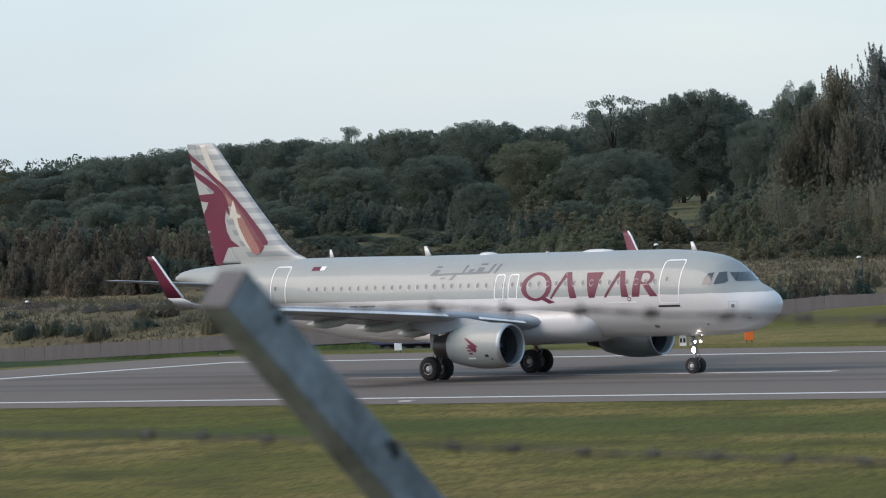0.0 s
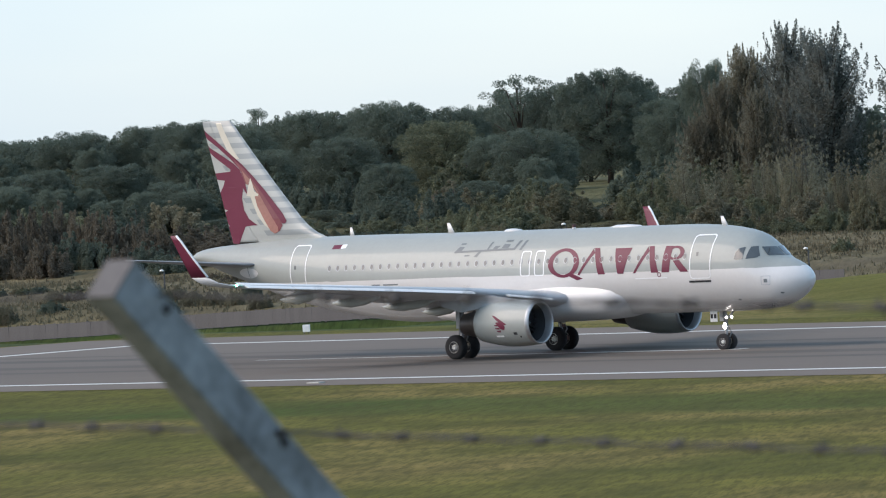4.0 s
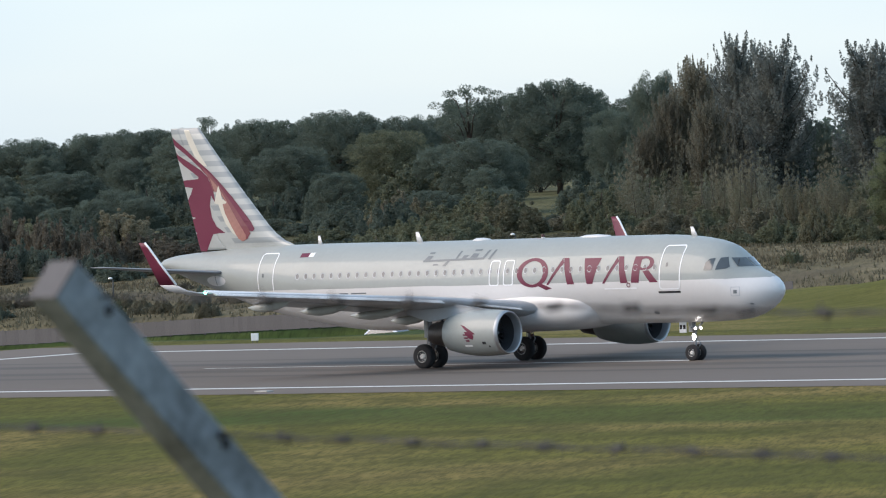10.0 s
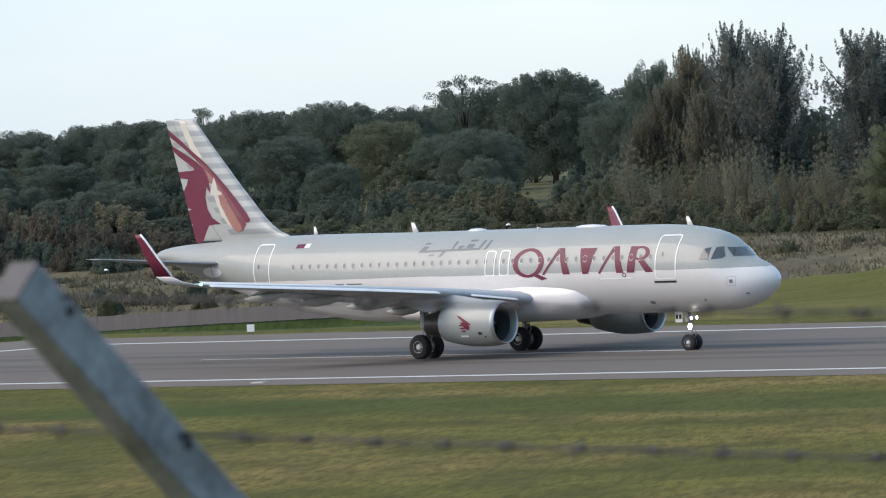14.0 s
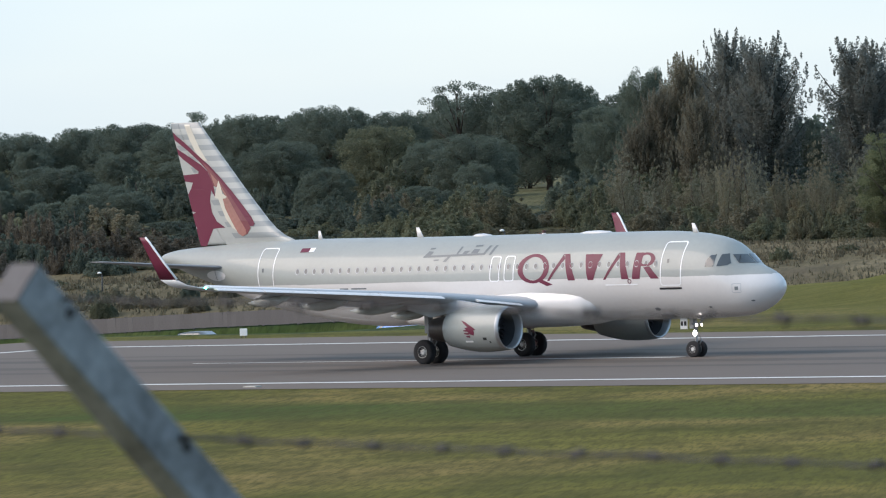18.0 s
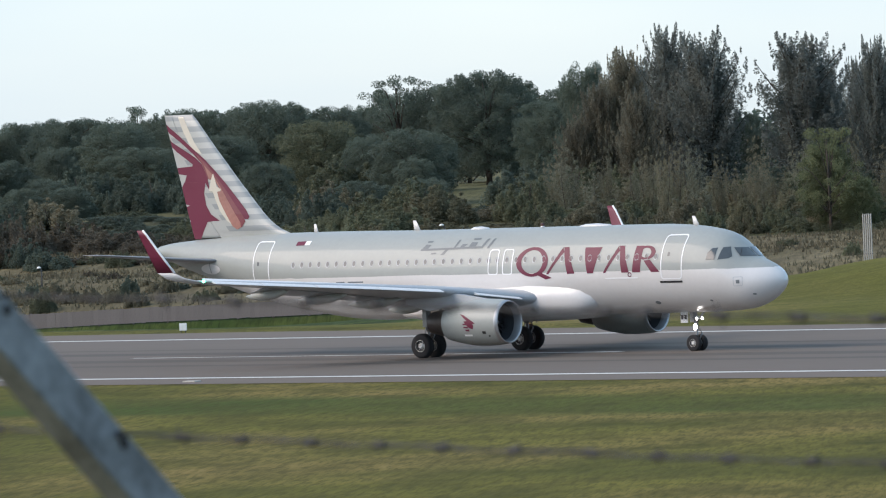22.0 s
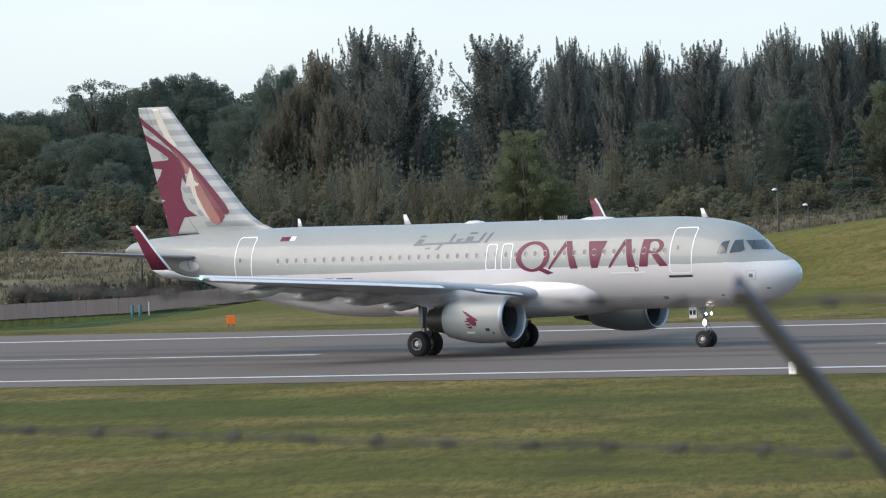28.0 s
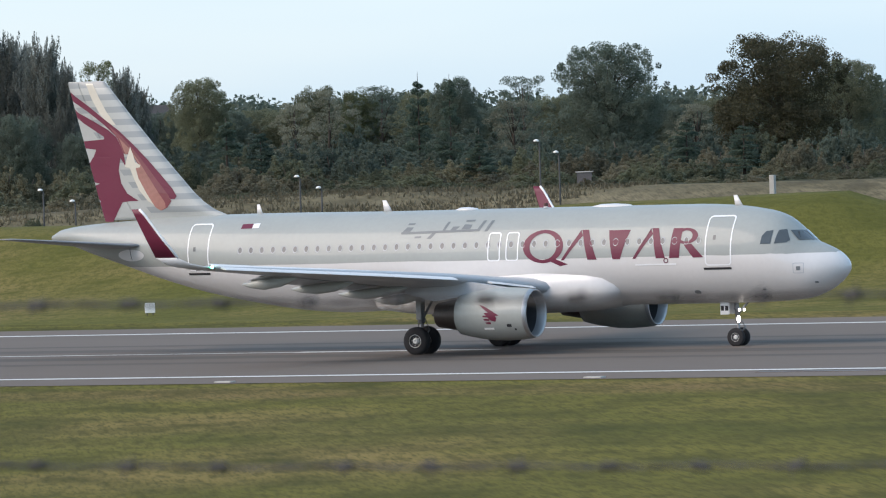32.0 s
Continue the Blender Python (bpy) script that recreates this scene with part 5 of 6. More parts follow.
def make_wing(q):
    """q = -1 the right wing, 1 the left."""
    secs = [(1.2, 12.1, 19.0, 2.55, 2.30, 0.14), (2.4, 12.8, 18.95, 2.66, 2.42, 0.135), (6.4, 14.62, 18.92, 3.20, 2.96, 0.12), (11, 17.0, 19.95, 3.62, 3.48, 0.11), (15, 19.0, 20.85, 3.95, 3.88, 0.11), (16.9, 20.0, 21.4, 4.12, 4.07, 0.10)]
    rings = [foil((-a, q * y, z0), (-b, q * y, z1), t) for y, a, b, z0, z1, t in secs]
    V, F = loft(rings)
    wing = link("wing", to_mesh("wing", V, F, M["wing_grey"], True), plane, "long swept grey wing")
    # slats, set a little forward and down along the leading edge
    for ya, yb in ((2.9, 5.0), (6.6, 9.4), (9.45, 12.2), (12.25, 14.6), (14.65, 16.7)):
        rr = []
        for y in (ya, yb):
            s = curve_at(y, [u[0] for u in secs], [u[1] for u in secs])
            z = curve_at(y, [u[0] for u in secs], [u[3] for u in secs])
            c = 0.62 if y > 6 else 0.95
            rr.append(foil((-s + 0.22, q * y, z - 0.10), (-s - c, q * y, z + 0.17), 0.085, 10))
        v, f = loft(rr)
        link("slat", to_mesh("slat", v, f, M["truck_white"]), wing, "pale leading edge slat")
    for ya, yb, c in ((2.4, 6.3, 1.3), (6.45, 13.0, 1.0)):
        rr = []
        for y in (ya, yb):
            s = curve_at(y, [u[0] for u in secs], [u[2] for u in secs])
            z = curve_at(y, [u[0] for u in secs], [u[4] for u in secs])
            rr.append(foil((-s + c * 0.75, q * y, z - 0.02), (-s - c * 0.35, q * y, z - 0.22), 0.10, 6))
        v, f = loft(rr)
        link("flap", to_mesh("flap", v, f, M["wing_grey"], True), wing, "partly lowered grey flap")
    for y, ln in ((4.3, 2.4), (7.0, 3.2), (9.9, 2.9), (12.9, 2.5)):
        s = curve_at(y, [u[0] for u in secs], [u[2] for u in secs])
        z = curve_at(y, [u[0] for u in secs], [u[4] for u in secs])
        rr = []
        for u, r in ((0, 0.02), (0.08, 0.10), (0.3, 0.18), (0.6, 0.20), (0.85, 0.12), (1, 0.02)):
            cx, cz = -s + 0.72 * ln - u * ln, z - 0.16 - 0.22 * u - 0.1 * math.sin(math.pi * u)
            rr.append([(cx, q * y + 0.75 * r * math.cos(a), cz + 1.1 * r * math.sin(a)) for a in np.linspace(0, 2 * math.pi, 13)[:-1]])
        v, f = loft(rr)
        link("flap_fairing", to_mesh("flap_fairing", v, f, M["grey_paint"], True), wing, "pale canoe-shaped flap track fairing")
    # upturned wing tip
    W = [(16.9, 20.0, 21.4, 4.10), (17.15, 20.35, 21.65, 4.15), (17.38, 20.85, 22.0, 4.28), (17.52, 21.42, 22.4, 4.56), (17.7, 22.05, 22.75, 5.4), (17.88, 22.65, 23.1, 6.28), (17.92, 22.86, 23.2, 6.52)]
    rr = []
    for i, (y, a, b, z) in enumerate(W):
        k = min(1.0, i / 3)
        up = Vector((0, -q * math.sin(k * 1.35), math.cos(k * 1.35)))
        rr.append(foil((-a, q * y, z), (-b, q * y, z), 0.08, 7, up, 0))
    v, f = loft(rr[:4], True)
    link("tip_blend", to_mesh("tip_blend", v, f, M["wing_grey"], True), wing)
    v, f = loft(rr[3:], True)
    tip = link("winglet", to_mesh("winglet", v, f, M["maroon"], True), wing, "maroon upturned wing tip")
    pts = [(-a + 0.02, q * y, z) for y, a, b, z in W[3:]]
    v, f = tube(pts, 0.05, 6)
    link("leading_strip", to_mesh("leading_strip", v, f, M["trim_white"], True), wing, "pale edge of the wing tip")
    bm = bmesh.new()
    bmesh.ops.create_icosphere(bm, subdivisions=2, radius=0.07, matrix=Matrix.Translation((-20.12, q * 17.02, 4.14)))
    part("navigation_light", bm, M["lamp_green"] if q < 0 else M["red_lens"], wing, "lit green light" if q < 0 else "red light", True)
    # static wicks
    v, f = joined(*[tube([(-curve_at(y, [u[0] for u in secs], [u[2] for u in secs]), q * y, 4.0), (-curve_at(y, [u[0] for u in secs], [u[2] for u in secs]) - 0.3, q * y, 3.98)], 0.012, 4) for y in (14, 15, 16)])
    link("static_wick", to_mesh("static_wick", v, f, M["dark"]), wing)


make_wing(-1)
make_wing(1)


def make_engine(q):
    cy, cz = q * 5.75, 1.69
    place = pose(0, cy, cz)
    prof = [(-11.52, 0.90), (-11.43, 0.935), (-11.46, 0.975), (-11.62, 1.01), (-12.05, 1.055), (-12.70, 1.085), (-13.31, 1.07), (-13.92, 0.99), (-14.44, 0.89), (-14.79, 0.81), (-14.80, 0.76)]
    V, F = loft(revolve(prof[3:], 40), False)
    nac = link("nacelle", to_mesh("nacelle", V, F, M["grey_paint"], True), plane, "pearl grey engine cowling", place)
    V, F = loft(revolve([(-11.85, 0.85)] + prof[:4], 40), False)
    link("inlet_lip", to_mesh("inlet_lip", V, F, M["chrome"], True), nac, "polished metal intake lip")
    V, F = loft(revolve([(-11.85, 0.85), (-12.5, 0.83), (-12.60, 0.83)], 40), False)
    link("inlet_duct", to_mesh("inlet_duct", V, F, M["duct"], True), nac, "dark grey intake duct")
    blades = []
    for k in range(22):
        a = 2 * math.pi * k / 22
        r0, r1 = 0.2, 0.82
        d = 0.10
        blades.append(([(-12.45, r0 * math.cos(a), r0 * math.sin(a)), (-12.35, r1 * math.cos(a - d), r1 * math.sin(a - d)), (-12.50, r1 * math.cos(a + d * 1.3), r1 * math.sin(a + d * 1.3)), (-12.55, r0 * math.cos(a + 0.25), r0 * math.sin(a + 0.25))], [(0, 1, 2, 3)]))
    V, F = joined(*blades, loft(revolve([(-12.59, 0.83), (-12.60, 0.01)], 24), True))
    link("fan", to_mesh("fan", V, F, M["fan"]), nac, "dark fan blades")
    V, F = loft(revolve([(-12.05, 0.01), (-12.15, 0.1), (-12.35, 0.18), (-12.55, 0.22)], 20))
    link("spinner", to_mesh("spinner", V, F, M["script_grey"], True), nac)
    V, F = loft(revolve([(-14.60, 0.70), (-15.25, 0.60), (-15.85, 0.50), (-15.90, 0.46), (-15.20, 0.44)], 32), False)
    link("exhaust_nozzle", to_mesh("exhaust_nozzle", V, F, M["nozzle"], True), nac, "brown heat-stained exhaust nozzle")
    V, F = loft(revolve([(-14.80, 0.46), (-15.20, 0.4), (-16.00, 0.16), (-16.20, 0.02)], 24))
    link("exhaust_plug", to_mesh("exhaust_plug", V, F, M["nozzle"], True), nac)
    # pylon
    rr = []
    for s, z0, z1, w in ((12.5, 2.64, 2.74, 0.04), (13.2, 2.6, 2.84, 0.12), (14.4, 2.5, 3.02, 0.16), (16.0, 2.25, 3.0, 0.15), (17.4, 2.6, 2.95, 0.05)):
        rr.append([(-s, cy + w * c, z1 if n > 0 else z0) for c, n in ((1, 1), (-1, 1), (-1, -1), (1, -1))])
    V, F = loft(rr)
    link("pylon", to_mesh("pylon", V, F, M["wing_grey"]), plane, "grey engine pylon")
    # cowl strake and small markings
    bm = box_bm(-12.9, -12.0, -0.01, 0.01, 0, 0.22)
    part("strake", bm, M["grey_paint"], nac, m=Matrix.Rotation(radians(q * 52), 4, "X") @ Matrix.Translation((0, 0, 1.03)))
    if q < 0:
        def cowl(s, z, off=0.006):
            r = curve_at(s, [-p[0] for p in prof[3:]], [p[1] for p in prof[3:]]) + off
            return (-s, -math.sqrt(max(0.01, r * r - z * z)), z)
        shapes = [[(13.55, 0.42), (13.3, 0.36), (12.85, 0.12), (12.62, -0.02), (12.8, -0.05), (13.2, 0.16)], [(13.3, 0.08), (12.95, 0.12), (12.72, -0.12), (12.78, -0.28), (13.0, -0.22)], [(13.35, -0.02), (13.05, -0.02), (13.05, -0.1), (13.35, -0.08)], [(13.32, -0.16), (13.05, -0.16), (13.05, -0.24), (13.3, -0.22)], [(13.25, -0.3), (13.0, -0.28), (13.0, -0.38), (13.2, -0.36)]]
        decal("emblem", shapes, M["maroon"], "small maroon emblem", parent=nac, step=0.1, surface=cowl)
        decal("warning_bars", [[(13.35, -0.52), (12.9, -0.52), (12.9, -0.60), (13.35, -0.60)]], M["white_board"], "", parent=nac, surface=cowl)
        decal("warning_bars", [[(12.30, -0.38), (12.10, -0.38), (12.10, -0.50), (12.30, -0.50)], [(12.0, -0.56), (11.92, -0.56), (11.92, -0.64), (12.0, -0.64)]], M["dark"], "", parent=nac, surface=cowl)


make_engine(-1)
make_engine(1)

# tailplanes, coloured darker than the wings for the shade on their undersides
for q in (-1, 1):
    V, F = loft([foil((-31.95, q * 0.7, 4.68), (-35.6, q * 0.5, 4.72), 0.075, 8, camber=0), foil((-32.65, q * 1.6, 4.74), (-35.75, q * 1.6, 4.78), 0.075, 8, camber=0), foil((-35.55, q * 6.0, 5.19), (-36.7, q * 6.0, 5.21), 0.07, 8, camber=0), foil((-36.0, q * 6.22, 5.21), (-36.65, q * 6.22, 5.22), 0.06, 8, camber=0)])
    link("tailplane", to_mesh("tailplane", V, F, M["tail_shade_grey"], True), plane, "grey swept tailplane, underside shade put into its colour")
# oval trim plate; the light it reflects is painted as paler colour
decal("trim_plate_sheen", [[(32.92 + 0.72 * math.cos(a), 4.30 + 0.25 * math.sin(a)) for a in np.linspace(0, 2 * math.pi, 25)[:-1]]], M["white_paint"], "oval trim plate below the tailplane, its reflected light painted pale", step=0.2)
decal("tailplane_pointer", [[(32.90, 4.10), (32.94, 4.10), (32.94, 4.75), (32.90, 4.75)]], M["script_grey"], "thin dark trim pointer", off=0.014)

# fin: station of leading and trailing edge by height
FIN_Z = [5.5, 5.95, 6.16, 6.5, 6.92, 8.5, 10.2, 11.62, 11.77]
FIN_LE = [28.2, 28.85, 29.38, 29.90, 30.36, 31.80, 33.27, 34.44, 34.60]
FIN_TE = [34.67, 34.82, 34.88, 34.97, 35.09, 35.50, 35.97, 36.36, 36.36]
FIN_T = [0.15, 0.2, 0.26, 0.27, 0.27, 0.22, 0.16, 0.11, 0.05]


def fin_half(s, z):
    a, b, t = (float(np.interp(z, FIN_Z, k)) for k in (FIN_LE, FIN_TE, FIN_T))
    x = min(1.0, max(0.0, (s - a) / (b - a)))
    return t * 5 * (0.2969 * math.sqrt(x) - 0.126 * x - 0.3516 * x * x + 0.2843 * x ** 3 - 0.1036 * x ** 4) * 2


def make_fin_mat():
    m = mat("banded_fin_paint", (0.41, 0.42, 0.40), 0.4, 0.1, 0.05, 1, 8, 0, 0.3)
    N, L = m.node_tree.nodes, m.node_tree.links
    tc, sp = N.new("ShaderNodeTexCoord"), N.new("ShaderNodeSeparateXYZ")
    L.new(tc.outputs["Object"], sp.inputs[0])
    mm, gt, mx = N.new("ShaderNodeMath"), N.new("ShaderNodeMath"), N.new("ShaderNodeMix")
    mm.operation, mm.inputs[1].default_value = "PINGPONG", 0.27
    gt.operation, gt.inputs[1].default_value = "GREATER_THAN", 0.14
    L.new(sp.outputs[2], mm.inputs[0])
    L.new(mm.outputs[0], gt.inputs[0])
    mx.data_type = "RGBA"
    # the bands lie along the leading edge only
    sl, lt, both = N.new("ShaderNodeMath"), N.new("ShaderNodeMath"), N.new("ShaderNodeMath")
    sl.operation, sl.inputs[1].default_value = "MULTIPLY_ADD", 0.79
    L.new(sp.outputs[2], sl.inputs[0])
    L.new(sp.outputs[0], sl.inputs[2])
    lt.operation, lt.inputs[1].default_value = "GREATER_THAN", -27.6
    L.new(sl.outputs[0], lt.inputs[0])
    both.operation = "MULTIPLY"
    L.new(gt.outputs[0], both.inputs[0])
    L.new(lt.outputs[0], both.inputs[1])
    L.new(both.outputs[0], mx.inputs[0])
    rampn = next(n for n in N if n.bl_idname == "ShaderNodeValToRGB")
    L.new(rampn.outputs[0], mx.inputs[6])
    mx.inputs[7].default_value = (0.28, 0.30, 0.30, 1)
    L.new(mx.outputs[2], N["Principled BSDF"].inputs["Base Color"])
    return m


M["fin"] = make_fin_mat()


def make_fin():
    def ring(z, split, aft):
        a, b = float(np.interp(z, FIN_Z, FIN_LE)), float(np.interp(z, FIN_Z, FIN_TE))
        h = a + (b - a) * 0.72
        lo, hi = (h + 0.02, b) if aft else (a, h)
        ss = [lo + (hi - lo) * (0.5 - 0.5 * math.cos(math.pi * k / 10)) for k in range(11)]
        return [(-s, fin_half(s, z), z) for s in ss] + [(-s, -fin_half(s, z), z) for s in ss[::-1]]
    zs = [5.5, 5.8, 5.95, 6.05, 6.16, 6.3, 6.5, 6.7, 6.92, 7.5, 8.5, 9.4, 10.2, 11, 11.62, 11.72, 11.77]
    V, F = loft([ring(z, 0.72, False) for z in zs])
    link("fin", to_mesh("fin", V, F, M["fin"], True), plane, "tall swept fin with pale grey bands")
    V, F = loft([ring(z, 0.72, True) for z in zs if z > 5.7])
    link("rudder", to_mesh("rudder", V, F, M["fin"], True), plane, "rudder with pale grey bands")


make_fin()


def on_fin(off):
    """Paint on the right skin of the fin, trimmed at its trailing edge."""
    def place(s, z):
        s = min(s, float(np.interp(z, FIN_Z, FIN_TE)) - 0.01)
        return (-s, -fin_half(s, z) - off, z)
    return place


# the emblem: painted strokes laid over one another
decal("tail_emblem", [[(35.45, 11.68), (35.11, 11.67), (34.82, 11.11), (34.46, 10.47), (33.98, 9.86), (34.36, 9.9), (34.81, 10.4), (35.17, 11.01)]], M["cream"], "pale tan stroke", step=0.25, surface=on_fin(0.006))
decal("tail_emblem", [[(36.19, 10.59), (35.32, 10.16), (34.38, 9.67), (33.97, 9.34), (33.64, 8.67), (33.54, 8.07), (33.81, 8.45), (33.92, 7.93), (33.82, 7.37), (33.53, 6.93), (32.96, 6.6), (33.38, 6.6), (33.8, 6.56), (34.08, 6.15), (34.35, 5.73), (35.22, 5.75), (35.38, 6.53), (35.32, 6.56), (34.93, 6.62), (35.3, 6.73), (35.42, 6.73), (35.52, 7.25), (35.39, 7.26), (34.94, 7.38), (35.4, 7.48), (35.57, 7.51), (35.72, 8.26), (35.58, 8.26), (35.21, 8.52), (35.05, 8.84), (35.75, 8.91), (35.85, 8.91), (35.91, 9.22), (35.76, 9.21), (34.63, 9.27), (34.6, 9.37), (35.27, 9.77), (36.1, 10.24), (36.12, 10.26)]], M["maroon"], "maroon body", step=0.25, surface=on_fin(0.009))
decal("tail_emblem", [[(36.34, 11.35), (35.46, 10.79), (34.74, 10.26), (33.85, 9.63), (33.15, 9.02), (32.45, 8.35), (31.76, 7.62), (31.28, 7.09), (31.08, 6.77), (31.17, 6.64), (31.36, 6.65), (31.57, 6.81), (31.98, 7.25), (32.46, 7.84), (33.05, 8.48), (33.57, 9.01), (34.01, 9.41), (34.59, 9.9), (35.39, 10.47), (36.25, 10.99), (36.27, 10.99)]], M["maroon"], "maroon sweep", step=0.25, surface=on_fin(0.012))
decal("tail_emblem", [[(34.36, 9.87), (33.69, 9.36), (33.1, 8.76), (32.48, 8.05), (31.97, 7.42), (31.49, 6.84), (31.33, 6.56), (31.54, 6.29), (31.82, 6.17), (32.09, 6.97), (32.69, 7.84), (33.19, 8.55), (33.64, 8.64), (33.92, 9.28)]], M["rose_deep"], "deep rose edge of the sweep", step=0.25, surface=on_fin(0.015))
decal("tail_emblem", [[(33.84, 9.31), (33.25, 8.78), (32.91, 8.34), (32.41, 7.61), (31.97, 6.96), (31.64, 6.5), (31.62, 6.27), (31.88, 6.17), (32.13, 6.31), (32.58, 6.98), (32.94, 7.56), (33.05, 8.02), (32.82, 8.11), (33.17, 8.56), (33.31, 8.88), (33.53, 8.58)]], M["rose"], "rose sweep", step=0.25, surface=on_fin(0.018))
decal("tail_emblem", [[(33.29, 8.91), (33.15, 8.56), (33.07, 8.26), (32.8, 8.12), (32.84, 8.03), (33.05, 8.01), (32.92, 7.56), (32.58, 6.99), (32.21, 6.42), (32.5, 6.6), (32.91, 7.07), (33.18, 7.63), (33.34, 8.02), (33.6, 8.05), (33.42, 8.58)]], M["cream"], "cream flame", step=0.25, surface=on_fin(0.021))

# landing gear
WHEELS = []


def make_wheel(parent, x, y, r, w, name):
    prof = [(-w / 2, r * 0.46), (-w / 2, r * 0.80), (-w * 0.42, r * 0.93), (-w * 0.25, r * 0.99), (0, r), (w * 0.25, r * 0.99), (w * 0.42, r * 0.93), (w / 2, r * 0.80), (w / 2, r * 0.46)]
    rings = [[(rr * math.cos(t), a, rr * math.sin(t)) for t in np.linspace(0, 2 * math.pi, 33)[:-1]] for a, rr in prof]
    V, F = loft(rings, False)
    ob = link(name, to_mesh("tyre", V, F, M["tyre"], True), parent, "black rubber tyre", pose(x, y, r))
    for q in (-1, 1):
        prof = [(q * w * 0.49, r * 0.48), (q * w * 0.52, r * 0.44), (q * w * 0.30, r * 0.38), (q * w * 0.26, r * 0.24), (q * w * 0.46, r * 0.20), (q * w * 0.48, r * 0.10), (q * w * 0.40, 0.004)]
        rings = [[(rr * math.cos(t), a, rr * math.sin(t)) for t in np.linspace(0, 2 * math.pi, 25)[:-1]] for a, rr in prof]
        V, F = loft(rings, False)
        bolts = []
        for k in range(8):
            t = 2 * math.pi * k / 8
            bolts.append(loft([[(r * 0.30 * math.cos(t) + 0.025 * r * math.cos(u), a, r * 0.30 * math.sin(t) + 0.025 * r * math.sin(u)) for u in np.linspace(0, 2 * math.pi, 6)[:-1]] for a in (q * w * 0.30, q * w * 0.40)]))
        idx = [1 if 24 <= k < 72 else 0 for k in range(len(F))]  # the recess between ring and hub is dark
        n = len(F)
        V, F = joined((V, F), *bolts)
        link("rim", to_mesh("rim", V, F, [M["rim"], M["duct"]], True, idx + [0] * (len(F) - n)), ob, "pale metal rim with bolts")
    WHEELS.append((ob, x, y, r))
    return ob


for q in (-1, 1):
    cy = q * 3.795
    V, F = joined(tube([(-17.7, cy, 0.55), (-17.7, cy, 1.35)], 0.085, 12), tube([(-17.7, cy, 1.3), (-17.62, cy + q * 0.05, 2.9)], 0.13, 12), tube([(-17.7, cy - 0.5, 0.585), (-17.7, cy + 0.5, 0.585)], 0.07, 10), tube([(-17.7, cy, 1.4), (-17.6, cy - q * 1.3, 2.6)], 0.055, 8))
    gear = link("main_gear_leg", to_mesh("main_gear_leg", V, F, M["strut"], True), plane, "grey main landing gear leg")
    V, F = joined(tube([(-17.55, cy, 1.5), (-17.35, cy, 1.05), (-17.6, cy, 0.65)], 0.035, 6), tube([(-17.85, cy, 1.6), (-17.9, cy + 0.05, 0.9)], 0.02, 6))
    link("torque_link", to_mesh("torque_link", V, F, M["strut"], True), gear)
    bm = box_bm(-17.82, -17.58, cy + q * 0.22, cy + q * 0.27, 1.45, 2.75, 0.02)
    part("gear_door", bm, M["strut"], gear, "grey leg door")
    for k in (-0.4635, 0.4635):
        make_wheel(plane, -17.7, cy + k, 0.585, 0.40, "main_wheel")

V, F = joined(tube([(-5.1, 0, 0.4), (-5.1, 0, 1.1)], 0.06, 10), tube([(-5.1, 0, 1.05), (-5.18, 0, 2.0)], 0.095, 12), tube([(-5.1, -0.28, 0.38), (-5.1, 0.28, 0.38)], 0.05, 8), tube([(-5.12, 0, 1.3), (-4.5, 0, 1.95)], 0.05, 8), tube([(-5.15, -0.2, 1.55), (-5.15, 0.2, 1.55)], 0.05, 8))
ngear = link("nose_gear_leg", to_mesh("nose_gear_leg", V, F, M["strut"], True), plane, "grey nose landing gear leg")
V, F = tube([(-4.98, 0, 1.1), (-4.8, 0, 0.8), (-5.0, 0, 0.5)], 0.03, 6)
link("torque_link", to_mesh("torque_link", V, F, M["strut"], True), ngear)
for q in (-1, 1):
    bm = box_bm(-5.72, -5.32, q * 0.36 - 0.015, q * 0.36 + 0.015, 1.32, 1.88, 0.01)
    d = part("nose_gear_door", bm, M["truck_white"], ngear, "white gear door with dark bars")
    make_wheel(plane, -5.1, q * 0.25, 0.385, 0.22, "nose_wheel")
V, F = joined(*[([(-5.69 + 0.19 * k, -0.379, 1.48), (-5.55 + 0.19 * k, -0.379, 1.48), (-5.55 + 0.19 * k, -0.379, 1.68), (-5.69 + 0.19 * k, -0.379, 1.68)], [(0, 1, 2, 3)]) for k in (0, 1)])
link("door_bars", to_mesh("door_bars", V, F, M["dark"]), ngear, "dark painted bars")
for y, z, r, key in ((-0.22, 1.50, 0.07, "lamp_white"), (0.22, 1.50, 0.07, "lamp_white"), (-0.34, 1.12, 0.15, "lamp_white")):
    V, F = loft([[(-4.93 + a, y + rr * math.cos(t), z + rr * math.sin(t)) for t in np.linspace(0, 2 * math.pi, 17)[:-1]] for a, rr in ((-0.12, r * 0.6), (0, r), (0.03, r * 0.8))])
    link("taxi_light", to_mesh("taxi_light", V, F, [M["strut"], M[key]], False, [0] * 16 + [1] * 16 + [0, 1]), ngear, "lit white taxi light")

# antennas, beacons, satellite humps on the roof
def blade(s, z, h, c, lean, name="antenna"):
    V, F = loft([foil((-s, 0, z - 0.05), (-s - c, 0, z - 0.05), 0.12, 5, (0, 1, 0), 0), foil((-s - lean, 0, z + h), (-s - lean - c * 0.45, 0, z + h), 0.12, 5, (0, 1, 0), 0)])
    link(name, to_mesh(name, V, F, M["white_paint"], True), plane, "white blade antenna")


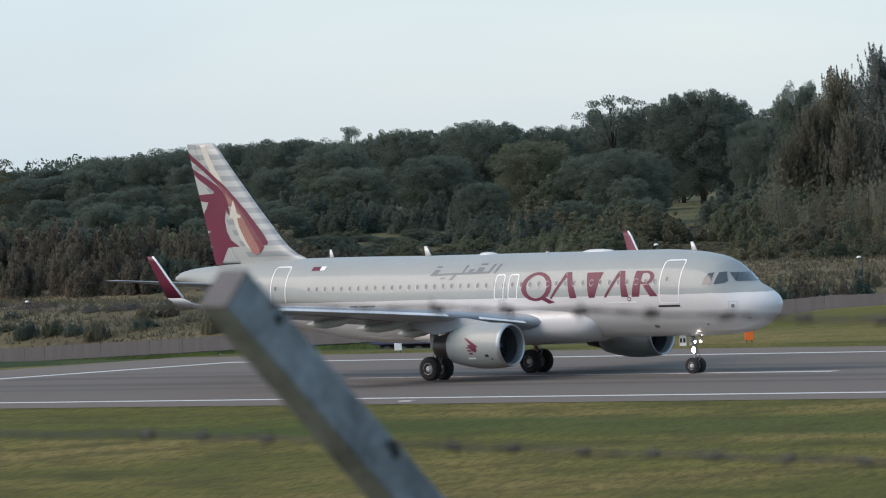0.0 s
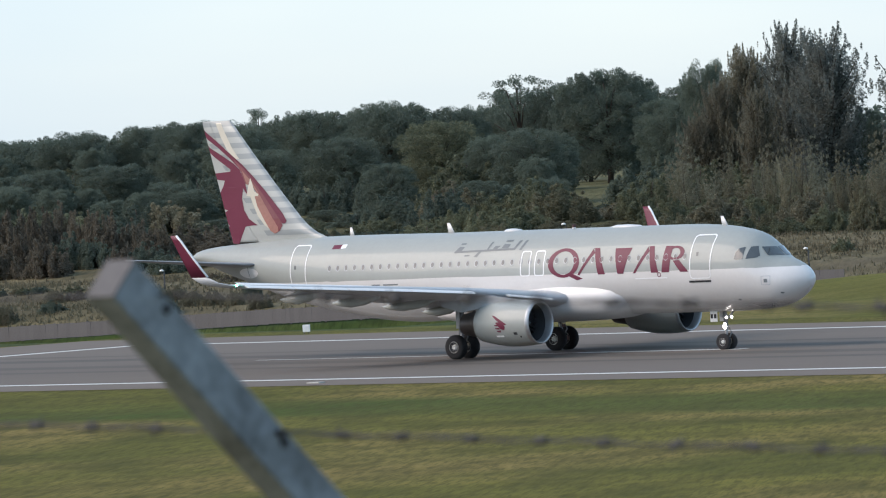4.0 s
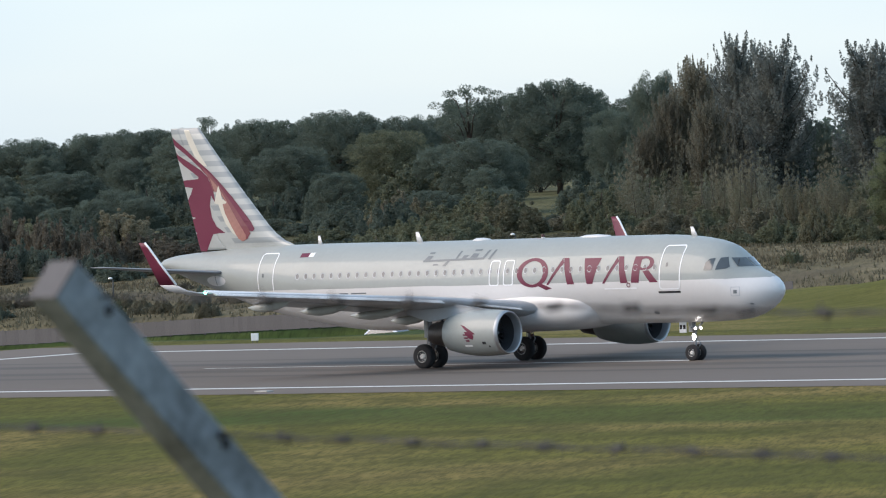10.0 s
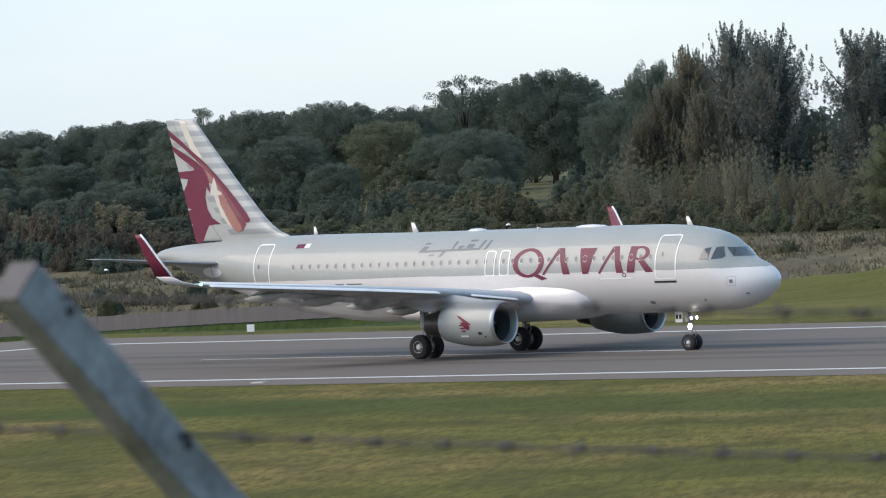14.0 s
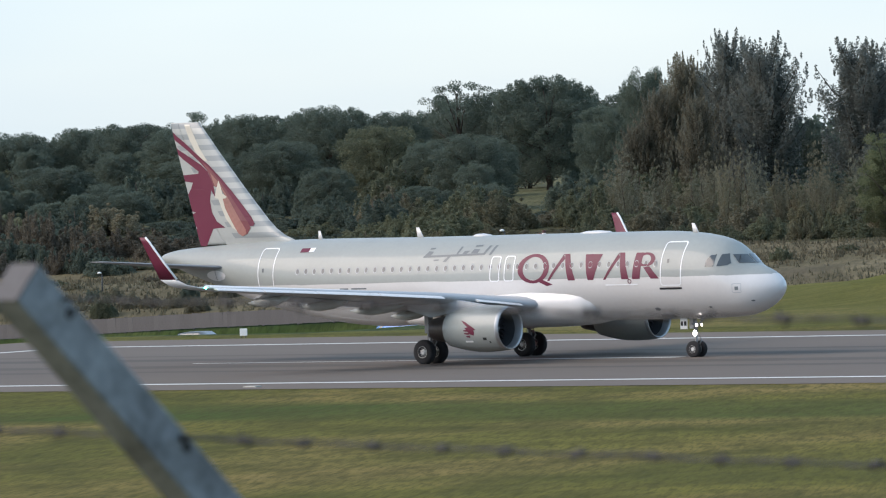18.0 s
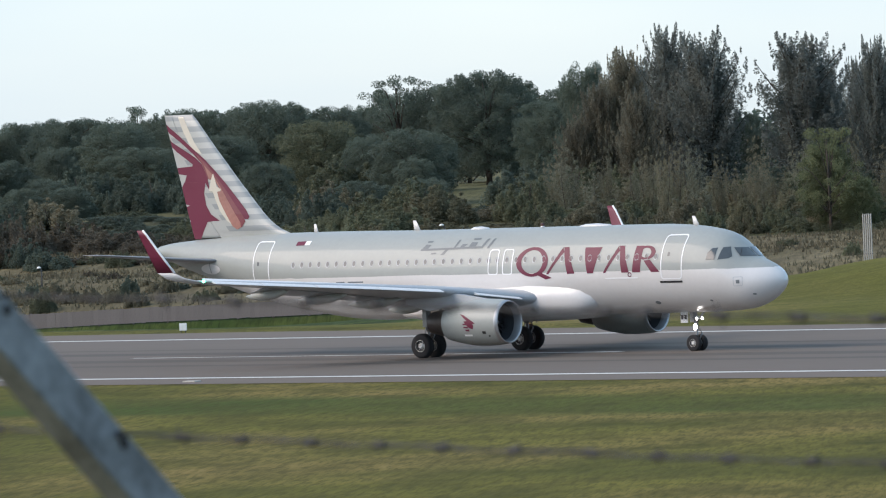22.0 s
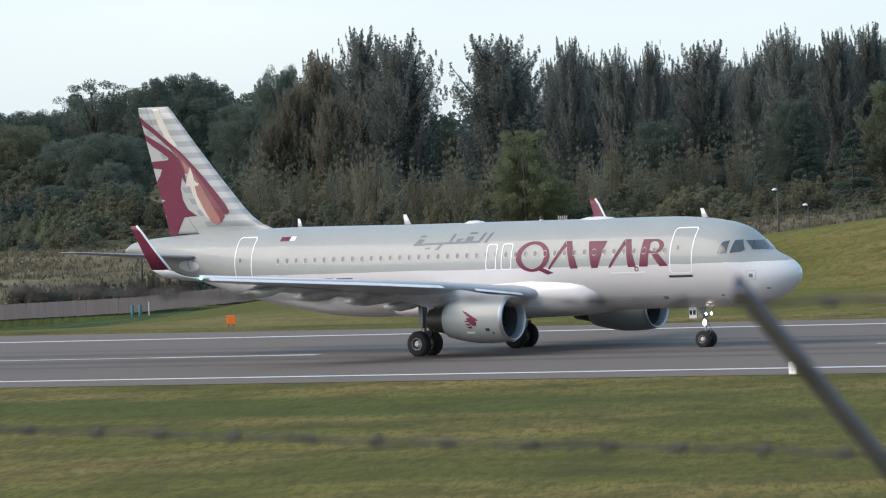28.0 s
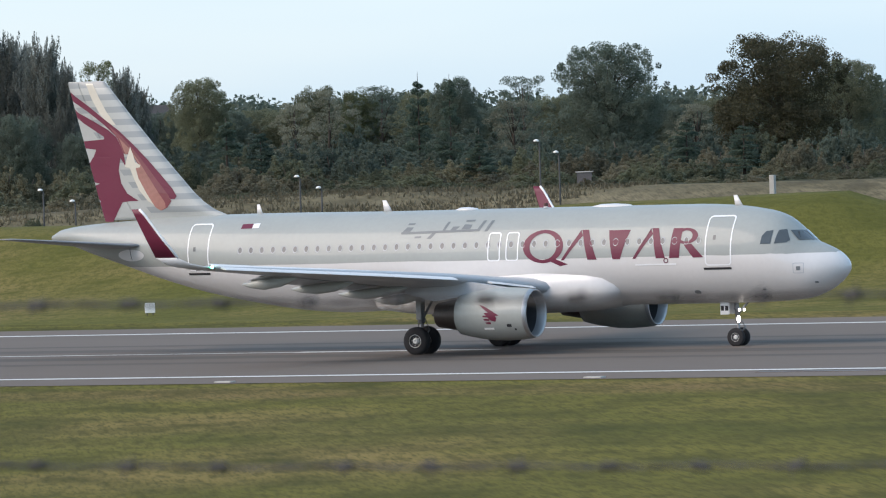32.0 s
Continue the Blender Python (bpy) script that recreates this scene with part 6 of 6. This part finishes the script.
blade(4.68, 5.74, 0.45, 0.38, 0.28)
blade(20.85, 5.87, 0.48, 0.42, 0.3)
blade(27.05, 5.92, 0.40, 0.30, 0.15)
for s, ln, h in ((9.6, 2.2, 0.10), (16.8, 1.2, 0.10)):
    V, F = loft([[(-s - u * ln, 0.35 * w * math.cos(t), section(s)[0] - 0.05 + (h + 0.05) * w * math.sin(t) + 0.0) for t in np.linspace(0, math.pi, 9)] for u, w in ((0, 0.05), (0.12, 0.7), (0.4, 1), (0.7, 0.9), (1, 0.05))])
    link("antenna_hump", to_mesh("antenna_hump", V, F, M["white_paint"], True), plane, "low white antenna hump")
BEACONS = []
for s, z, name in ((13.7, 5.90, "top_beacon"), (14.6, 1.46, "belly_beacon")):
    sg = 1 if z > 3 else -1
    V, F = loft([[(-s + rr * math.cos(t), rr * math.sin(t), z + sg * a) for t in np.linspace(0, 2 * math.pi, 17)[:-1]] for a, rr in ((-0.05, 0.10), (0.0, 0.10), (0.02, 0.07))])
    base = link(name, to_mesh(name, V, F, M["white_paint"], True), plane, "low white beacon base")
    # the lamp: one bright face, a dark shield round the rest
    V, F = loft([[(0.08 * math.cos(t), 0.09 * math.sin(t), zz) for t in np.linspace(0, 2 * math.pi, 17)[:-1]] for zz in (-0.08, 0.045)])
    idx = [1 if math.cos(2 * math.pi * (k + 0.5) / 16) > 0.35 else 0 for k in range(16)] + [0, 0]
    lamp = link("beacon_lamp", to_mesh("beacon_lamp", V, F, [M["red_lens"], M["lamp_red"]], False, idx), plane, "turning red lamp with a shield", pose(-s, 0, z + sg * 0.11))
    BEACONS.append((lamp, -s, z + sg * 0.11))


# ---- airfield furniture ----
def marker_board(x, y, w, h, material, label, name="marker_board"):
    root = thing(name, label, "marker", m=pose(x, y, height(x, y), 0, 0, 33))
    part("board", box_bm(-w / 2, w / 2, -0.10, 0.10, 0.12, 0.12 + h, 0.015), material, root)
    v, f = joined(tube([(-w * 0.3, 0, -0.1), (-w * 0.3, 0, 0.2)], 0.03, 6), tube([(w * 0.3, 0, -0.1), (w * 0.3, 0, 0.2)], 0.03, 6))
    link("leg", to_mesh("leg", v, f, M["galv_dark"]), root)
    return root


marker_board(-246.0, 35.2, 0.40, 0.40, M["white_board"], "small white marker board in the grass beside the runway")
marker_board(-226.4, 41.3, 0.48, 0.48, M["orange"], "small orange marker board in the grass below the bank")
marker_board(-200.8, 45.0, 0.5, 0.46, M["white_board"], "small white marker board in the grass below the bank")
marker_board(-172.9, 45.5, 0.5, 0.5, M["white_board"], "small white marker board in the grass below the bank")
sign = thing("runway_sign", "low box-shaped yellow and white sign at the runway edge", "sign", m=pose(-145.6, -28.9, height(-145.6, -28.9), 0, 0, 63))
part("board", box_bm(-0.31, 0.31, -0.30, 0.30, 0.04, 0.56, 0.015), M["sign_yellow"], sign)
part("sign_face", box_bm(-0.322, -0.313, -0.29, 0.29, 0.06, 0.53), M["white_board"], sign, "white side face")
part("sign_mark", box_bm(0.10, 0.20, -0.308, -0.303, 0.24, 0.38), M["tyre"], sign, "small dark mark")
for x in (-0.22, 0.22):
    v, f = tube([(x, 0, -0.1), (x, 0, 0.08)], 0.03, 6)
    link("leg", to_mesh("leg", v, f, M["galv_dark"]), sign)
for x, y in ((-112.5, -27.6), (-128.1, -27.6), (-194.0, -26.3)):
    ob = part("marker_slab", box_bm(-0.36, 0.36, -0.22, 0.22, -0.05, 0.07, 0.02), M["concrete"], None, m=pose(x, y, 0))
    tagged(ob, "pale low concrete slab at the runway edge", "slab", "slabs at the runway edge")
ob = part("drain_cover", box_bm(-2.6, 2.6, -0.35, 0.35, 0.0, 0.036, 0.008), M["nozzle"], None, m=pose(-104.6, -24.6, 0))
tagged(ob, "long dark drain cover set in the asphalt shoulder", "drain")


def verge_post(x, y, top, r, material, label, name):
    z = height(x, y)
    v, f = tube([(0, 0, -0.3), (0, 0, top - z - 0.05), (0, 0, top - z)], [r, r, r * 0.6], 10)
    tagged(link(name, to_mesh(name, v, f, material, True), m=pose(x, y, z)), label, "bollard", "posts on the verge")


for x in (-271.4, -270.9):
    verge_post(x, 90.6 + 0.3 * (x + 271), -0.18, 0.11, M["teal"], "short teal green bollard on the lush verge", "bollard")
verge_post(-270.0, 90.4, 0.0, 0.05, M["concrete"], "thin pale marker post on the lush verge", "marker_post")


def lamp_post(x, y, top, label):
    z = height(x, y)
    root = thing("lamp_post", label, "street lamp", "lamps along the road", pose(x, y, z))
    h = top - z
    v, f = joined(tube([(0, 0, -0.3), (0, 0, h * 0.3), (0, 0, h - 0.1)], [0.09, 0.06, 0.05], 8), tube([(0, 0, h - 0.14), (-0.35, -0.1, h - 0.02)], 0.035, 6))
    link("pole", to_mesh("pole", v, f, M["pole"], True), root)
    rr = [[(-0.18 + 0.17 * w * math.cos(t), -0.05 + 0.17 * w * math.sin(t), h + a * 0.7) for t in np.linspace(0, 2 * math.pi, 13)[:-1]] for a, w in ((-0.10, 0.6), (-0.05, 1.0), (0.03, 0.95), (0.10, 0.6), (0.13, 0.15))]
    v, f = loft(rr)
    link("lamp_head", to_mesh("lamp_head", v, f, M["dome"], True), root, "pale domed lamp head")


for x, top in ((-352.7, 1.29), (-313.5, 3.49), (-330.3, 1.88), (-293.4, 4.14), (-289.2, 3.33), (-276.2, 2.9), (-273.0, 1.89), (-241.4, 5.32), (-239.1, 4.28), (-222.8, 5.74), (-220.5, 5.0), (-204.4, 6.15), (-202.9, 5.42), (-187.8, 7.9), (-186.5, 7.18)):
    lamp_post(x, 120.0, top, "thin dark lamp post with a pale domed head")

# ribbed mast behind the berm, and a plain post on its crest
root = thing("ribbed_mast", "short pale mast of five upright ribs behind the bank", "mast", m=pose(-232.25, 82, height(-232.25, 82)))
zt = 4.72 - height(-232.25, 82)
for k in range(5):
    v, f = tube([(-0.28 + 0.14 * k, 0, -0.3), (-0.28 + 0.14 * k, 0, zt)], 0.045, 6)
    link("rib", to_mesh("rib", v, f, M["concrete"]), root)
for z in (zt - 0.1, zt * 0.55):
    part("cross_bar", box_bm(-0.34, 0.34, -0.03, 0.03, z - 0.05, z), M["galv_dark"], root)
z = height(-154.1, 80)
ob = part("concrete_post", box_bm(-0.14, 0.14, -0.14, 0.14, -0.3, 5.94 - z, 0.03), M["concrete"], None, m=pose(-154.1, 80, z))
tagged(ob, "pale square concrete post behind the grassy crest", "post")


def far_house():
    y = 300.0
    x = around(-29.72, y)
    z = height(x, y)
    top = elevation(-29.72, y, 0.075) - z
    root = thing("far_house", "far low house with a dark roof among the trees", "house", m=pose(x, y, z, 0, 0, 27))
    part("wall", box_bm(-3, 3, -4, 4, -0.3, top - 2.2), M["brick"], root)
    v, f = loft([[(-3.4, -4.6, top - 2.3), (3.4, -4.6, top - 2.3), (3.4, 4.6, top - 2.3), (-3.4, 4.6, top - 2.3)], [(-3.4, -0.05, top), (3.4, -0.05, top), (3.4, 0.05, top), (-3.4, 0.05, top)]])
    link("roof", to_mesh("roof", v, f, M["roof"]), root, "dark ridged roof")
    v, f = joined(tube([(0.6, 0, top - 0.3), (0.6, 0, top + 0.9)], 0.05, 5), tube([(-0.1, 0, top + 0.85), (1.3, 0, top + 0.85)], 0.04, 5))
    link("aerial", to_mesh("aerial", v, f, M["pole"]), root, "thin dark roof aerial")
    for k in (-1.5, 1.5):
        part("window", box_bm(k - 0.5, k + 0.5, -4.05, -3.98, top - 4.0, top - 2.8), M["glass"], root)


far_house()


def field_shelter():
    x, y = around(-26.06, 165), 165.0
    z = height(x, y)
    root = thing("field_shelter", "small weathered pale shed among the bushes", "shed", m=pose(x, y, z, 0, 0, 24))
    part("wall", box_bm(-0.5, 0.5, -0.45, 0.45, -0.2, 0.8), M["fence_panel"], root)
    part("roof", box_bm(-0.6, 0.6, -0.5, 0.5, 0.8, 0.87, 0.02), M["concrete"], root, "pale flat roof")


field_shelter()

# ---- security fence before the camera: cranked posts and two strands of barbed wire ----
FENCE_Y = -252.0
LEAN = Vector((-0.0641, -0.7357, 0.6743))  # the arms lean back towards the viewer
ACROSS = Vector((0.9962, -0.0868, 0))


def cranked_post(low, up_len, half, deep, lean, wall_mat, label, angle_iron):
    """low: where the lower wire meets the arm; half and deep: half the section's width and depth."""
    low, lean = Vector(low), Vector(lean).normalized()
    bend, tip = low - lean * 0.22, low + lean * up_len
    x = bend.x
    g = height(x, bend.y)
    root = thing("fence_post", label, "fence post", "posts of the security fence", pose(x, bend.y, g))
    inv = root.matrix_basis.inverted()
    n = lean.cross(ACROSS).normalized()

    def ring(p, n_):
        if angle_iron:
            b = half * 0.25
            uw = ((-half, -deep), (-half, deep), (-half + b, deep), (-half + b, -deep + b), (half, -deep + b), (half, -deep))
        else:
            c = 0.0022  # rolled corners
            uw = ((-half, -deep + c), (-half + c, -deep), (half - c, -deep), (half, -deep + c), (half, deep - c), (half - c, deep), (-half + c, deep), (-half, deep - c))
        return [inv @ (p + ACROSS * u + n_ * w) for u, w in uw]
    up = Vector((0, 0, 1)).cross(ACROSS).normalized()
    v, f = loft([ring(bend, n), ring(tip, n)])
    link("arm", to_mesh("arm", v, f, wall_mat), root, "inclined top arm")
    v, f = loft([ring(Vector((x, bend.y, g - 0.3)), up), ring(bend + Vector((0, 0, 0.02)), up)])
    link("upright", to_mesh("upright", v, f, wall_mat), root)
    if not angle_iron:
        v, f = loft([ring(tip, n), ring(tip + lean * 0.003, n)])
        link("end_cap", to_mesh("end_cap", v, f, M["cap"]), root, "dull flat end cap")
        for p in (low, low + lean * 0.2335):
            c = p + n * 0.0143
            v, f = tube([inv @ (c + ACROSS * (half - 0.002)), inv @ (c + ACROSS * (half + 0.0015))], 0.0062, 12)
            link("wire_hole", to_mesh("wire_hole", v, f, M["dark"]), root, "dark drilled hole")


cranked_post((-5.0579, -252.0, 9.9458), 0.3015, 0.0220, 0.0264, LEAN, M["galv"], "galvanised square steel fence post with a cranked top arm", False)
cranked_post((-3.657, -252.0, 9.914), 0.300, 0.0105, 0.0105, (-0.0641, -0.7357, 0.61), M["galv_mid"], "thin dark angle iron fence post with a cranked top arm", True)
for x in (-9.6, 1.2):
    cranked_post((x, -252.0, 9.94), 0.3015, 0.0220, 0.0264, LEAN, M["galv"], "galvanised square steel fence post with a cranked top arm", False)


def strand(y, heights, barbs, label):
    rng = random.Random(int(-y * 100))
    pts = [(x, y + 0.0015 * math.sin(x * 9), float(np.interp(x, *zip(*heights))) + 0.0012 * math.sin(x * 31)) for x in np.arange(-9.6, 1.21, 0.04)]
    root = thing("barbed_wire", label, "barbed wire", "strands of barbed wire", pose(*pts[0]))
    inv = Vector(pts[0])
    twist = []
    for k in (0, math.pi):
        twist.append(tube([(p[0] - inv.x, p[1] - inv.y + 0.0016 * math.sin(60 * p[0] + k), p[2] - inv.z + 0.0016 * math.cos(60 * p[0] + k)) for p in pts], 0.0015, 5))
    v, f = joined(*twist)
    link("strand_wire", to_mesh("strand_wire", v, f, M["wire"], True), root, "two twisted steel wires")
    bits = [tube([(-0.008, 0, 0), (0.008, 0, 0)], 0.0047, 7)]
    for a in (25, 155, 205, 335):
        c, s = math.cos(radians(a)), math.sin(radians(a))
        bits.append(tube([(0.004 * c, 0, 0), (0.004 * c, 0.010 * s, 0.015 * s + 0.006 * c)], [0.0022, 0.0008], 4))
    v, f = joined(*bits)
    barb = to_mesh("barb", v, f, M["wire"])
    x = -9.5
    while x < 1.15:
        if x < barbs[0] - 0.05 or x > barbs[-1] + 0.05:
            barbs = sorted(barbs + [x])
        x += 0.0965 + rng.uniform(-0.006, 0.006)
    for x in barbs:
        link("barb", barb, root, m=pose(x - inv.x, y - inv.y, float(np.interp(x, *zip(*heights))) - inv.z, rng.uniform(0, 360), rng.uniform(-8, 8), rng.uniform(-12, 12)))


strand(FENCE_Y, [(-9.6, 9.99), (-5.4, 9.98), (-5.2, 9.973), (-4.94, 9.9635), (-4.76, 9.957), (-4.58, 9.951), (-4.38, 9.9445), (-4.2, 9.938), (-4.0, 9.933), (-3.8, 9.928), (-3.6, 9.919), (-3.3, 9.915), (1.2, 9.90)],
       [-5.4, -5.315, -5.218, -5.125, -5.035, -4.943, -4.858, -4.76, -4.664, -4.578, -4.48, -4.38, -4.29, -4.2, -4.094, -3.998, -3.91, -3.807, -3.71, -3.608, -3.523, -3.42, -3.318], "rusty-grey barbed wire strand strung between the fence posts")
strand(FENCE_Y - 0.172, [(-9.6, 10.145), (-5.07, 10.130), (-4.578, 10.114), (-4.425, 10.107), (-4.2, 10.0985), (-3.98, 10.091), (-3.69, 10.083), (1.2, 10.06)],
       [-4.818, -4.72, -4.62, -4.525, -4.425, -4.325, -4.225, -4.178, -4.082, -3.985, -3.889, -3.79], "grey barbed wire strand strung between the fence posts")


# ---- vehicles on the road ----
def road_z(x):
    return ramp(x, ROAD_Z) + 0.03


def truck_wheel(root, x, y):
    rr = [[(x + 0.5 * w * math.cos(t), y + a, 0.5 + 0.5 * w * math.sin(t)) for t in np.linspace(0, 2 * math.pi, 17)[:-1]] for a, w in ((-0.14, 0.55), (-0.14, 0.9), (-0.08, 1), (0.08, 1), (0.14, 0.9), (0.14, 0.55))]
    v, f = loft(rr)
    link("wheel", to_mesh("wheel", v, f, M["tyre"], True), root)


def lorry(label, trailer_mat, swoosh):
    """Its front at x = 0, facing +x."""
    root = thing("lorry", label, "truck")
    trailer = part("trailer", box_bm(-16.2, -2.75, -1.25, 1.25, 1.1, 4.0, 0.05), trailer_mat, root)
    if swoosh:
        V, F = [], []
        for i in range(25):
            u = i / 24
            zc, h = 1.5 + 1.9 * u ** 0.6 - 0.5 * u * u, 0.10 + 0.42 * u * (1 - 0.45 * u)
            V += [(-15.6 + 12.4 * u, -1.262, max(1.15, zc - h)), (-15.6 + 12.4 * u, -1.262, min(3.9, zc + h * 0.5))]
        F = [(2 * i, 2 * i + 2, 2 * i + 3, 2 * i + 1) for i in range(24)]
        link("swoosh", to_mesh("swoosh", V, F, M["orange_red"]), trailer, "orange red painted sweep")
        part("top_rail", box_bm(-16.2, -2.75, -1.27, 1.27, 3.97, 4.02, 0.01), M["truck_white"], trailer, "white top rail")
    part("chassis", box_bm(-16.0, -0.6, -0.5, 0.5, 0.75, 1.08), M["dark"], root)
    rr = []
    for x, z0, z1 in ((-2.45, 0.55, 3.55), (-1.6, 0.5, 3.75), (-0.75, 0.45, 3.45), (-0.25, 0.45, 2.75), (0, 0.5, 1.7)):
        rr.append([(x, a * 1.22, z) for a, z in ((-1, z0), (1, z0), (1, z0 + (z1 - z0) * 0.85), (0.85, z1), (-0.85, z1), (-1, z0 + (z1 - z0) * 0.85))])
    v, f = loft(rr)
    cab = link("cab", to_mesh("cab", v, f, M["truck_white"]), root, "white driver's cab")
    v, f = loft([[(-0.60, -1.12, 1.95), (-0.60, 1.12, 1.95), (-0.62, 1.08, 3.0), (-0.62, -1.08, 3.0)], [(-0.07, -1.12, 1.9), (-0.07, 1.12, 1.9), (-0.38, 1.08, 2.98), (-0.38, -1.08, 2.98)]])
    link("windscreen", to_mesh("windscreen", v, f, M["glass"]), cab, "dark windscreen")
    part("side_window", box_bm(-1.45, -0.55, -1.235, -1.20, 1.95, 2.75), M["glass"], cab)
    part("fairing", box_bm(-2.75, -2.45, -1.1, 1.1, 0.9, 3.6), M["script_grey"], root)
    part("bumper", box_bm(-0.5, 0.03, -1.24, 1.24, 0.4, 0.75, 0.03), M["script_grey"], cab)
    for x in (-1.3, -5.4, -12.2, -13.5, -14.8):
        for q in (-1, 1):
            truck_wheel(root, x, q * 1.08)
    return root


def car(label, paint, van=False):
    root = thing("car", label, "car")
    h = 1.46 if not van else 1.9
    rr = []
    for x, z0, z1, zr, w in ((-4.3, 0.4, 0.75, 0.75, 0.75), (-4.15, 0.3, 0.92, 0.95, 0.86), (-3.6, 0.25, 0.95, h - 0.12, 0.88), (-2.8, 0.25, 0.95, h, 0.88), (-1.9, 0.25, 0.95, h - 0.02, 0.88), (-1.0, 0.25, 0.93, 0.98, 0.87), (-0.25, 0.3, 0.72, 0.76, 0.82), (0, 0.4, 0.6, 0.62, 0.7)) if not van else ((-5.6, 0.4, 1.2, 1.78, 0.86), (-5.5, 0.3, 1.35, 1.88, 0.92), (-3.6, 0.27, 1.35, 1.92, 0.93), (-2.0, 0.27, 1.3, 1.9, 0.93), (-1.55, 0.27, 1.2, 1.72, 0.92), (-0.75, 0.27, 1.05, 1.12, 0.9), (-0.15, 0.3, 0.85, 0.9, 0.86), (0, 0.4, 0.65, 0.7, 0.8)):
        rr.append([(x, -w, z0), (x, w, z0), (x, w, z1), (x, w * 0.72, zr), (x, -w * 0.72, zr), (x, -w, z1)])
    v, f = loft(rr)
    body = link("body", to_mesh("body", v, f, paint, True), root)
    for q in (-1, 1):
        v = [(-3.75, q * 0.885, 0.98), (-1.15, q * 0.885, 0.98), (-1.9, q * 0.70, h - 0.1), (-3.4, q * 0.70, h - 0.14)]
        if van:
            v = [(-2.0, q * 0.935, 1.22), (-1.25, q * 0.915, 1.14), (-1.62, q * 0.75, 1.66), (-2.0, q * 0.745, 1.76)]
        link("side_window", to_mesh("side_window", v, [(0, 1, 2, 3)], M["glass"]), body)
        for x in (-0.85, -4.6 if van else -3.45):
            rr = [[(x + 0.31 * w * math.cos(t), q * 0.8 + a, 0.31 + 0.31 * w * math.sin(t)) for t in np.linspace(0, 2 * math.pi, 13)[:-1]] for a, w in ((-0.1, 0.8), (-0.06, 1), (0.06, 1), (0.1, 0.8))]
            v, f = loft(rr)
            link("wheel", to_mesh("wheel", v, f, M["tyre"], True), root)
    for x0, x1 in ((-1.0, -1.86), (-4.1, -3.62))[:1 if van else 2]:
        v = [(-0.8, -0.6, 1.13), (-0.8, 0.6, 1.13), (-1.55, 0.62, 1.76), (-1.55, -0.62, 1.76)] if van else [(x0 + 0.02, -0.6, 1.0), (x0 + 0.02, 0.6, 1.0), (x1, 0.58, h - 0.06), (x1, -0.58, h - 0.06)]
        link("screen", to_mesh("screen", v, [(0, 1, 2, 3)], M["glass"]), body)
    return root


# when each one's front passes which x, its speed (negative: westwards) and its lane
TRAFFIC = [
    (lorry("articulated lorry with navy trailer and orange sweep on the road", M["navy"], True), 1.36, -249.0, 18.5, 86.5),
    (lorry("white articulated box lorry driving on the road", M["truck_white"], False), 25.5, -281.3, 21.0, 86.5),
    (car("white car passing on the road, half hidden by the bank", M["car_white"]), 2.2, -290.0, 21.0, 86.5),
    (car("white panel van passing on the road, half hidden by the bank", M["car_white"], True), 6.5, -281.0, 21.0, 86.5),
    (car("pale car passing on the road, half hidden by the bank", M["car_white"]), 9.2, -291.0, 19.5, 86.5),
    (car("pale car passing on the road, half hidden by the bank", M["car_white"]), 15.5, -287.0, 20.0, 86.5),
    (car("dark grey car passing on the road, half hidden by the bank", M["car_grey"]), 18.2, -287.0, 17.0, 86.5),
    (car("bright blue panel van on the road, half hidden by grass", M["car_blue"], True), 18.2, -285.2, -18.0, 90.5),
    (car("dark grey car passing on the road, half hidden by the bank", M["car_grey"]), 20.5, -287.0, 16.0, 86.5),
]


# ---- what moves ----
def nose_at(t):
    """The airliner's nose along the runway, smooth between the track's rows."""
    return float(curve_at(t, [r[0] for r in TRACK], [r[4] for r in TRACK]))


def motions():
    rows = []
    for k in range(0, 129):
        t = k * 0.25
        rows.append((t, pose(nose_at(t), 0, 0)))
    walk(plane, rows)
    for ob, x, y, r in WHEELS:
        rows, last, n = [], None, 32 * FPS
        for k in range(n + 1):
            t = k / FPS
            a = (nose_at(t) - nose_at(0)) / (r * 1.06)
            if last is None or k == n or a - last > radians(40) or k % 30 == 0:
                rows.append((t, pose(x, y, r) @ Matrix.Rotation(a, 4, "Y")))
                last = a
        walk(ob, rows)
    flashes = (2.9, 12.55, 19.0, 24.5, 31.0)
    for ob, x, z in BEACONS:
        rows = [(0.0, 180.0)]
        turns = 0
        for t in flashes:
            for k, a in enumerate((-180, -120, -60, 0, 60, 120, 180)):
                rows.append((t + (k - 3) / FPS, 180 + 360 * turns + 180 + a))
            turns += 1
        rows.append((32.0, rows[-1][1]))
        face = lambda t: math.degrees(math.atan2(EYE[1], EYE[0] - nose_at(t) - x))
        walk(ob, [(t, pose(x, 0, z, 0, 0, a + face(t))) for t, a in rows])
    for ob, t0, x0, v, y in TRAFFIC:
        rows = []
        for k in range(0, 33):
            x = x0 + v * (k - t0)
            turn = pose(0, 0, 0, 0, 0, 180 if v < 0 else 0)
            rows.append((float(k), pose(x, y, road_z(max(-520.0, min(600.0, x - 2)))) @ turn))
        walk(ob, rows)


motions()
